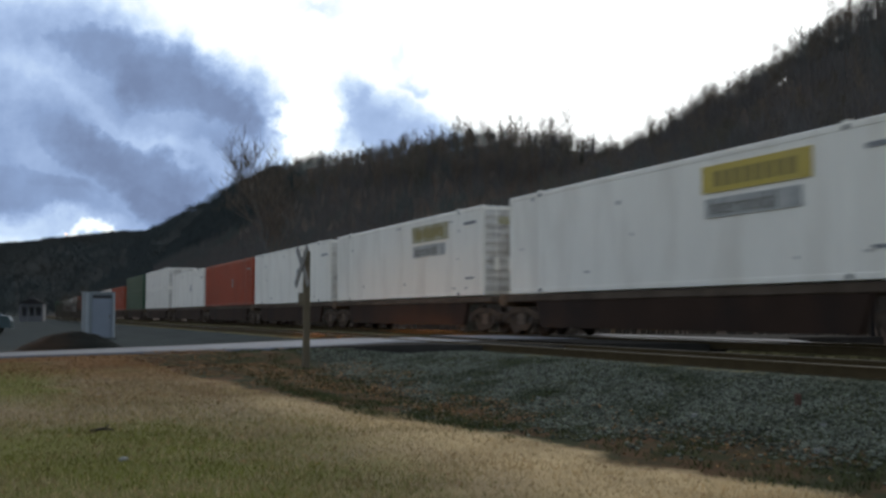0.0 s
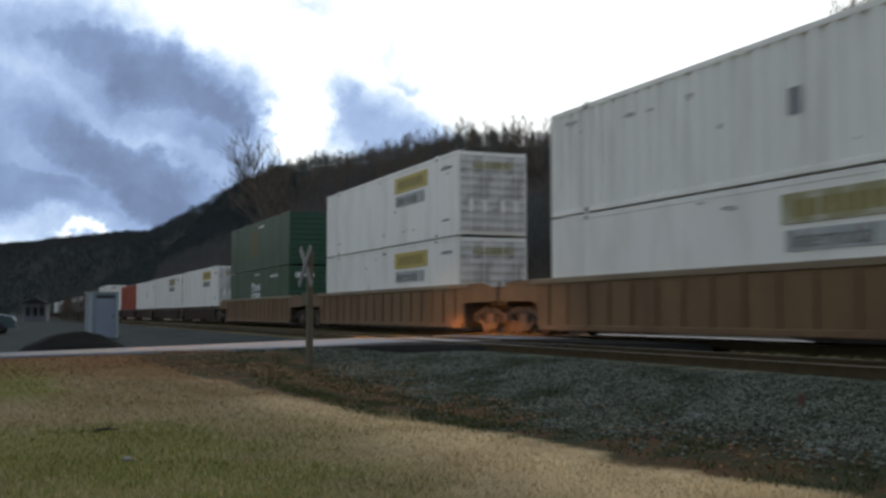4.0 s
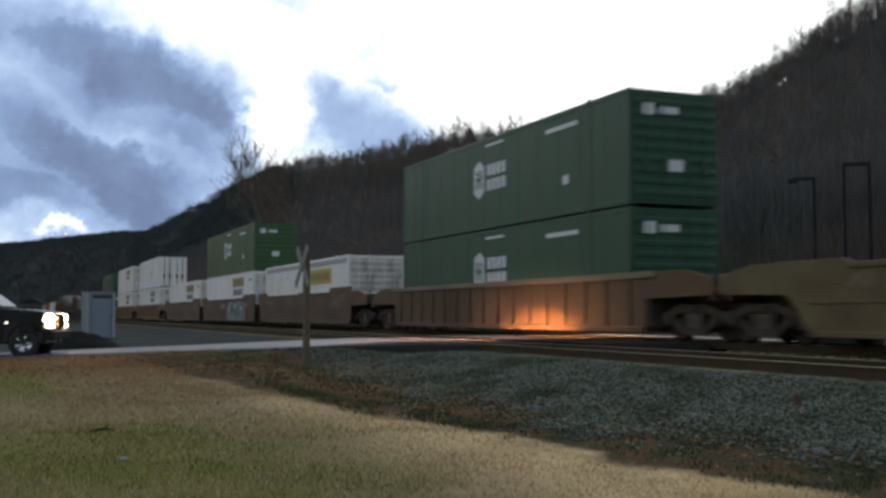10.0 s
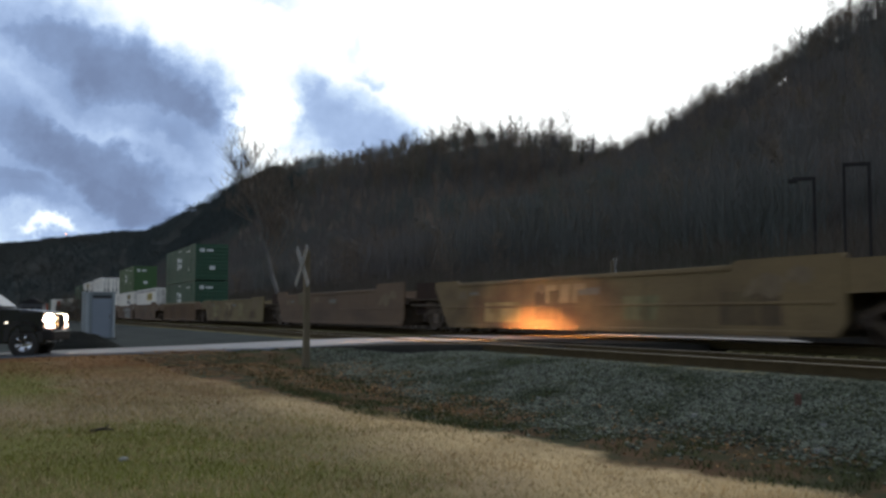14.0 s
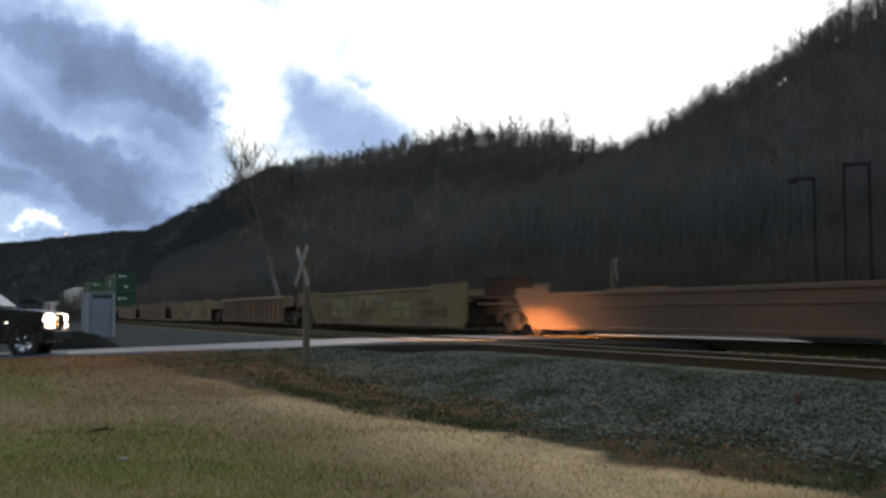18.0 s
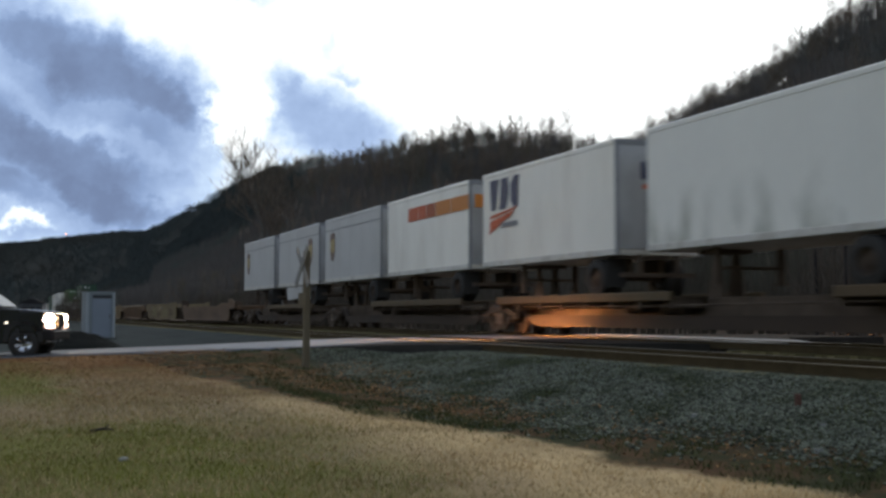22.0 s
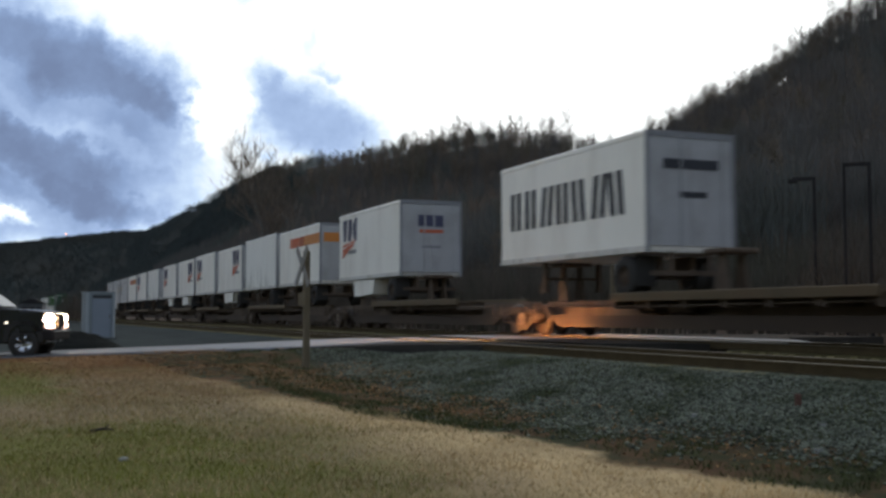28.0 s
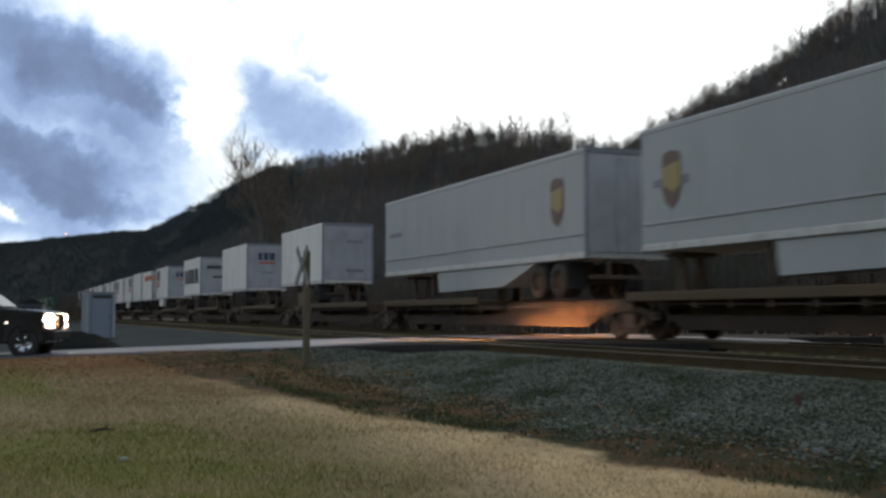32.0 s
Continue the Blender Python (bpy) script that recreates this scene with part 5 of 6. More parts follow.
trailer(-480.5, "long grey road trailer with brown shield badge", "shield_front", 16.1, M["longgrey"], skirt=(4.8, 11.5, 2.2), scuff=True)

# ================= by the road =================


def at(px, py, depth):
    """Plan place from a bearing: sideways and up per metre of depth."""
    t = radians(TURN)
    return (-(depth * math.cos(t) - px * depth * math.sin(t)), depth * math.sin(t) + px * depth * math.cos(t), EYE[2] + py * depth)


def crossbuck(x, y, z, turn, height, label):
    c = thing("crossbuck_sign", label, "railway sign", pose(x, y, z, 0, 0, turn), group="crossbuck signs")
    part("post", Shape().chamfer_box(-0.065, 0.065, -0.065, 0.065, -0.3, height - 0.15, 0.012), M["wood"], c, "grey weathered timber post")
    for i, a in enumerate((48, -48)):
        s = Shape().chamfer_box(-0.57, 0.57, -0.012, 0.012, -0.08, 0.08, 0.008)
        part("blade", s, M["signw"], c, "weathered white blade", place=pose(0, -0.095 - 0.026 * i, height - 0.5, 0, a, 0))
    part("track_plate", Shape().chamfer_box(-0.22, 0.22, -0.115, -0.095, height - 1.36, height - 1.08, 0.01), M["wood"], c, "small weathered plate")
    return c


crossbuck(-23.325, 6.29, float(land(-23.325, 6.29)), 5, 2.74, "weathered wooden crossbuck post beside the road")
crossbuck(-34.7, 21.0, float(land(-34.7, 21.0)), 160, 3.3, "white crossbuck on the far side of the tracks")


def signal_hut():
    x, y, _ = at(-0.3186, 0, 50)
    z = float(land(x, y))
    c = thing("signal_hut", "small white metal signal hut with a door", "hut", pose(x, y, z, 0, 0, 4))
    part("shell", Shape().chamfer_box(-0.75, 0.75, -0.62, 0.62, 0.0, 2.08, 0.02), M["hut"], c)
    part("roof", Shape().prism([(-0.80, 2.08), (0.80, 2.08), (0.80, 2.13), (-0.80, 2.17)], -0.66, 0.66), M["hut"], c)
    d = part("door", Shape().chamfer_box(0.75, 0.775, -0.36, 0.50, 0.10, 1.80, 0.01), M["hutdoor"], c, "pale lilac-grey door")
    part("handle", Shape().box(0.775, 0.82, 0.38, 0.42, 0.95, 1.1), M["black"], d)
    part("vent", Shape().box(0.75, 0.77, -0.34, 0.48, 1.84, 1.98), M["seam"], c, "dark louvre over the door")
    for y0, y1 in ((-0.64, -0.50), (0.54, 0.64)):
        part("corner_post", Shape().chamfer_box(0.70, 0.80, y0, y1, 0.0, 2.08, 0.01), M["hutpost"], c, "whiter corner post")
    part("base", Shape().box(-0.85, 0.85, -0.75, 0.75, -0.25, 0.03), M["asphalt"], c)


M["hutdoor"] = mat("lilac_grey_door_paint", (0.22, 0.25, 0.285), 0.6, vary=0.1, scale=1.5)
M["hutpost"] = mat("white_corner_paint", (0.33, 0.36, 0.36), 0.6, vary=0.1, scale=1.5)
signal_hut()


def heap():
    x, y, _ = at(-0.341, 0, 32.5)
    n, m = 40, 14
    v, f = [], []
    for j in range(m + 1):
        for i in range(n):
            a, r = 2 * math.pi * i / n, j / m
            k = 1 + 0.12 * noise.noise((math.cos(a) * 1.5, math.sin(a) * 1.5, 3))
            px, py = 1.5 * r * k * math.cos(a), 1.7 * r * k * math.sin(a)
            h = 0.52 * (1 - r * r) ** 1.2 * (1 + 0.15 * noise.noise((px * 2, py * 2, 0))) + 0.05 * noise.noise((px * 6, py * 6, 1)) - 0.1 * r
            v.append((px, py, h))
    for j in range(m):
        for i in range(n):
            f.append((j * n + i, (j + 1) * n + i, (j + 1) * n + (i + 1) % n, j * n + (i + 1) % n))
    thing("dirt_mound", "low dark pile of earth by the road", "pile", pose(x, y, float(land(x, y))), data=raw_mesh("dirt_mound", v, f, M["mound"], True))


heap()


M["houses"] = mat("dim_white_clapboard", (0.17, 0.175, 0.18), 0.8, vary=0.2)


def far_house(px, depth, w, h, label):
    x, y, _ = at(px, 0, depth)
    c = thing("house", label, "house", pose(x, y, float(land(x, y)), 0, 0, -6))
    wall = part("wall", Shape().box(-3.5, 3.5, -w / 2, w / 2, -0.5, h), M["houses"], c, "white clapboard walls")
    part("roof", Shape().add([(-3.9, -w / 2 - 0.4, h), (3.9, -w / 2 - 0.4, h), (3.9, w / 2 + 0.4, h), (-3.9, w / 2 + 0.4, h), (-3.9, 0, h + 0.9), (3.9, 0, h + 0.9)],
                             [(0, 1, 5, 4), (3, 4, 5, 2), (0, 4, 3), (1, 2, 5), (0, 3, 2, 1)]), M["pole"], c, "dark shingle roof")
    for k in (-0.3, 0.05, 0.3):
        win = part("window", Shape().box(3.5, 3.56, w * k - 0.45, w * k + 0.45, 0.9, 2.2), M["seam"], c)
        part("frame", Shape().box(3.5, 3.59, w * k - 0.55, w * k - 0.46, 0.8, 2.3).box(3.5, 3.59, w * k + 0.46, w * k + 0.55, 0.8, 2.3), M["signw"], win)
    part("porch_roof", Shape().box(3.6, 5.6, -w / 2, w / 2, 2.5, 2.66), M["houses"], c)
    for k in (-0.48, -0.16, 0.16, 0.48):
        part("porch_post", Shape().box(5.35, 5.5, w * k - 0.08, w * k + 0.08, -0.4, 2.5), M["houses"], c)


far_house(-0.378, 180, 3.4, 2.9, "small white house with a porch down the valley")


def parked_van():
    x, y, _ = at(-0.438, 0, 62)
    c = thing("parked_van", "pale blue-green van parked by the yard", "van", pose(x, y, float(land(x, y)), 0, 0, 84))
    paint = mat("pale_teal_van_paint", (0.0492, 0.0779, 0.082), 0.35, vary=0.1, bump=0)
    b = part("body", Shape().prism([(-2.4, 0.35), (-2.4, 1.75), (-2.2, 1.9), (0.7, 1.9), (1.35, 1.15), (2.2, 1.0), (2.35, 0.75), (2.35, 0.35)], -0.9, 0.9), paint, c)
    part("window", Shape().prism([(-2.1, 1.2), (0.85, 1.2), (0.5, 1.72), (-2.1, 1.72)], -0.915, -0.9), M["seam"], b)
    wm = Shape().lathe([(0.0, -0.1), (0.33, -0.11), (0.35, -0.06), (0.35, 0.08), (0.0, 0.1)], (0, 0, 0), n=16).mesh("wheel", M["tyre"], True)
    for wx in (-1.5, 1.5):
        for sy in (-0.82, 0.82):
            part("wheel", wm, None, c, place=pose(wx, sy, 0.35))


parked_van()


def hill_lamp():
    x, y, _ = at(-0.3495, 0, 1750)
    g = float(land(x, y))
    c = thing("street_lamp", "small orange lamp high on the far hill", "street lamp", pose(x, y, g))
    part("pole", Shape().tube((0, 0, -1), (0, 0, 13.0), 0.25, 0.15), M["pole"], c)
    part("lantern", Shape().chamfer_box(-1.1, 1.1, -1.1, 1.1, 13.0, 14.6, 0.4), glow("orange_street_light", (1.0, 0.42, 0.2), 3.0), c, "glowing orange lantern")


hill_lamp()


def portal(px, top_py, depth, w, two, label):
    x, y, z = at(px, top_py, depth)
    g = float(land(x, y))
    H = z - g
    c = thing("steel_portal", label, "steel post", pose(x, y, g, 0, 0, 50), group="dark posts beyond the track")
    part("post", Shape().chamfer_box(-0.055, 0.055, -0.055, 0.055, -0.3, H, 0.012), M["pole"], c)
    part("arm", Shape().chamfer_box(-w, -0.055, -0.05, 0.05, H - 0.13, H, 0.012), M["pole"], c)
    if two:
        part("post", Shape().chamfer_box(-w - 0.10, -w, -0.05, 0.05, -0.3, H, 0.012), M["pole"], c)
    else:
        part("head", Shape().chamfer_box(-w - 0.12, -w + 0.2, -0.10, 0.10, H - 0.20, H - 0.06, 0.02), M["pole"], c)


portal(0.345, 0.128, 38, 0.75, False, "dark steel post with a short arm at the wood's edge")
portal(0.3965, 0.142, 36, 0.75, True, "dark steel portal at the wood's edge")

# ================= trees =================


def limb_list(rr, height, spread=0.9, start=0.3, kids=(9, 5), lean=0.06, bends=4, rise=0.0):
    """Tapered limbs of a bare tree as (p, q, r0, r1), and its twigs as (p, q)."""
    limbs, twigs = [], []

    def grow(p, d, length, r, level):
        n = bends if level == 0 else 2
        pts, rad = [Vector(p)], [r]
        dd = Vector(d)
        for i in range(n):
            push = Vector((rr.uniform(-1, 1), rr.uniform(-1, 1), rr.uniform(0.1, 0.7))) * (lean if level == 0 else 0.28)
            dd = (dd + push).normalized()
            pts.append(pts[-1] + dd * (length / n))
            rad.append(r * (1 - 0.8 * (i + 1) / n) + 0.006)
        for i in range(n):
            limbs.append((pts[i], pts[i + 1], rad[i], rad[i + 1]))
        last = level >= len(kids)
        k = rr.randint(7, 9) if last else kids[level]
        for j in range(k):
            f = (start + (1 - start) * (j + rr.random()) / k) if level == 0 else 0.2 + 0.8 * (j + rr.random()) / k
            i = min(n - 1, int(f * n))
            q = pts[i].lerp(pts[i + 1], f * n - i)
            a = rr.uniform(0, 2 * math.pi)
            out = Vector((math.cos(a), math.sin(a), rise + (rr.uniform(0.25, 0.9) if level == 0 else rr.uniform(-0.15, 0.75))))
            nd_ = (out * spread + dd * 0.5).normalized()
            if last:
                twigs.append((q, q + nd_ * height * rr.uniform(0.05, 0.12)))
            else:
                grow(q, nd_, (height * rr.uniform(0.30, 0.44) * (1.2 - 0.7 * f)) if level == 0 else length * rr.uniform(0.4, 0.62), max(0.014, rad[i] * 0.5), level + 1)
    grow((0, 0, -0.4), (0, 0, 1), height, height * 0.011, 0)
    return limbs, twigs


def limbs_arrays(limbs, sides=3, fat=1.0):
    v, f = [], []
    for p, q, r0, r1 in limbs:
        d = (q - p).normalized()
        a = d.orthogonal().normalized()
        b = d.cross(a)
        n = len(v)
        for c, r in ((p, r0), (q, r1)):
            for k in range(sides):
                w = 2 * math.pi * k / sides
                v.append(c + (a * math.cos(w) + b * math.sin(w)) * r * fat)
        for k in range(sides):
            j = (k + 1) % sides
            f += [(n + k, n + j, n + sides + j), (n + k, n + sides + j, n + sides + k)]
    return np.array([tuple(p) for p in v], np.float32), np.array(f, np.int32)


def twig_arrays(rr, twigs, width):
    v = []
    for p, q in twigs:
        w = (q - p).cross(Vector((rr.uniform(-1, 1), rr.uniform(-1, 1), rr.uniform(-1, 1)))).normalized() * width
        v += [p - w, p + w, q]
    return np.array([tuple(p) for p in v], np.float32), np.arange(len(v), dtype=np.int32).reshape(-1, 3)


def joined(a, b):
    return np.concatenate([a[0], b[0]]), np.concatenate([a[1], b[1] + len(a[0])])


def brush_tree(rr, height):
    """A far tree: a slim trunk and a crown of long thin sprays."""
    trunk = limbs_arrays([(Vector((0, 0, -0.5)), Vector((rr.uniform(-0.3, 0.3), rr.uniform(-0.3, 0.3), height * 0.92)), 0.19, 0.05)], 3)
    sprays = []
    for i in range(72):
        a, f = rr.uniform(0, 6.283), rr.uniform(0.2, 0.95)
        p = Vector((0, 0, height * f * 0.8)) + Vector((math.cos(a), math.sin(a), 0.2)) * height * 0.12 * rr.random()
        d = Vector((math.cos(a), math.sin(a), rr.uniform(1.3, 4.5))).normalized()
        sprays.append((p, p + d * height * rr.uniform(0.14, 0.30) * (1.25 - 0.6 * f)))
    return joined(trunk, twig_arrays(rr, sprays, 0.055))


def conifer_arrays(rr, height):
    v, f = [], []
    n = int(height * 14)
    for i in range(n):
        t = (i / n) ** 0.9
        z = height * (0.12 + 0.88 * t)
        r = (1 - t) * height * 0.2 + 0.15
        a = rr.uniform(0, 6.283)
        L, w = r * rr.uniform(0.7, 1.15), 0.28 * (1 - t) + 0.12
        c, s = math.cos(a), math.sin(a)
        k = len(v)
        v += [(0, 0, z), (c * L * 0.6 - s * w, s * L * 0.6 + c * w, z - 0.1 * L), (c * L, s * L, z - 0.35 * L), (c * L * 0.6 + s * w, s * L * 0.6 - c * w, z - 0.1 * L)]
        f += [(k, k + 1, k + 2), (k, k + 2, k + 3)]
    return np.array(v, np.float32), np.array(f, np.int32)


def spread_trees(name, label, templates, places, material, category="woods"):
    vs, fs, n = [], [], 0
    for x, y, z, s, a, k in places:
        tv, tf = templates[k]
        c, q = math.cos(a), math.sin(a)
        w = tv * s
        vs.append(np.stack([w[:, 0] * c - w[:, 1] * q + x, w[:, 0] * q + w[:, 1] * c + y, w[:, 2] + z], -1))
        fs.append(tf + n)
        n += len(tv)
    thing(name, label, category, kind="stuff", data=raw_mesh(name, np.concatenate(vs), np.concatenate(fs), material))


def woods():
    rr = random.Random(11)
    fine = []
    for _ in range(6):
        limbs, twigs = limb_list(rr, rr.uniform(11, 14), start=0.18, kids=(10, 5))
        fine.append(joined(limbs_arrays(limbs, 3, 1.25), twig_arrays(rr, twigs, 0.035)))
    for _ in range(4):
        limbs, twigs = limb_list(rr, rr.uniform(12, 15), 0.5, 0.3, kids=(11, 5))
        fine.append(joined(limbs_arrays(limbs, 3, 1.25), twig_arrays(rr, twigs, 0.026)))
    coarse = [brush_tree(rr, rr.uniform(11, 14)) for _ in range(8)]
    squat = [(v * np.array([2.6, 2.6, 0.8]), f) for v, f in coarse]
    pines = [conifer_arrays(rr, rr.uniform(8, 12)) for _ in range(3)]
    near, far, ever, distant, shrubs = [], [], [], [], []

    def put(where, u, y, lo, hi, k):
        where.append((-u, y, float(land(-u, y)), rr.uniform(lo, hi), rr.uniform(0, 6.28), rr.randrange(k)))
    def place_on(u, y):
        return -u, y, float(land(-u, y))
    while len(near) < 420:
        u, y = rr.uniform(40, 340), rr.uniform(46, 225)
        if u > 0.9 * y:
            put(near, u, y, 0.55, 0.85, 6)
    while len(near) < 1150:
        u = 205 + 800 * rr.random() ** 1.3
        size = float(np.interp(u, [205, 320, 350, 400, 560, 640], [0.80, 0.80, 0.75, 1.15, 1.15, 0.9]))
        near.append((*place_on(u, rr.uniform(180, 222)), size * rr.uniform(0.65, 1.1), rr.uniform(0, 6.28), 6 + rr.randrange(4)))
    while len(far) < 7600:
        u, y = 60 + 1090 * rr.random() ** 1.3, rr.uniform(50, 228)
        if u > 0.9 * y:
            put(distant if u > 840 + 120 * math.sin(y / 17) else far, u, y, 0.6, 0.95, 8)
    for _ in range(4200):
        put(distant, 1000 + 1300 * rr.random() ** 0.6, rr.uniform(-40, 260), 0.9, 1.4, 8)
    while len(far) < 9700:
        u = 190 + 950 * rr.random() ** 1.2
        k = float(np.interp(u, [340, 390, 560, 620], [1.0, 1.75, 1.75, 1.0]))
        put(far, u, rr.uniform(190, 224), 0.32 * k, 0.58 * k, 8)
    for _ in range(45):
        put(ever, rr.gauss(352, 10), rr.uniform(205, 232), 0.6, 1.05, 3)
    for _ in range(60):
        put(ever, rr.uniform(285, 335), rr.uniform(200, 234), 0.5, 0.8, 3)
    while len(shrubs) < 2600:
        u, y = rr.uniform(12, 170), rr.triangular(25.0, 64, 27)
        if u > 0.85 * y:
            put(shrubs, u, y, 0.18, 0.42, 8)
    # thin thicket placed to half hide the far cars from the camera
    for _ in range(38):
        put(shrubs, rr.uniform(118, 190), rr.uniform(8.2, 9.4), 0.20, 0.36, 8)
    spread_trees("bare_shrubs", "bare brown brush along the foot of the hill", coarse, shrubs, M["brush"], "shrubs")
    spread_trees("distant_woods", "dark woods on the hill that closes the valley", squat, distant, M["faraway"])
    spread_trees("bare_woods", "dense leafless brown woods on the near hillside", fine, near, M["bark"])
    spread_trees("far_woods", "leafless grey-brown woods on the far hills", coarse, far, M["twig"])
    spread_trees("evergreens", "dark evergreens on the saddle of the ridge", pines, ever, M["pine"])


woods()


def lone_tree(px, depth, height, seed, label):
    x, y, _ = at(px, 0, depth)
    z = float(land(x, y))
    rr = random.Random(seed)
    limbs, twigs = limb_list(rr, height, 0.70, 0.36, kids=(20, 9), lean=0.11, bends=6, rise=0.45)
    t = thing("bare_tree", label, "tree", pose(x, y, z) @ Matrix.Rotation(radians(7), 4, Vector((0.925, -0.379, 0))))
    tv, tf = limbs_arrays(limbs[:6], 8, 1.5)
    part("trunk", raw_mesh("trunk", tv, tf, M["pale"], True), None, t)
    cv, cf = joined(limbs_arrays(limbs[6:], 4, 1.15), twig_arrays(rr, twigs, 0.022))
    part("crown", raw_mesh("crown", cv, cf, M["bark"]), None, t, "pale bare limbs and twigs")


lone_tree(-0.144, 108, 16.8, 4, "pale leafless sycamore standing before the woods")

# ================= grass, leaves and stones =================


def fuzz(x, y, size, seed=0.0):
    """Smooth random unevenness from -1 to 1 over a plan."""
    total = 0.0
    for octave, weight in ((1.0, 0.62), (0.4, 0.38)):
        grid = np.random.default_rng(int(seed * 10) + int(octave * 7)).uniform(-1, 1, (64, 64))
        a, b = np.asarray(x) / (size * 2.2 * octave) + 40, np.asarray(y) / (size * 2.2 * octave) + 40
        p, q = np.floor(a).astype(int), np.floor(b).astype(int)
        f, g = a - p, b - q
        f, g = f * f * (3 - 2 * f), g * g * (3 - 2 * g)
        at_ = lambda u, v: grid[u % 64, v % 64]
        total = total + weight * ((at_(p, q) * (1 - f) + at_(p + 1, q) * f) * (1 - g) + (at_(p, q + 1) * (1 - f) + at_(p + 1, q + 1) * f) * g)
    return 1.5 * total


def lawn_and_ballast():
    n = 150000
    u, y = 6.5 + 19 * rng.random(n) ** 1.35, -1.5 + 9.5 * rng.random(n)
    brown = 0.30 * u + 0.35 * y + 1.2 * fuzz(u, y, 1.5, 0.7)
    keep = (y + 0.22 * u < 8.55 + 0.35 * fuzz(u, y, 1.0)) & (y < 0.95 * u) & (rng.random(n) < np.clip((8.9 - brown) / 1.4, 0.16, 1))
    u, y = u[keep], y[keep]
    x = -u
    z = land(x, y)
    h = rng.uniform(0.02, 0.06, len(u)) * np.where(fuzz(u, y, 0.9, 0.4) > 0, 1.25, 0.8)
    a, lean = rng.uniform(0, 6.283, len(u)), rng.normal(0, 0.03, (len(u), 2))
    w = rng.uniform(0.003, 0.007, len(u))
    v = np.stack([np.stack([x - w * np.cos(a), y - w * np.sin(a), z - 0.01], -1), np.stack([x + w * np.cos(a), y + w * np.sin(a), z - 0.01], -1),
                  np.stack([x + lean[:, 0], y + lean[:, 1], z + h], -1)], 1)
    odds = np.clip((4.9 - y + 1.4 * fuzz(u, y, 1.1, 2.0)) / 3.2, 0, 1) * np.clip((np.abs(u - 16.9 - 0.25 * y) - 0.5) / 1.6, 0.3, 1)
    odds = odds * np.where(u > 17.6, np.clip((1.9 - y + 0.5 * fuzz(u, y, 0.7, 0.3)) / 0.9, 0.05, 1), 1) * np.clip(0.75 + 0.8 * fuzz(u, y, 0.45, 3.0), 0.25, 1.1)
    green = rng.random(len(u)) < odds * 0.74
    dull = rng.random(len(u)) < np.clip((5.4 - y + fuzz(u, y, 0.8, 1.1)) / 2.2, 0.08, 0.9)
    for name, label, mask, m in (("green_grass", "short green winter grass", green, M["grass"]), ("dull_grass", "short dull tan grass", ~green & dull, M["tan"]), ("dry_grass", "short straw-coloured dry grass", ~green & ~dull, M["straw"])):
        vv = v[mask].reshape(-1, 3)
        thing(name, label, "grass", kind="stuff", data=raw_mesh(name, vv, np.arange(len(vv)).reshape(-1, 3), m))
    # fallen leaves
    n = 34000
    u, y = 8 + 20 * rng.random(n) ** 0.7, -1 + 9 * rng.random(n)
    ditch = y + 0.22 * u + 0.5 * fuzz(u, y, 0.9, 1.3)
    keep = ((rng.random(n) < np.clip((0.30 * u + 0.35 * y + 1.2 * fuzz(u, y, 1.5, 0.7) - 7.2) / 1.4, 0.03, 1)) & (ditch < 10.8) | (u > 17.2) & (y > 1.0) & (y < 5.0) & (fuzz(u, y, 0.6, 5.0) > -0.05) & (rng.random(n) < 0.5) | (ditch > 9.2) & (ditch < 10.6) & (fuzz(u, y, 1.1, 3.1) > 0.12) | (ditch > 9.6) & (fuzz(u, y, 0.8, 4.1) > 0.3) & (rng.random(n) < 0.5) | (rng.random(n) < 0.05)) & (y < 8.8)
    u, y = u[keep], y[keep]
    z = land(-u, y) + np.where(y + 0.22 * u > 9.3, 0.04, 0.012)
    a, s = rng.uniform(0, 6.283, len(u)), rng.uniform(0.014, 0.036, len(u))
    t = rng.uniform(-0.004, 0.02, (len(u), 4))
    q = np.stack([np.stack([-u + s * np.cos(a + k * 1.57) * (1, 0.6)[k % 2], y + s * np.sin(a + k * 1.57) * (1, 0.6)[k % 2], z + t[:, k]], -1) for k in range(4)], 1)
    thing("fallen_leaves", "scattered brown fallen leaves on the lawn and bank", "leaves", kind="stuff", data=raw_mesh("fallen_leaves", q.reshape(-1, 3), np.arange(len(u) * 4).reshape(-1, 4), M["leaf"]))
    # weeds on the bank and in the ditch
    cu, cy = 6.5 + 20 * rng.random(1600) ** 1.2, 4.6 + 5.2 * rng.random(1600)
    ok = (cy + 0.22 * cu > 8.5 + 0.25 * fuzz(cu, cy, 0.9, 2.2)) & (rng.random(1600) < np.where(np.abs(cy + 0.22 * cu - 8.95) < 0.5, np.where(cu < 13, 0.35, 1.0), 0.5)) & ~((cu > 22) & (cy > 7))
    cu, cy = np.repeat(cu[ok], 40), np.repeat(cy[ok], 40)
    u, y = cu + rng.normal(0, 0.16, len(cu)), cy + rng.normal(0, 0.10, len(cu))
    z = land(-u, y)
    a, w, h = rng.uniform(0, 6.283, len(u)), rng.uniform(0.004, 0.012, len(u)), rng.uniform(0.03, 0.075, len(u))
    lean = rng.normal(0, 0.04, (len(u), 2))
    v = np.stack([np.stack([-u - w * np.cos(a), y - w * np.sin(a), z - 0.01], -1), np.stack([-u + w * np.cos(a), y + w * np.sin(a), z - 0.01], -1),
                  np.stack([-u + lean[:, 0], y + lean[:, 1], z + h], -1)], 1).reshape(-1, 3)
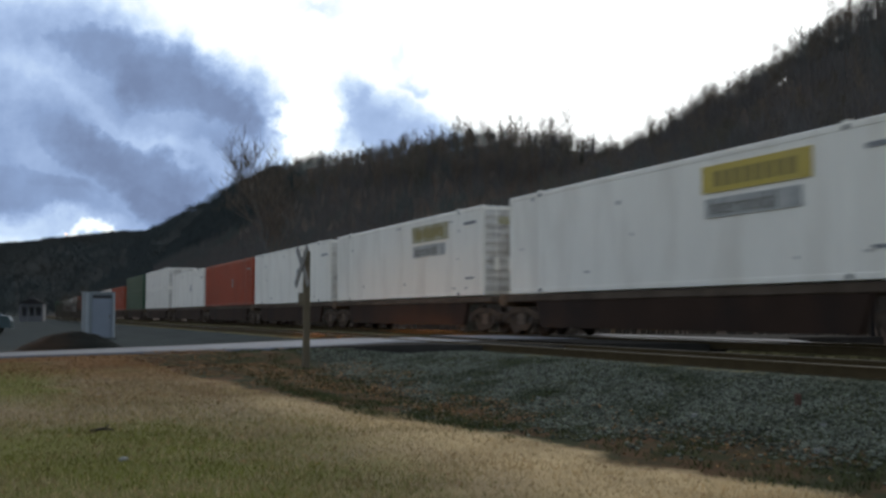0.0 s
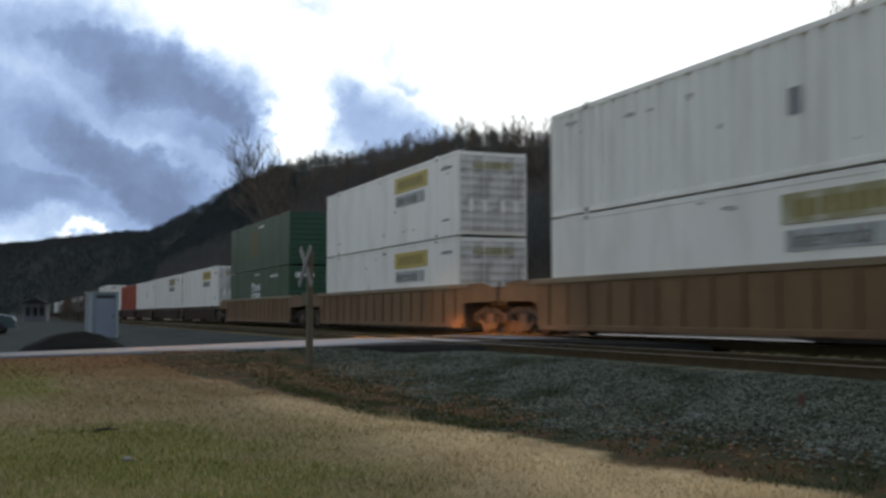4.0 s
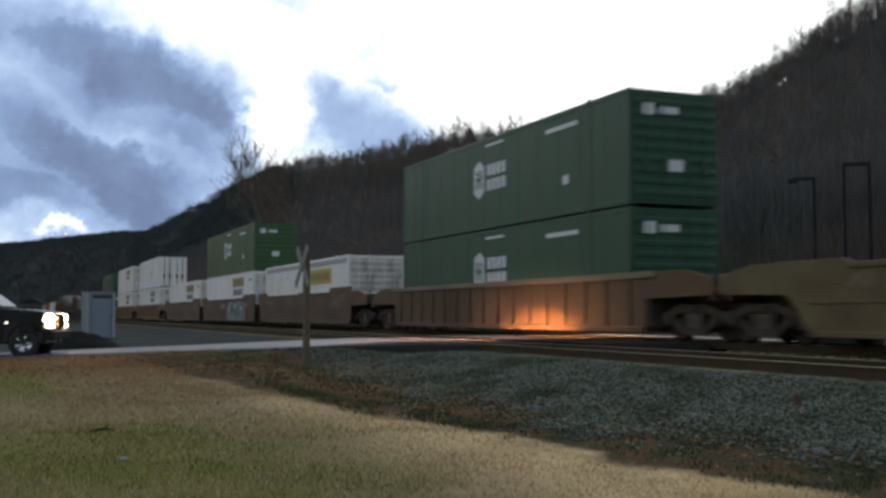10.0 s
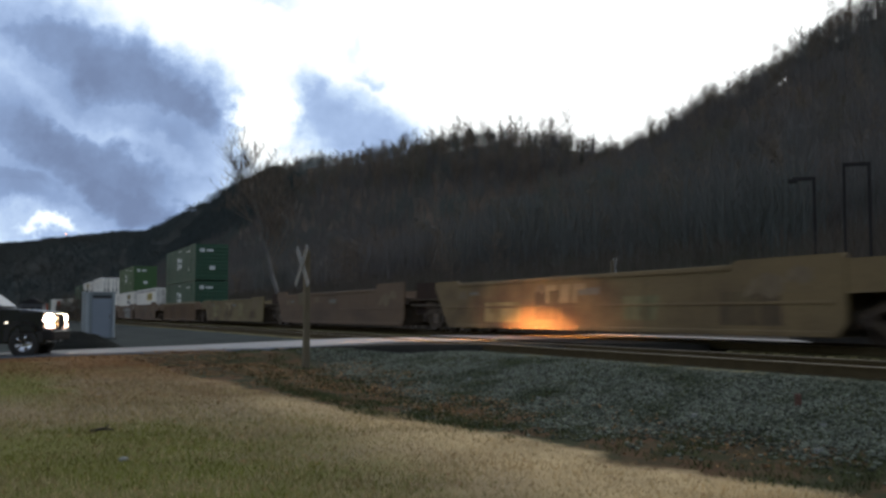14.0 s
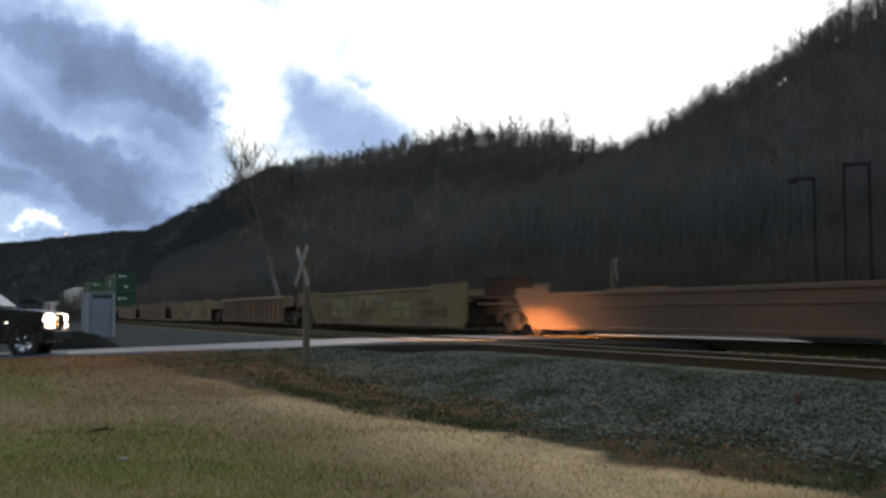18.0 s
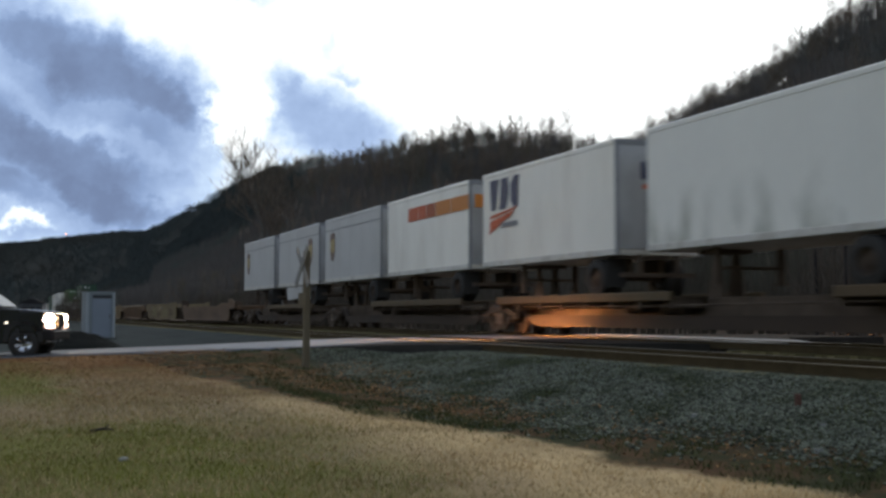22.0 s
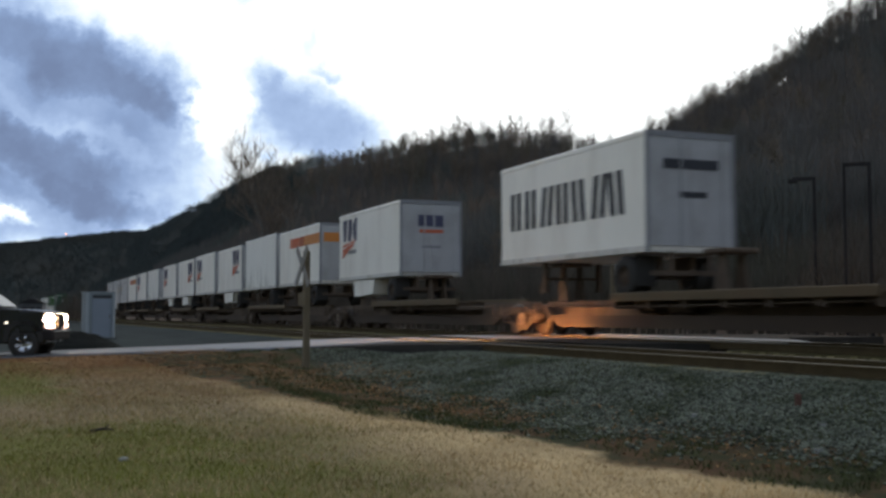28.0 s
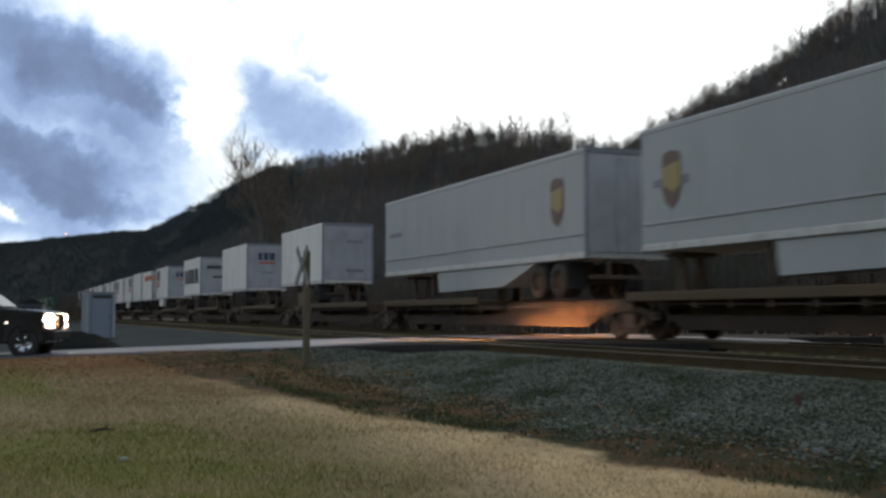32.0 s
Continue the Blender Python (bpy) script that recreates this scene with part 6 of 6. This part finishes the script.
    thing("bank_weeds", "patches of dark green weeds on the ballast bank", "weeds", kind="stuff", data=raw_mesh("bank_weeds", v, np.arange(len(v)).reshape(-1, 3), M["weed"]))
    # ballast stones
    n = 150000
    u, y = 5.5 + 21 * rng.random(n) ** 1.3, 4.6 + 8.2 * rng.random(n) ** 0.9
    edge = y + 0.22 * u + 0.6 * fuzz(u, y, 0.8, 1.0)
    panel = np.interp(y, [a for a, b in PANEL_NEAR], [b for a, b in PANEL_NEAR])
    keep = (edge > 9.0) & (y > 5.3 + 0.1 * np.clip(u - 12, 0, 14) + 0.8 * fuzz(u, y, 0.7)) & (y < 12.6) & (rng.random(n) < np.clip((edge - 9.3 - 0.11 * np.clip(u - 10, 0, 12)) / 1.3, 0.05, 1)) & (u < panel - 0.05) & ~((np.abs(y - 10.55) < 0.1) | (np.abs(y - 12.05) < 0.1))
    u, y = u[keep], y[keep]
    z = land(-u, y)
    s = rng.uniform(0.012, 0.027, len(u))
    cube = np.array([(-1, -1, -1), (1, -1, -1), (1, 1, -1), (-1, 1, -1), (-1, -1, 1), (1, -1, 1), (1, 1, 1), (-1, 1, 1)], float)
    fc = np.array([(3, 2, 1, 0), (4, 5, 6, 7), (0, 1, 5, 4), (1, 2, 6, 5), (2, 3, 7, 6), (3, 0, 4, 7)])
    a = rng.uniform(0, 6.283, len(u))
    loc = cube[None] * rng.uniform(0.45, 1.1, (len(u), 8, 3)) * s[:, None, None] * np.array([1.1, 0.9, 0.75])
    c_, s_ = np.cos(a)[:, None], np.sin(a)[:, None]
    v = np.stack([loc[:, :, 0] * c_ - loc[:, :, 1] * s_ - u[:, None], loc[:, :, 0] * s_ + loc[:, :, 1] * c_ + y[:, None], loc[:, :, 2] + z[:, None] + 0.012], -1)
    f = (fc[None] + 8 * np.arange(len(u))[:, None, None]).reshape(-1, 4)
    thing("ballast_stones", "loose grey crushed ballast stones on the bank", "gravel", kind="stuff", data=raw_mesh("ballast_stones", v.reshape(-1, 3), f, M["stone"]))


lawn_and_ballast()



def small_things():
    def ground_at(u, y):
        return pose(-u, y, float(land(-u, y)))
    c = thing("fallen_stick", "short dark fallen stick lying on the lawn", "stick", ground_at(14.6, 1.25))
    part("branch", Shape().tube((-0.02, -0.14, 0.02), (0.01, 0.02, 0.05), 0.022, 0.02, 7).tube((0.01, 0.02, 0.05), (-0.02, 0.15, 0.03), 0.02, 0.012, 7), M["twigdark"], c)
    part("side_twig", Shape().tube((0.01, 0.03, 0.05), (0.03, 0.09, 0.10), 0.010, 0.006, 5), M["twigdark"], c)
    n = [(0.035, 0.03), (0.06, 0.012), (0.062, 0.0), (0.05, -0.01), (0.0, -0.012)]
    thing("pale_stone", "small pale stone lying in the grass", "stone", ground_at(12.1, 1.27), data=Shape().lathe([(0.0, 0.038)] + n, (0, 0, 0.01), axis="z", n=7).mesh("pale_stone", M["palestone"]))
    c = thing("marker_stake", "short rust-red stake standing in the ballast", "stake", ground_at(10.55, 8.96))
    part("stake", Shape().chamfer_box(-0.025, 0.025, -0.04, 0.04, -0.05, 0.13, 0.01), M["stake"], c)
    part("cap", Shape().chamfer_box(-0.03, 0.03, -0.045, 0.045, 0.13, 0.15, 0.008), M["stake"], c)
    rr = random.Random(21)
    for u, y in ((15.3, 7.9), (13.1, 8.7), (9.6, 8.5), (9.0, 7.9), (11.6, 8.2), (18.5, 8.1)):
        z = float(land(-u, y))
        v = [(rr.uniform(0.5, 1) * a * 0.042, rr.uniform(0.5, 1) * b * 0.04, rr.uniform(0.5, 1) * k * 0.032 + 0.022) for a in (-1, 1) for b in (-1, 1) for k in (-1, 1)]
        thing("large_stone", "pale angular stone among the ballast", "stone", pose(-u, y, z, 0, 0, rr.uniform(0, 90)), group="larger stones on the bank", data=Shape().add(v, [(0, 1, 3, 2), (4, 6, 7, 5), (0, 4, 5, 1), (2, 3, 7, 6), (0, 2, 6, 4), (1, 5, 7, 3)]).mesh("large_stone", M["palestone"]))


M["twigdark"] = mat("dark_wet_bark", (0.03, 0.022, 0.015), 0.9, vary=0.3)
M["stake"] = mat("rust_red_paint", (0.115, 0.058, 0.042), 0.8, vary=0.3, scale=8)
M["palestone"] = mat("pale_limestone", (0.21, 0.22, 0.20), 0.85, vary=0.25, scale=9, bump=0.4)
small_things()

# ================= the waiting vehicle =================


BEAM_TURN = 8.8


def suv():
    body = mat("dark_blue_black_car_paint", (0.00984, 0.0123, 0.018), 0.25, vary=0.1, scale=1, bump=0, spec=0.6)
    glass = bpy.data.materials.new("car_window_glass")
    glass.use_nodes = True
    gb = glass.node_tree.nodes["Principled BSDF"]
    gb.inputs["Base Color"].default_value, gb.inputs["Roughness"].default_value = (0.02, 0.03, 0.045, 1), 0.12
    gb.inputs["Specular IOR Level"].default_value = 0.12
    chrome = mat("chrome_trim", (0.5, 0.5, 0.5), 0.2, 1.0, vary=0.05, bump=0)
    c = thing("sport_utility_vehicle", "dark sport utility vehicle waiting with its headlights on", "car")
    # the front points along +x; the bumper is at x = 0
    prof = [(-4.5, 0.45), (-4.55, 0.75), (-4.5, 1.12), (-4.35, 1.20), (-1.35, 1.21), (-0.55, 1.18), (-0.12, 1.13), (-0.03, 0.95), (0.0, 0.55), (-0.08, 0.38), (-0.4, 0.34), (-4.2, 0.34)]
    notch = prof[:6] + [(-0.12, 1.13), (-0.09, 1.09), (-0.62, 1.09), (-0.62, 0.72), (0.0, 0.72)] + prof[8:]
    b = part("body", Shape().prism(prof, -0.36, 0.36).prism(notch, -0.9, -0.36).prism(notch, 0.36, 0.9), body, c)
    bv = b.modifiers.new("bevel", "BEVEL")
    bv.width, bv.segments = 0.06, 3
    cabin = [(-4.4, 1.06), (-4.15, 1.68), (-3.9, 1.76), (-2.3, 1.78), (-2.0, 1.72), (-1.2, 1.1)]
    k = part("cabin", Shape().prism(cabin, -0.78, 0.78), body, c, place=pose(0, 0, 0.12))
    bv = k.modifiers.new("bevel", "BEVEL")
    bv.width, bv.segments = 0.07, 3
    for sy in (-1, 1):
        y0, y1 = sorted((sy * 0.772, sy * 0.79))
        part("side_window", Shape().prism([(-2.35, 1.15), (-1.45, 1.15), (-2.05, 1.64), (-2.35, 1.68)], y0, y1), glass, k)
        part("side_window", Shape().prism([(-3.35, 1.15), (-2.45, 1.15), (-2.45, 1.68), (-3.35, 1.68)], y0, y1), glass, k)
        part("side_window", Shape().prism([(-4.2, 1.15), (-3.45, 1.15), (-3.45, 1.68), (-4.0, 1.64)], y0, y1), glass, k)
        y0, y1 = sorted((sy * 0.9, sy * 1.08))
        part("mirror", Shape().chamfer_box(-1.75, -1.6, y0, y1, 1.24, 1.40, 0.03), body, c)
        y0, y1 = sorted((sy * 0.885, sy * 0.93))
        part("fender_flare", Shape().prism([(-1.35, 0.4), (-1.3, 0.72), (-1.1, 0.9), (-0.68, 0.9), (-0.46, 0.72), (-0.4, 0.4), (-0.5, 0.4), (-0.58, 0.66), (-0.72, 0.8), (-1.05, 0.8), (-1.2, 0.66), (-1.26, 0.4)], y0, y1), M["tyre"], c, place=pose(0.26, 0, 0))
        part("side_marker", Shape().box(-1.05, -0.99, min(sy * 0.9, sy * 0.945), max(sy * 0.9, sy * 0.945), 0.84, 0.885), glow("marker_lamp", (1.0, 0.85, 0.7), 2.0), c)
    part("windscreen", Shape().add([(-1.22, -0.7, 1.12), (-1.22, 0.7, 1.12), (-1.96, 0.66, 1.68), (-1.96, -0.66, 1.68), (-1.25, -0.7, 1.10), (-1.25, 0.7, 1.10), (-1.99, 0.66, 1.66), (-1.99, -0.66, 1.66)],
                                   [(0, 1, 2, 3), (7, 6, 5, 4), (0, 4, 5, 1), (1, 5, 6, 2), (2, 6, 7, 3), (3, 7, 4, 0)]), glass, k, place=pose(0.03, 0, 0.03))
    part("grille", Shape().prism([(-0.06, 0.72), (0.06, 0.72), (0.10, 0.80), (0.08, 1.05), (-0.06, 1.08)], -0.36, 0.36), M["pole"], c, "dark grille")
    bp = part("bumper", Shape().chamfer_box(-0.3, 0.10, -0.92, 0.92, 0.42, 0.70, 0.05), M["pole"], c, "dark bumper")
    part("bumper_strip", Shape().chamfer_box(0.095, 0.115, -0.85, 0.85, 0.63, 0.66, 0.008), chrome, bp, "thin chrome strip")
    lens = glow("headlamp_lens", (1.0, 0.80, 0.56), 75.0)
    beam = glow("headlamp_filament", (1.0, 0.42, 0.14), 2700000.0)
    dim = glow("low_beam_filament", (1.0, 0.6, 0.34), 200000.0)
    soot = mat("black_lamp_hood", (0.00082, 0.00082, 0.00082), 1.0, vary=0, bump=0, spec=0.0)
    for sy in (-1, 1):
        y0, y1 = sorted((sy * 0.58, sy * 0.862))
        h = part("headlight", Shape().chamfer_box(-0.16, 0.05, y0, y1, 0.84, 1.07, 0.07), lens, c, "bright headlight")
        part("turn_lamp", Shape().chamfer_box(-0.12, 0.06, y0, y1, 0.735, 0.825, 0.03), glow("turn_lamp_lens", (1.0, 0.62, 0.5), 9.0), h, "bright lower lamp")
        y0, y1 = sorted((sy * 0.866, sy * 0.93))
        part("lamp_surround", Shape().chamfer_box(-0.72, -0.15, y0, y1, 0.62, 1.14, 0.02), body, h)
        # hooded beam in the lamp bay beside the grille, shining ahead along +x and a little down
        y = sy * 0.45
        hood = Shape().lathe([(0.08, -0.56), (0.08, 0.0)], (0, 0, 0), axis="z", n=24)
        hood.v = [(px * 0.29, py, pz) for px, py, pz in hood.v]
        lamp = part("lamp_hood", hood, soot, c, "black lamp hood", place=pose(0.0, y, 0.84, 0, 91.15, BEAM_TURN))
        disc = Shape()
        disc.add([(0.012 * math.cos(a), 0.026 * math.sin(a), -0.54) for a in np.linspace(0, 2 * math.pi, 13)[:-1]], [tuple(range(12))])
        part("filament", disc, beam, lamp, "glowing filament")
        wide = Shape().lathe([(0.10, -0.32), (0.10, 0.0)], (0, 0, 0), axis="z", n=24)
        wide.v = [(px * 0.3, py, pz) for px, py, pz in wide.v]
        lamp = part("lamp_hood", wide, soot, c, "black lamp hood", place=pose(0.0, y, 0.97, 0, 90.85, BEAM_TURN))
        disc = Shape()
        disc.add([(0.012 * math.cos(a), 0.026 * math.sin(a), -0.30) for a in np.linspace(0, 2 * math.pi, 13)[:-1]], [tuple(range(12))])
        part("filament", disc, dim, lamp, "glowing filament")
    tm = Shape().lathe([(0.22, -0.1), (0.33, -0.11), (0.365, -0.07), (0.365, 0.07), (0.33, 0.11), (0.22, 0.1), (0.22, -0.1)], (0, 0, 0), n=24).mesh("tyre", M["tyre"], True)
    rim = Shape().lathe([(0.0, -0.05), (0.06, -0.06), (0.2, -0.04), (0.225, -0.09)], (0, 0, 0), n=20)
    for i in range(5):
        a = 2 * math.pi * i / 5
        rim.tube((0.05 * math.cos(a), -0.075, 0.05 * math.sin(a)), (0.2 * math.cos(a), -0.08, 0.2 * math.sin(a)), 0.03, 0.035, 6)
    rim = rim.mesh("rim", chrome, True)
    wheels = []
    for x in (-0.62, -3.40):
        for sy in (-1, 1):
            w = part("wheel", Shape().tube((0, -0.05, 0), (0, 0.05, 0), 0.1), M["black"], c, place=pose(x, sy * 0.80, 0.365, 0, 0, 0 if sy < 0 else 180))
            part("tyre", tm, None, w)
            part("rim", rim, None, w, "five-spoke pale alloy rim")
            wheels.append((w, x, sy))
    return c, wheels


SUV, SUV_WHEELS = suv()

# ================= sky =================


CLOUD_AT = 4300.0


def cloud_backdrop():
    """A far sheet of evening cloud that drifts; its plane faces the camera."""
    d0 = CLOUD_AT
    m = bpy.data.materials.new("evening_clouds")
    m.use_nodes = True
    nt = m.node_tree
    nd, lk = nt.nodes, nt.links
    nd.remove(nd["Principled BSDF"])
    em = nd.new("ShaderNodeEmission")
    lk.new(em.outputs[0], nd["Material Output"].inputs["Surface"])
    tc = nd.new("ShaderNodeTexCoord")

    def noise_(sc, det, rough=0.55):
        n = nd.new("ShaderNodeTexNoise")
        n.inputs["Scale"].default_value, n.inputs["Detail"].default_value, n.inputs["Roughness"].default_value = sc, det, rough
        lk.new(tc.outputs["Object"], n.inputs["Vector"])
        return n

    def vec(op, a, b):
        n = nd.new("ShaderNodeVectorMath")
        n.operation = op
        for i, q in enumerate((a, b)):
            if isinstance(q, tuple):
                n.inputs[i].default_value = q
            elif q is not None:
                lk.new(q, n.inputs[i])
        return n

    def val(op, a, b):
        n = nd.new("ShaderNodeMath")
        n.operation = op
        for i, q in enumerate((a, b)):
            if isinstance(q, (int, float)):
                n.inputs[i].default_value = q
            else:
                lk.new(q, n.inputs[i])
        return n.outputs[0]
    warp, ruffle = noise_(0.0026, 8.0, 0.58), noise_(0.012, 6.0, 0.62)
    off = vec("MULTIPLY", vec("SUBTRACT", warp.outputs["Color"], (0.5, 0.5, 0.5)).outputs[0], (420.0, 330.0, 0.0))
    off = vec("ADD", off.outputs[0], vec("MULTIPLY", vec("SUBTRACT", ruffle.outputs["Color"], (0.5, 0.5, 0.5)).outputs[0], (130.0, 110.0, 0.0)).outputs[0])
    pos = vec("ADD", tc.outputs["Object"], off.outputs[0]).outputs[0]
    k = d0 / FOCAL

    def puff(px, py, rx, ry, tilt, soft, amount):
        """A soft cloud bank of some thickness, placed by camera-view position; tilt in degrees."""
        mp = nd.new("ShaderNodeMapping")
        mp.vector_type = "TEXTURE"
        mp.inputs["Location"].default_value = ((px - 784) * k, (441 - py) * k, 0)
        mp.inputs["Rotation"].default_value = (0, 0, radians(tilt))
        mp.inputs["Scale"].default_value = (rx * k, ry * k, 1)
        lk.new(pos, mp.inputs["Vector"])
        ln = vec("LENGTH", vec("MULTIPLY", mp.outputs[0], (1, 1, 0)).outputs[0], None)
        r = nd.new("ShaderNodeMapRange")
        r.interpolation_type = "SMOOTHSTEP"
        r.inputs["From Min"].default_value, r.inputs["From Max"].default_value = 1.0 + soft, 1.0 - soft
        r.inputs["To Max"].default_value = amount
        lk.new(ln.outputs["Value"], r.inputs["Value"])
        return r.outputs[0]

    def most(*banks):
        return functools.reduce(lambda a, b: val("MAXIMUM", a, b), [puff(*b) for b in banks])
    # the large bank, the streaked banks under it, and the smaller one behind the ridge
    thick = most((300, 138, 200, 82, -24, 0.62, 0.92), (180, 86, 110, 64, -12, 0.6, 0.86), (395, 192, 104, 58, -28, 0.62, 0.90),
                 (215, 285, 250, 66, -24, 0.75, 0.93), (40, 205, 130, 42, -22, 0.8, 0.72), (300, 356, 165, 52, -22, 0.65, 0.98),
                 (110, 322, 160, 34, -16, 0.8, 0.84), (-15, 70, 36, 36, 0, 0.8, 0.7), (-120, 250, 150, 80, -20, 0.7, 0.8),
                 (690, 245, 150, 70, -20, 0.62, 0.64), (624, 198, 40, 66, 4, 0.7, 0.60), (728, 151, 36, 16, -4, 0.9, 0.44),
                 (700, 112, 20, 22, 0, 0.9, 0.24), (585, 8, 55, 13, 0, 0.9, 0.26), (150, 225, 390, 225, -22, 0.36, 0.69), (50, 335, 230, 66, -12, 0.7, 0.80))
    gaps = most((80, 382, 150, 16, -10, 0.9, 0.18), (165, 410, 40, 10, -4, 0.9, 0.6), (130, 172, 200, 15, -27, 0.95, 0.12), (300, 262, 170, 13, -22, 0.95, 0.14), (540, 225, 40, 52, 0, 0.7, 0.55), (30, 110, 70, 40, -30, 0.8, 0.16))
    thick = val("SUBTRACT", thick, gaps)
    lumps, curls = noise_(0.0034, 9.0, 0.60), noise_(0.0012, 4.0, 0.5)
    uneven = val("ADD", val("MULTIPLY", val("SUBTRACT", lumps.outputs["Fac"], 0.5), 0.56), val("MULTIPLY", val("SUBTRACT", curls.outputs["Fac"], 0.5), 0.35))
    cover = nd.new("ShaderNodeMapRange")
    cover.inputs["From Min"].default_value, cover.inputs["From Max"].default_value = 0.02, 0.35
    lk.new(thick, cover.inputs["Value"])
    thick = val("ADD", thick, val("MULTIPLY", uneven, cover.outputs[0]))
    shade = nd.new("ShaderNodeValToRGB")
    steps = ((0.0, (1.22, 1.25, 1.25)), (0.20, (0.96, 1.04, 1.10)), (0.38, (0.64, 0.80, 1.02)), (0.55, (0.42, 0.56, 0.83)), (0.74, (0.275, 0.385, 0.62)), (1.0, (0.185, 0.25, 0.41)))
    while len(shade.color_ramp.elements) < len(steps):
        shade.color_ramp.elements.new(0.5)
    for stop, (place, colour) in zip(shade.color_ramp.elements, steps):
        stop.position, stop.color = place, (*colour, 1)
    lk.new(thick, shade.inputs["Fac"])
    col = shade.outputs["Color"]
    lk.new(col, em.inputs["Color"])
    em.inputs["Strength"].default_value = 1.0
    s = Shape()
    s.add([(-5200, -420, 0), (6500, -420, 0), (6500, 4600, 0), (-5200, 4600, 0)], [(0, 1, 2, 3)])
    ob = thing("cloud_backdrop", "bright evening sky with drifting blue-grey clouds", "sky", kind="structure", data=s.mesh("cloud_backdrop", m))
    mw = view(0)
    mw = mw @ Matrix.Translation((0, 0, -d0))
    return ob, mw


SKY, SKY_AT = cloud_backdrop()

# ================= what moves =================


def motions():
    times = [0, 4, 8, 12, 16, 20, 24, 28, 32]
    for ob, s0, y, z in MOVERS:
        walk(ob, [(t, pose(PASS - (s0 + SPEED * t + SLOWING * t * t / 2), y, z)) for t in times])
    # the vehicle rolls up to the crossing and waits
    stop = Vector((-29.0, 1.39, 0))
    # seconds, metres still to go, heading
    legs = [(0, 23.0, 94), (1, 18.6, 93), (2, 14.4, 91), (3, 10.9, 89), (4, 7.9, 86), (5, 5.2, 83), (5.5, 4.1, 81.5), (6, 3.1, 80), (6.5, 2.25, 78.5), (7, 1.50, 77), (7.3, 1.12, 76), (7.6, 0.78, 75.5),
            (8, 0.41, 75.2), (8.4, 0.16, 75), (8.8, 0.02, 75), (9.2, 0.0, 75), (12, 0.0, 75), (32, 0.0, 75)]
    rows, p, last = [], stop.copy(), None
    for t, back, head in reversed(legs):
        if last is not None:
            p = p - Vector((math.cos(radians(head)), math.sin(radians(head)), 0)) * (back - last)
        last = back
        dip = float(np.interp(t, [0, 3, 4.5, 6, 7], [1.5, 1.5, 0.9, 0.25, 0.0]))      # nose lower before the climb, to keep the early beam off the train
        rows.append((t, pose(p.x, p.y, float(road_top(p.x, p.y - 1.5)) - 0.04, 0, dip, head)))
    walk(SUV, rows[::-1])
    for w, x, sy in SUV_WHEELS:
        spin, steps = [], np.linspace(0, 9.2, 93)
        dist = np.interp(steps, [a[0] for a in legs], [a[1] for a in legs])
        for t, d in zip(steps, dist):
            q = Matrix.Rotation(-d / 0.365, 4, "Y") if sy < 0 else Matrix.Rotation(d / 0.365, 4, "Y")
            spin.append((float(t), pose(x, sy * 0.80, 0.365, 0, 0, 0 if sy < 0 else 180) @ q))
        spin.append((32.0, spin[-1][1]))
        walk(w, spin)
    # clouds drift to the left
    walk(SKY, [(t, SKY_AT @ Matrix.Translation((-5.55 * t * CLOUD_AT / FOCAL, 0.9 * t * CLOUD_AT / FOCAL, 0))) for t in (0, 8, 16, 24, 32)])


motions()
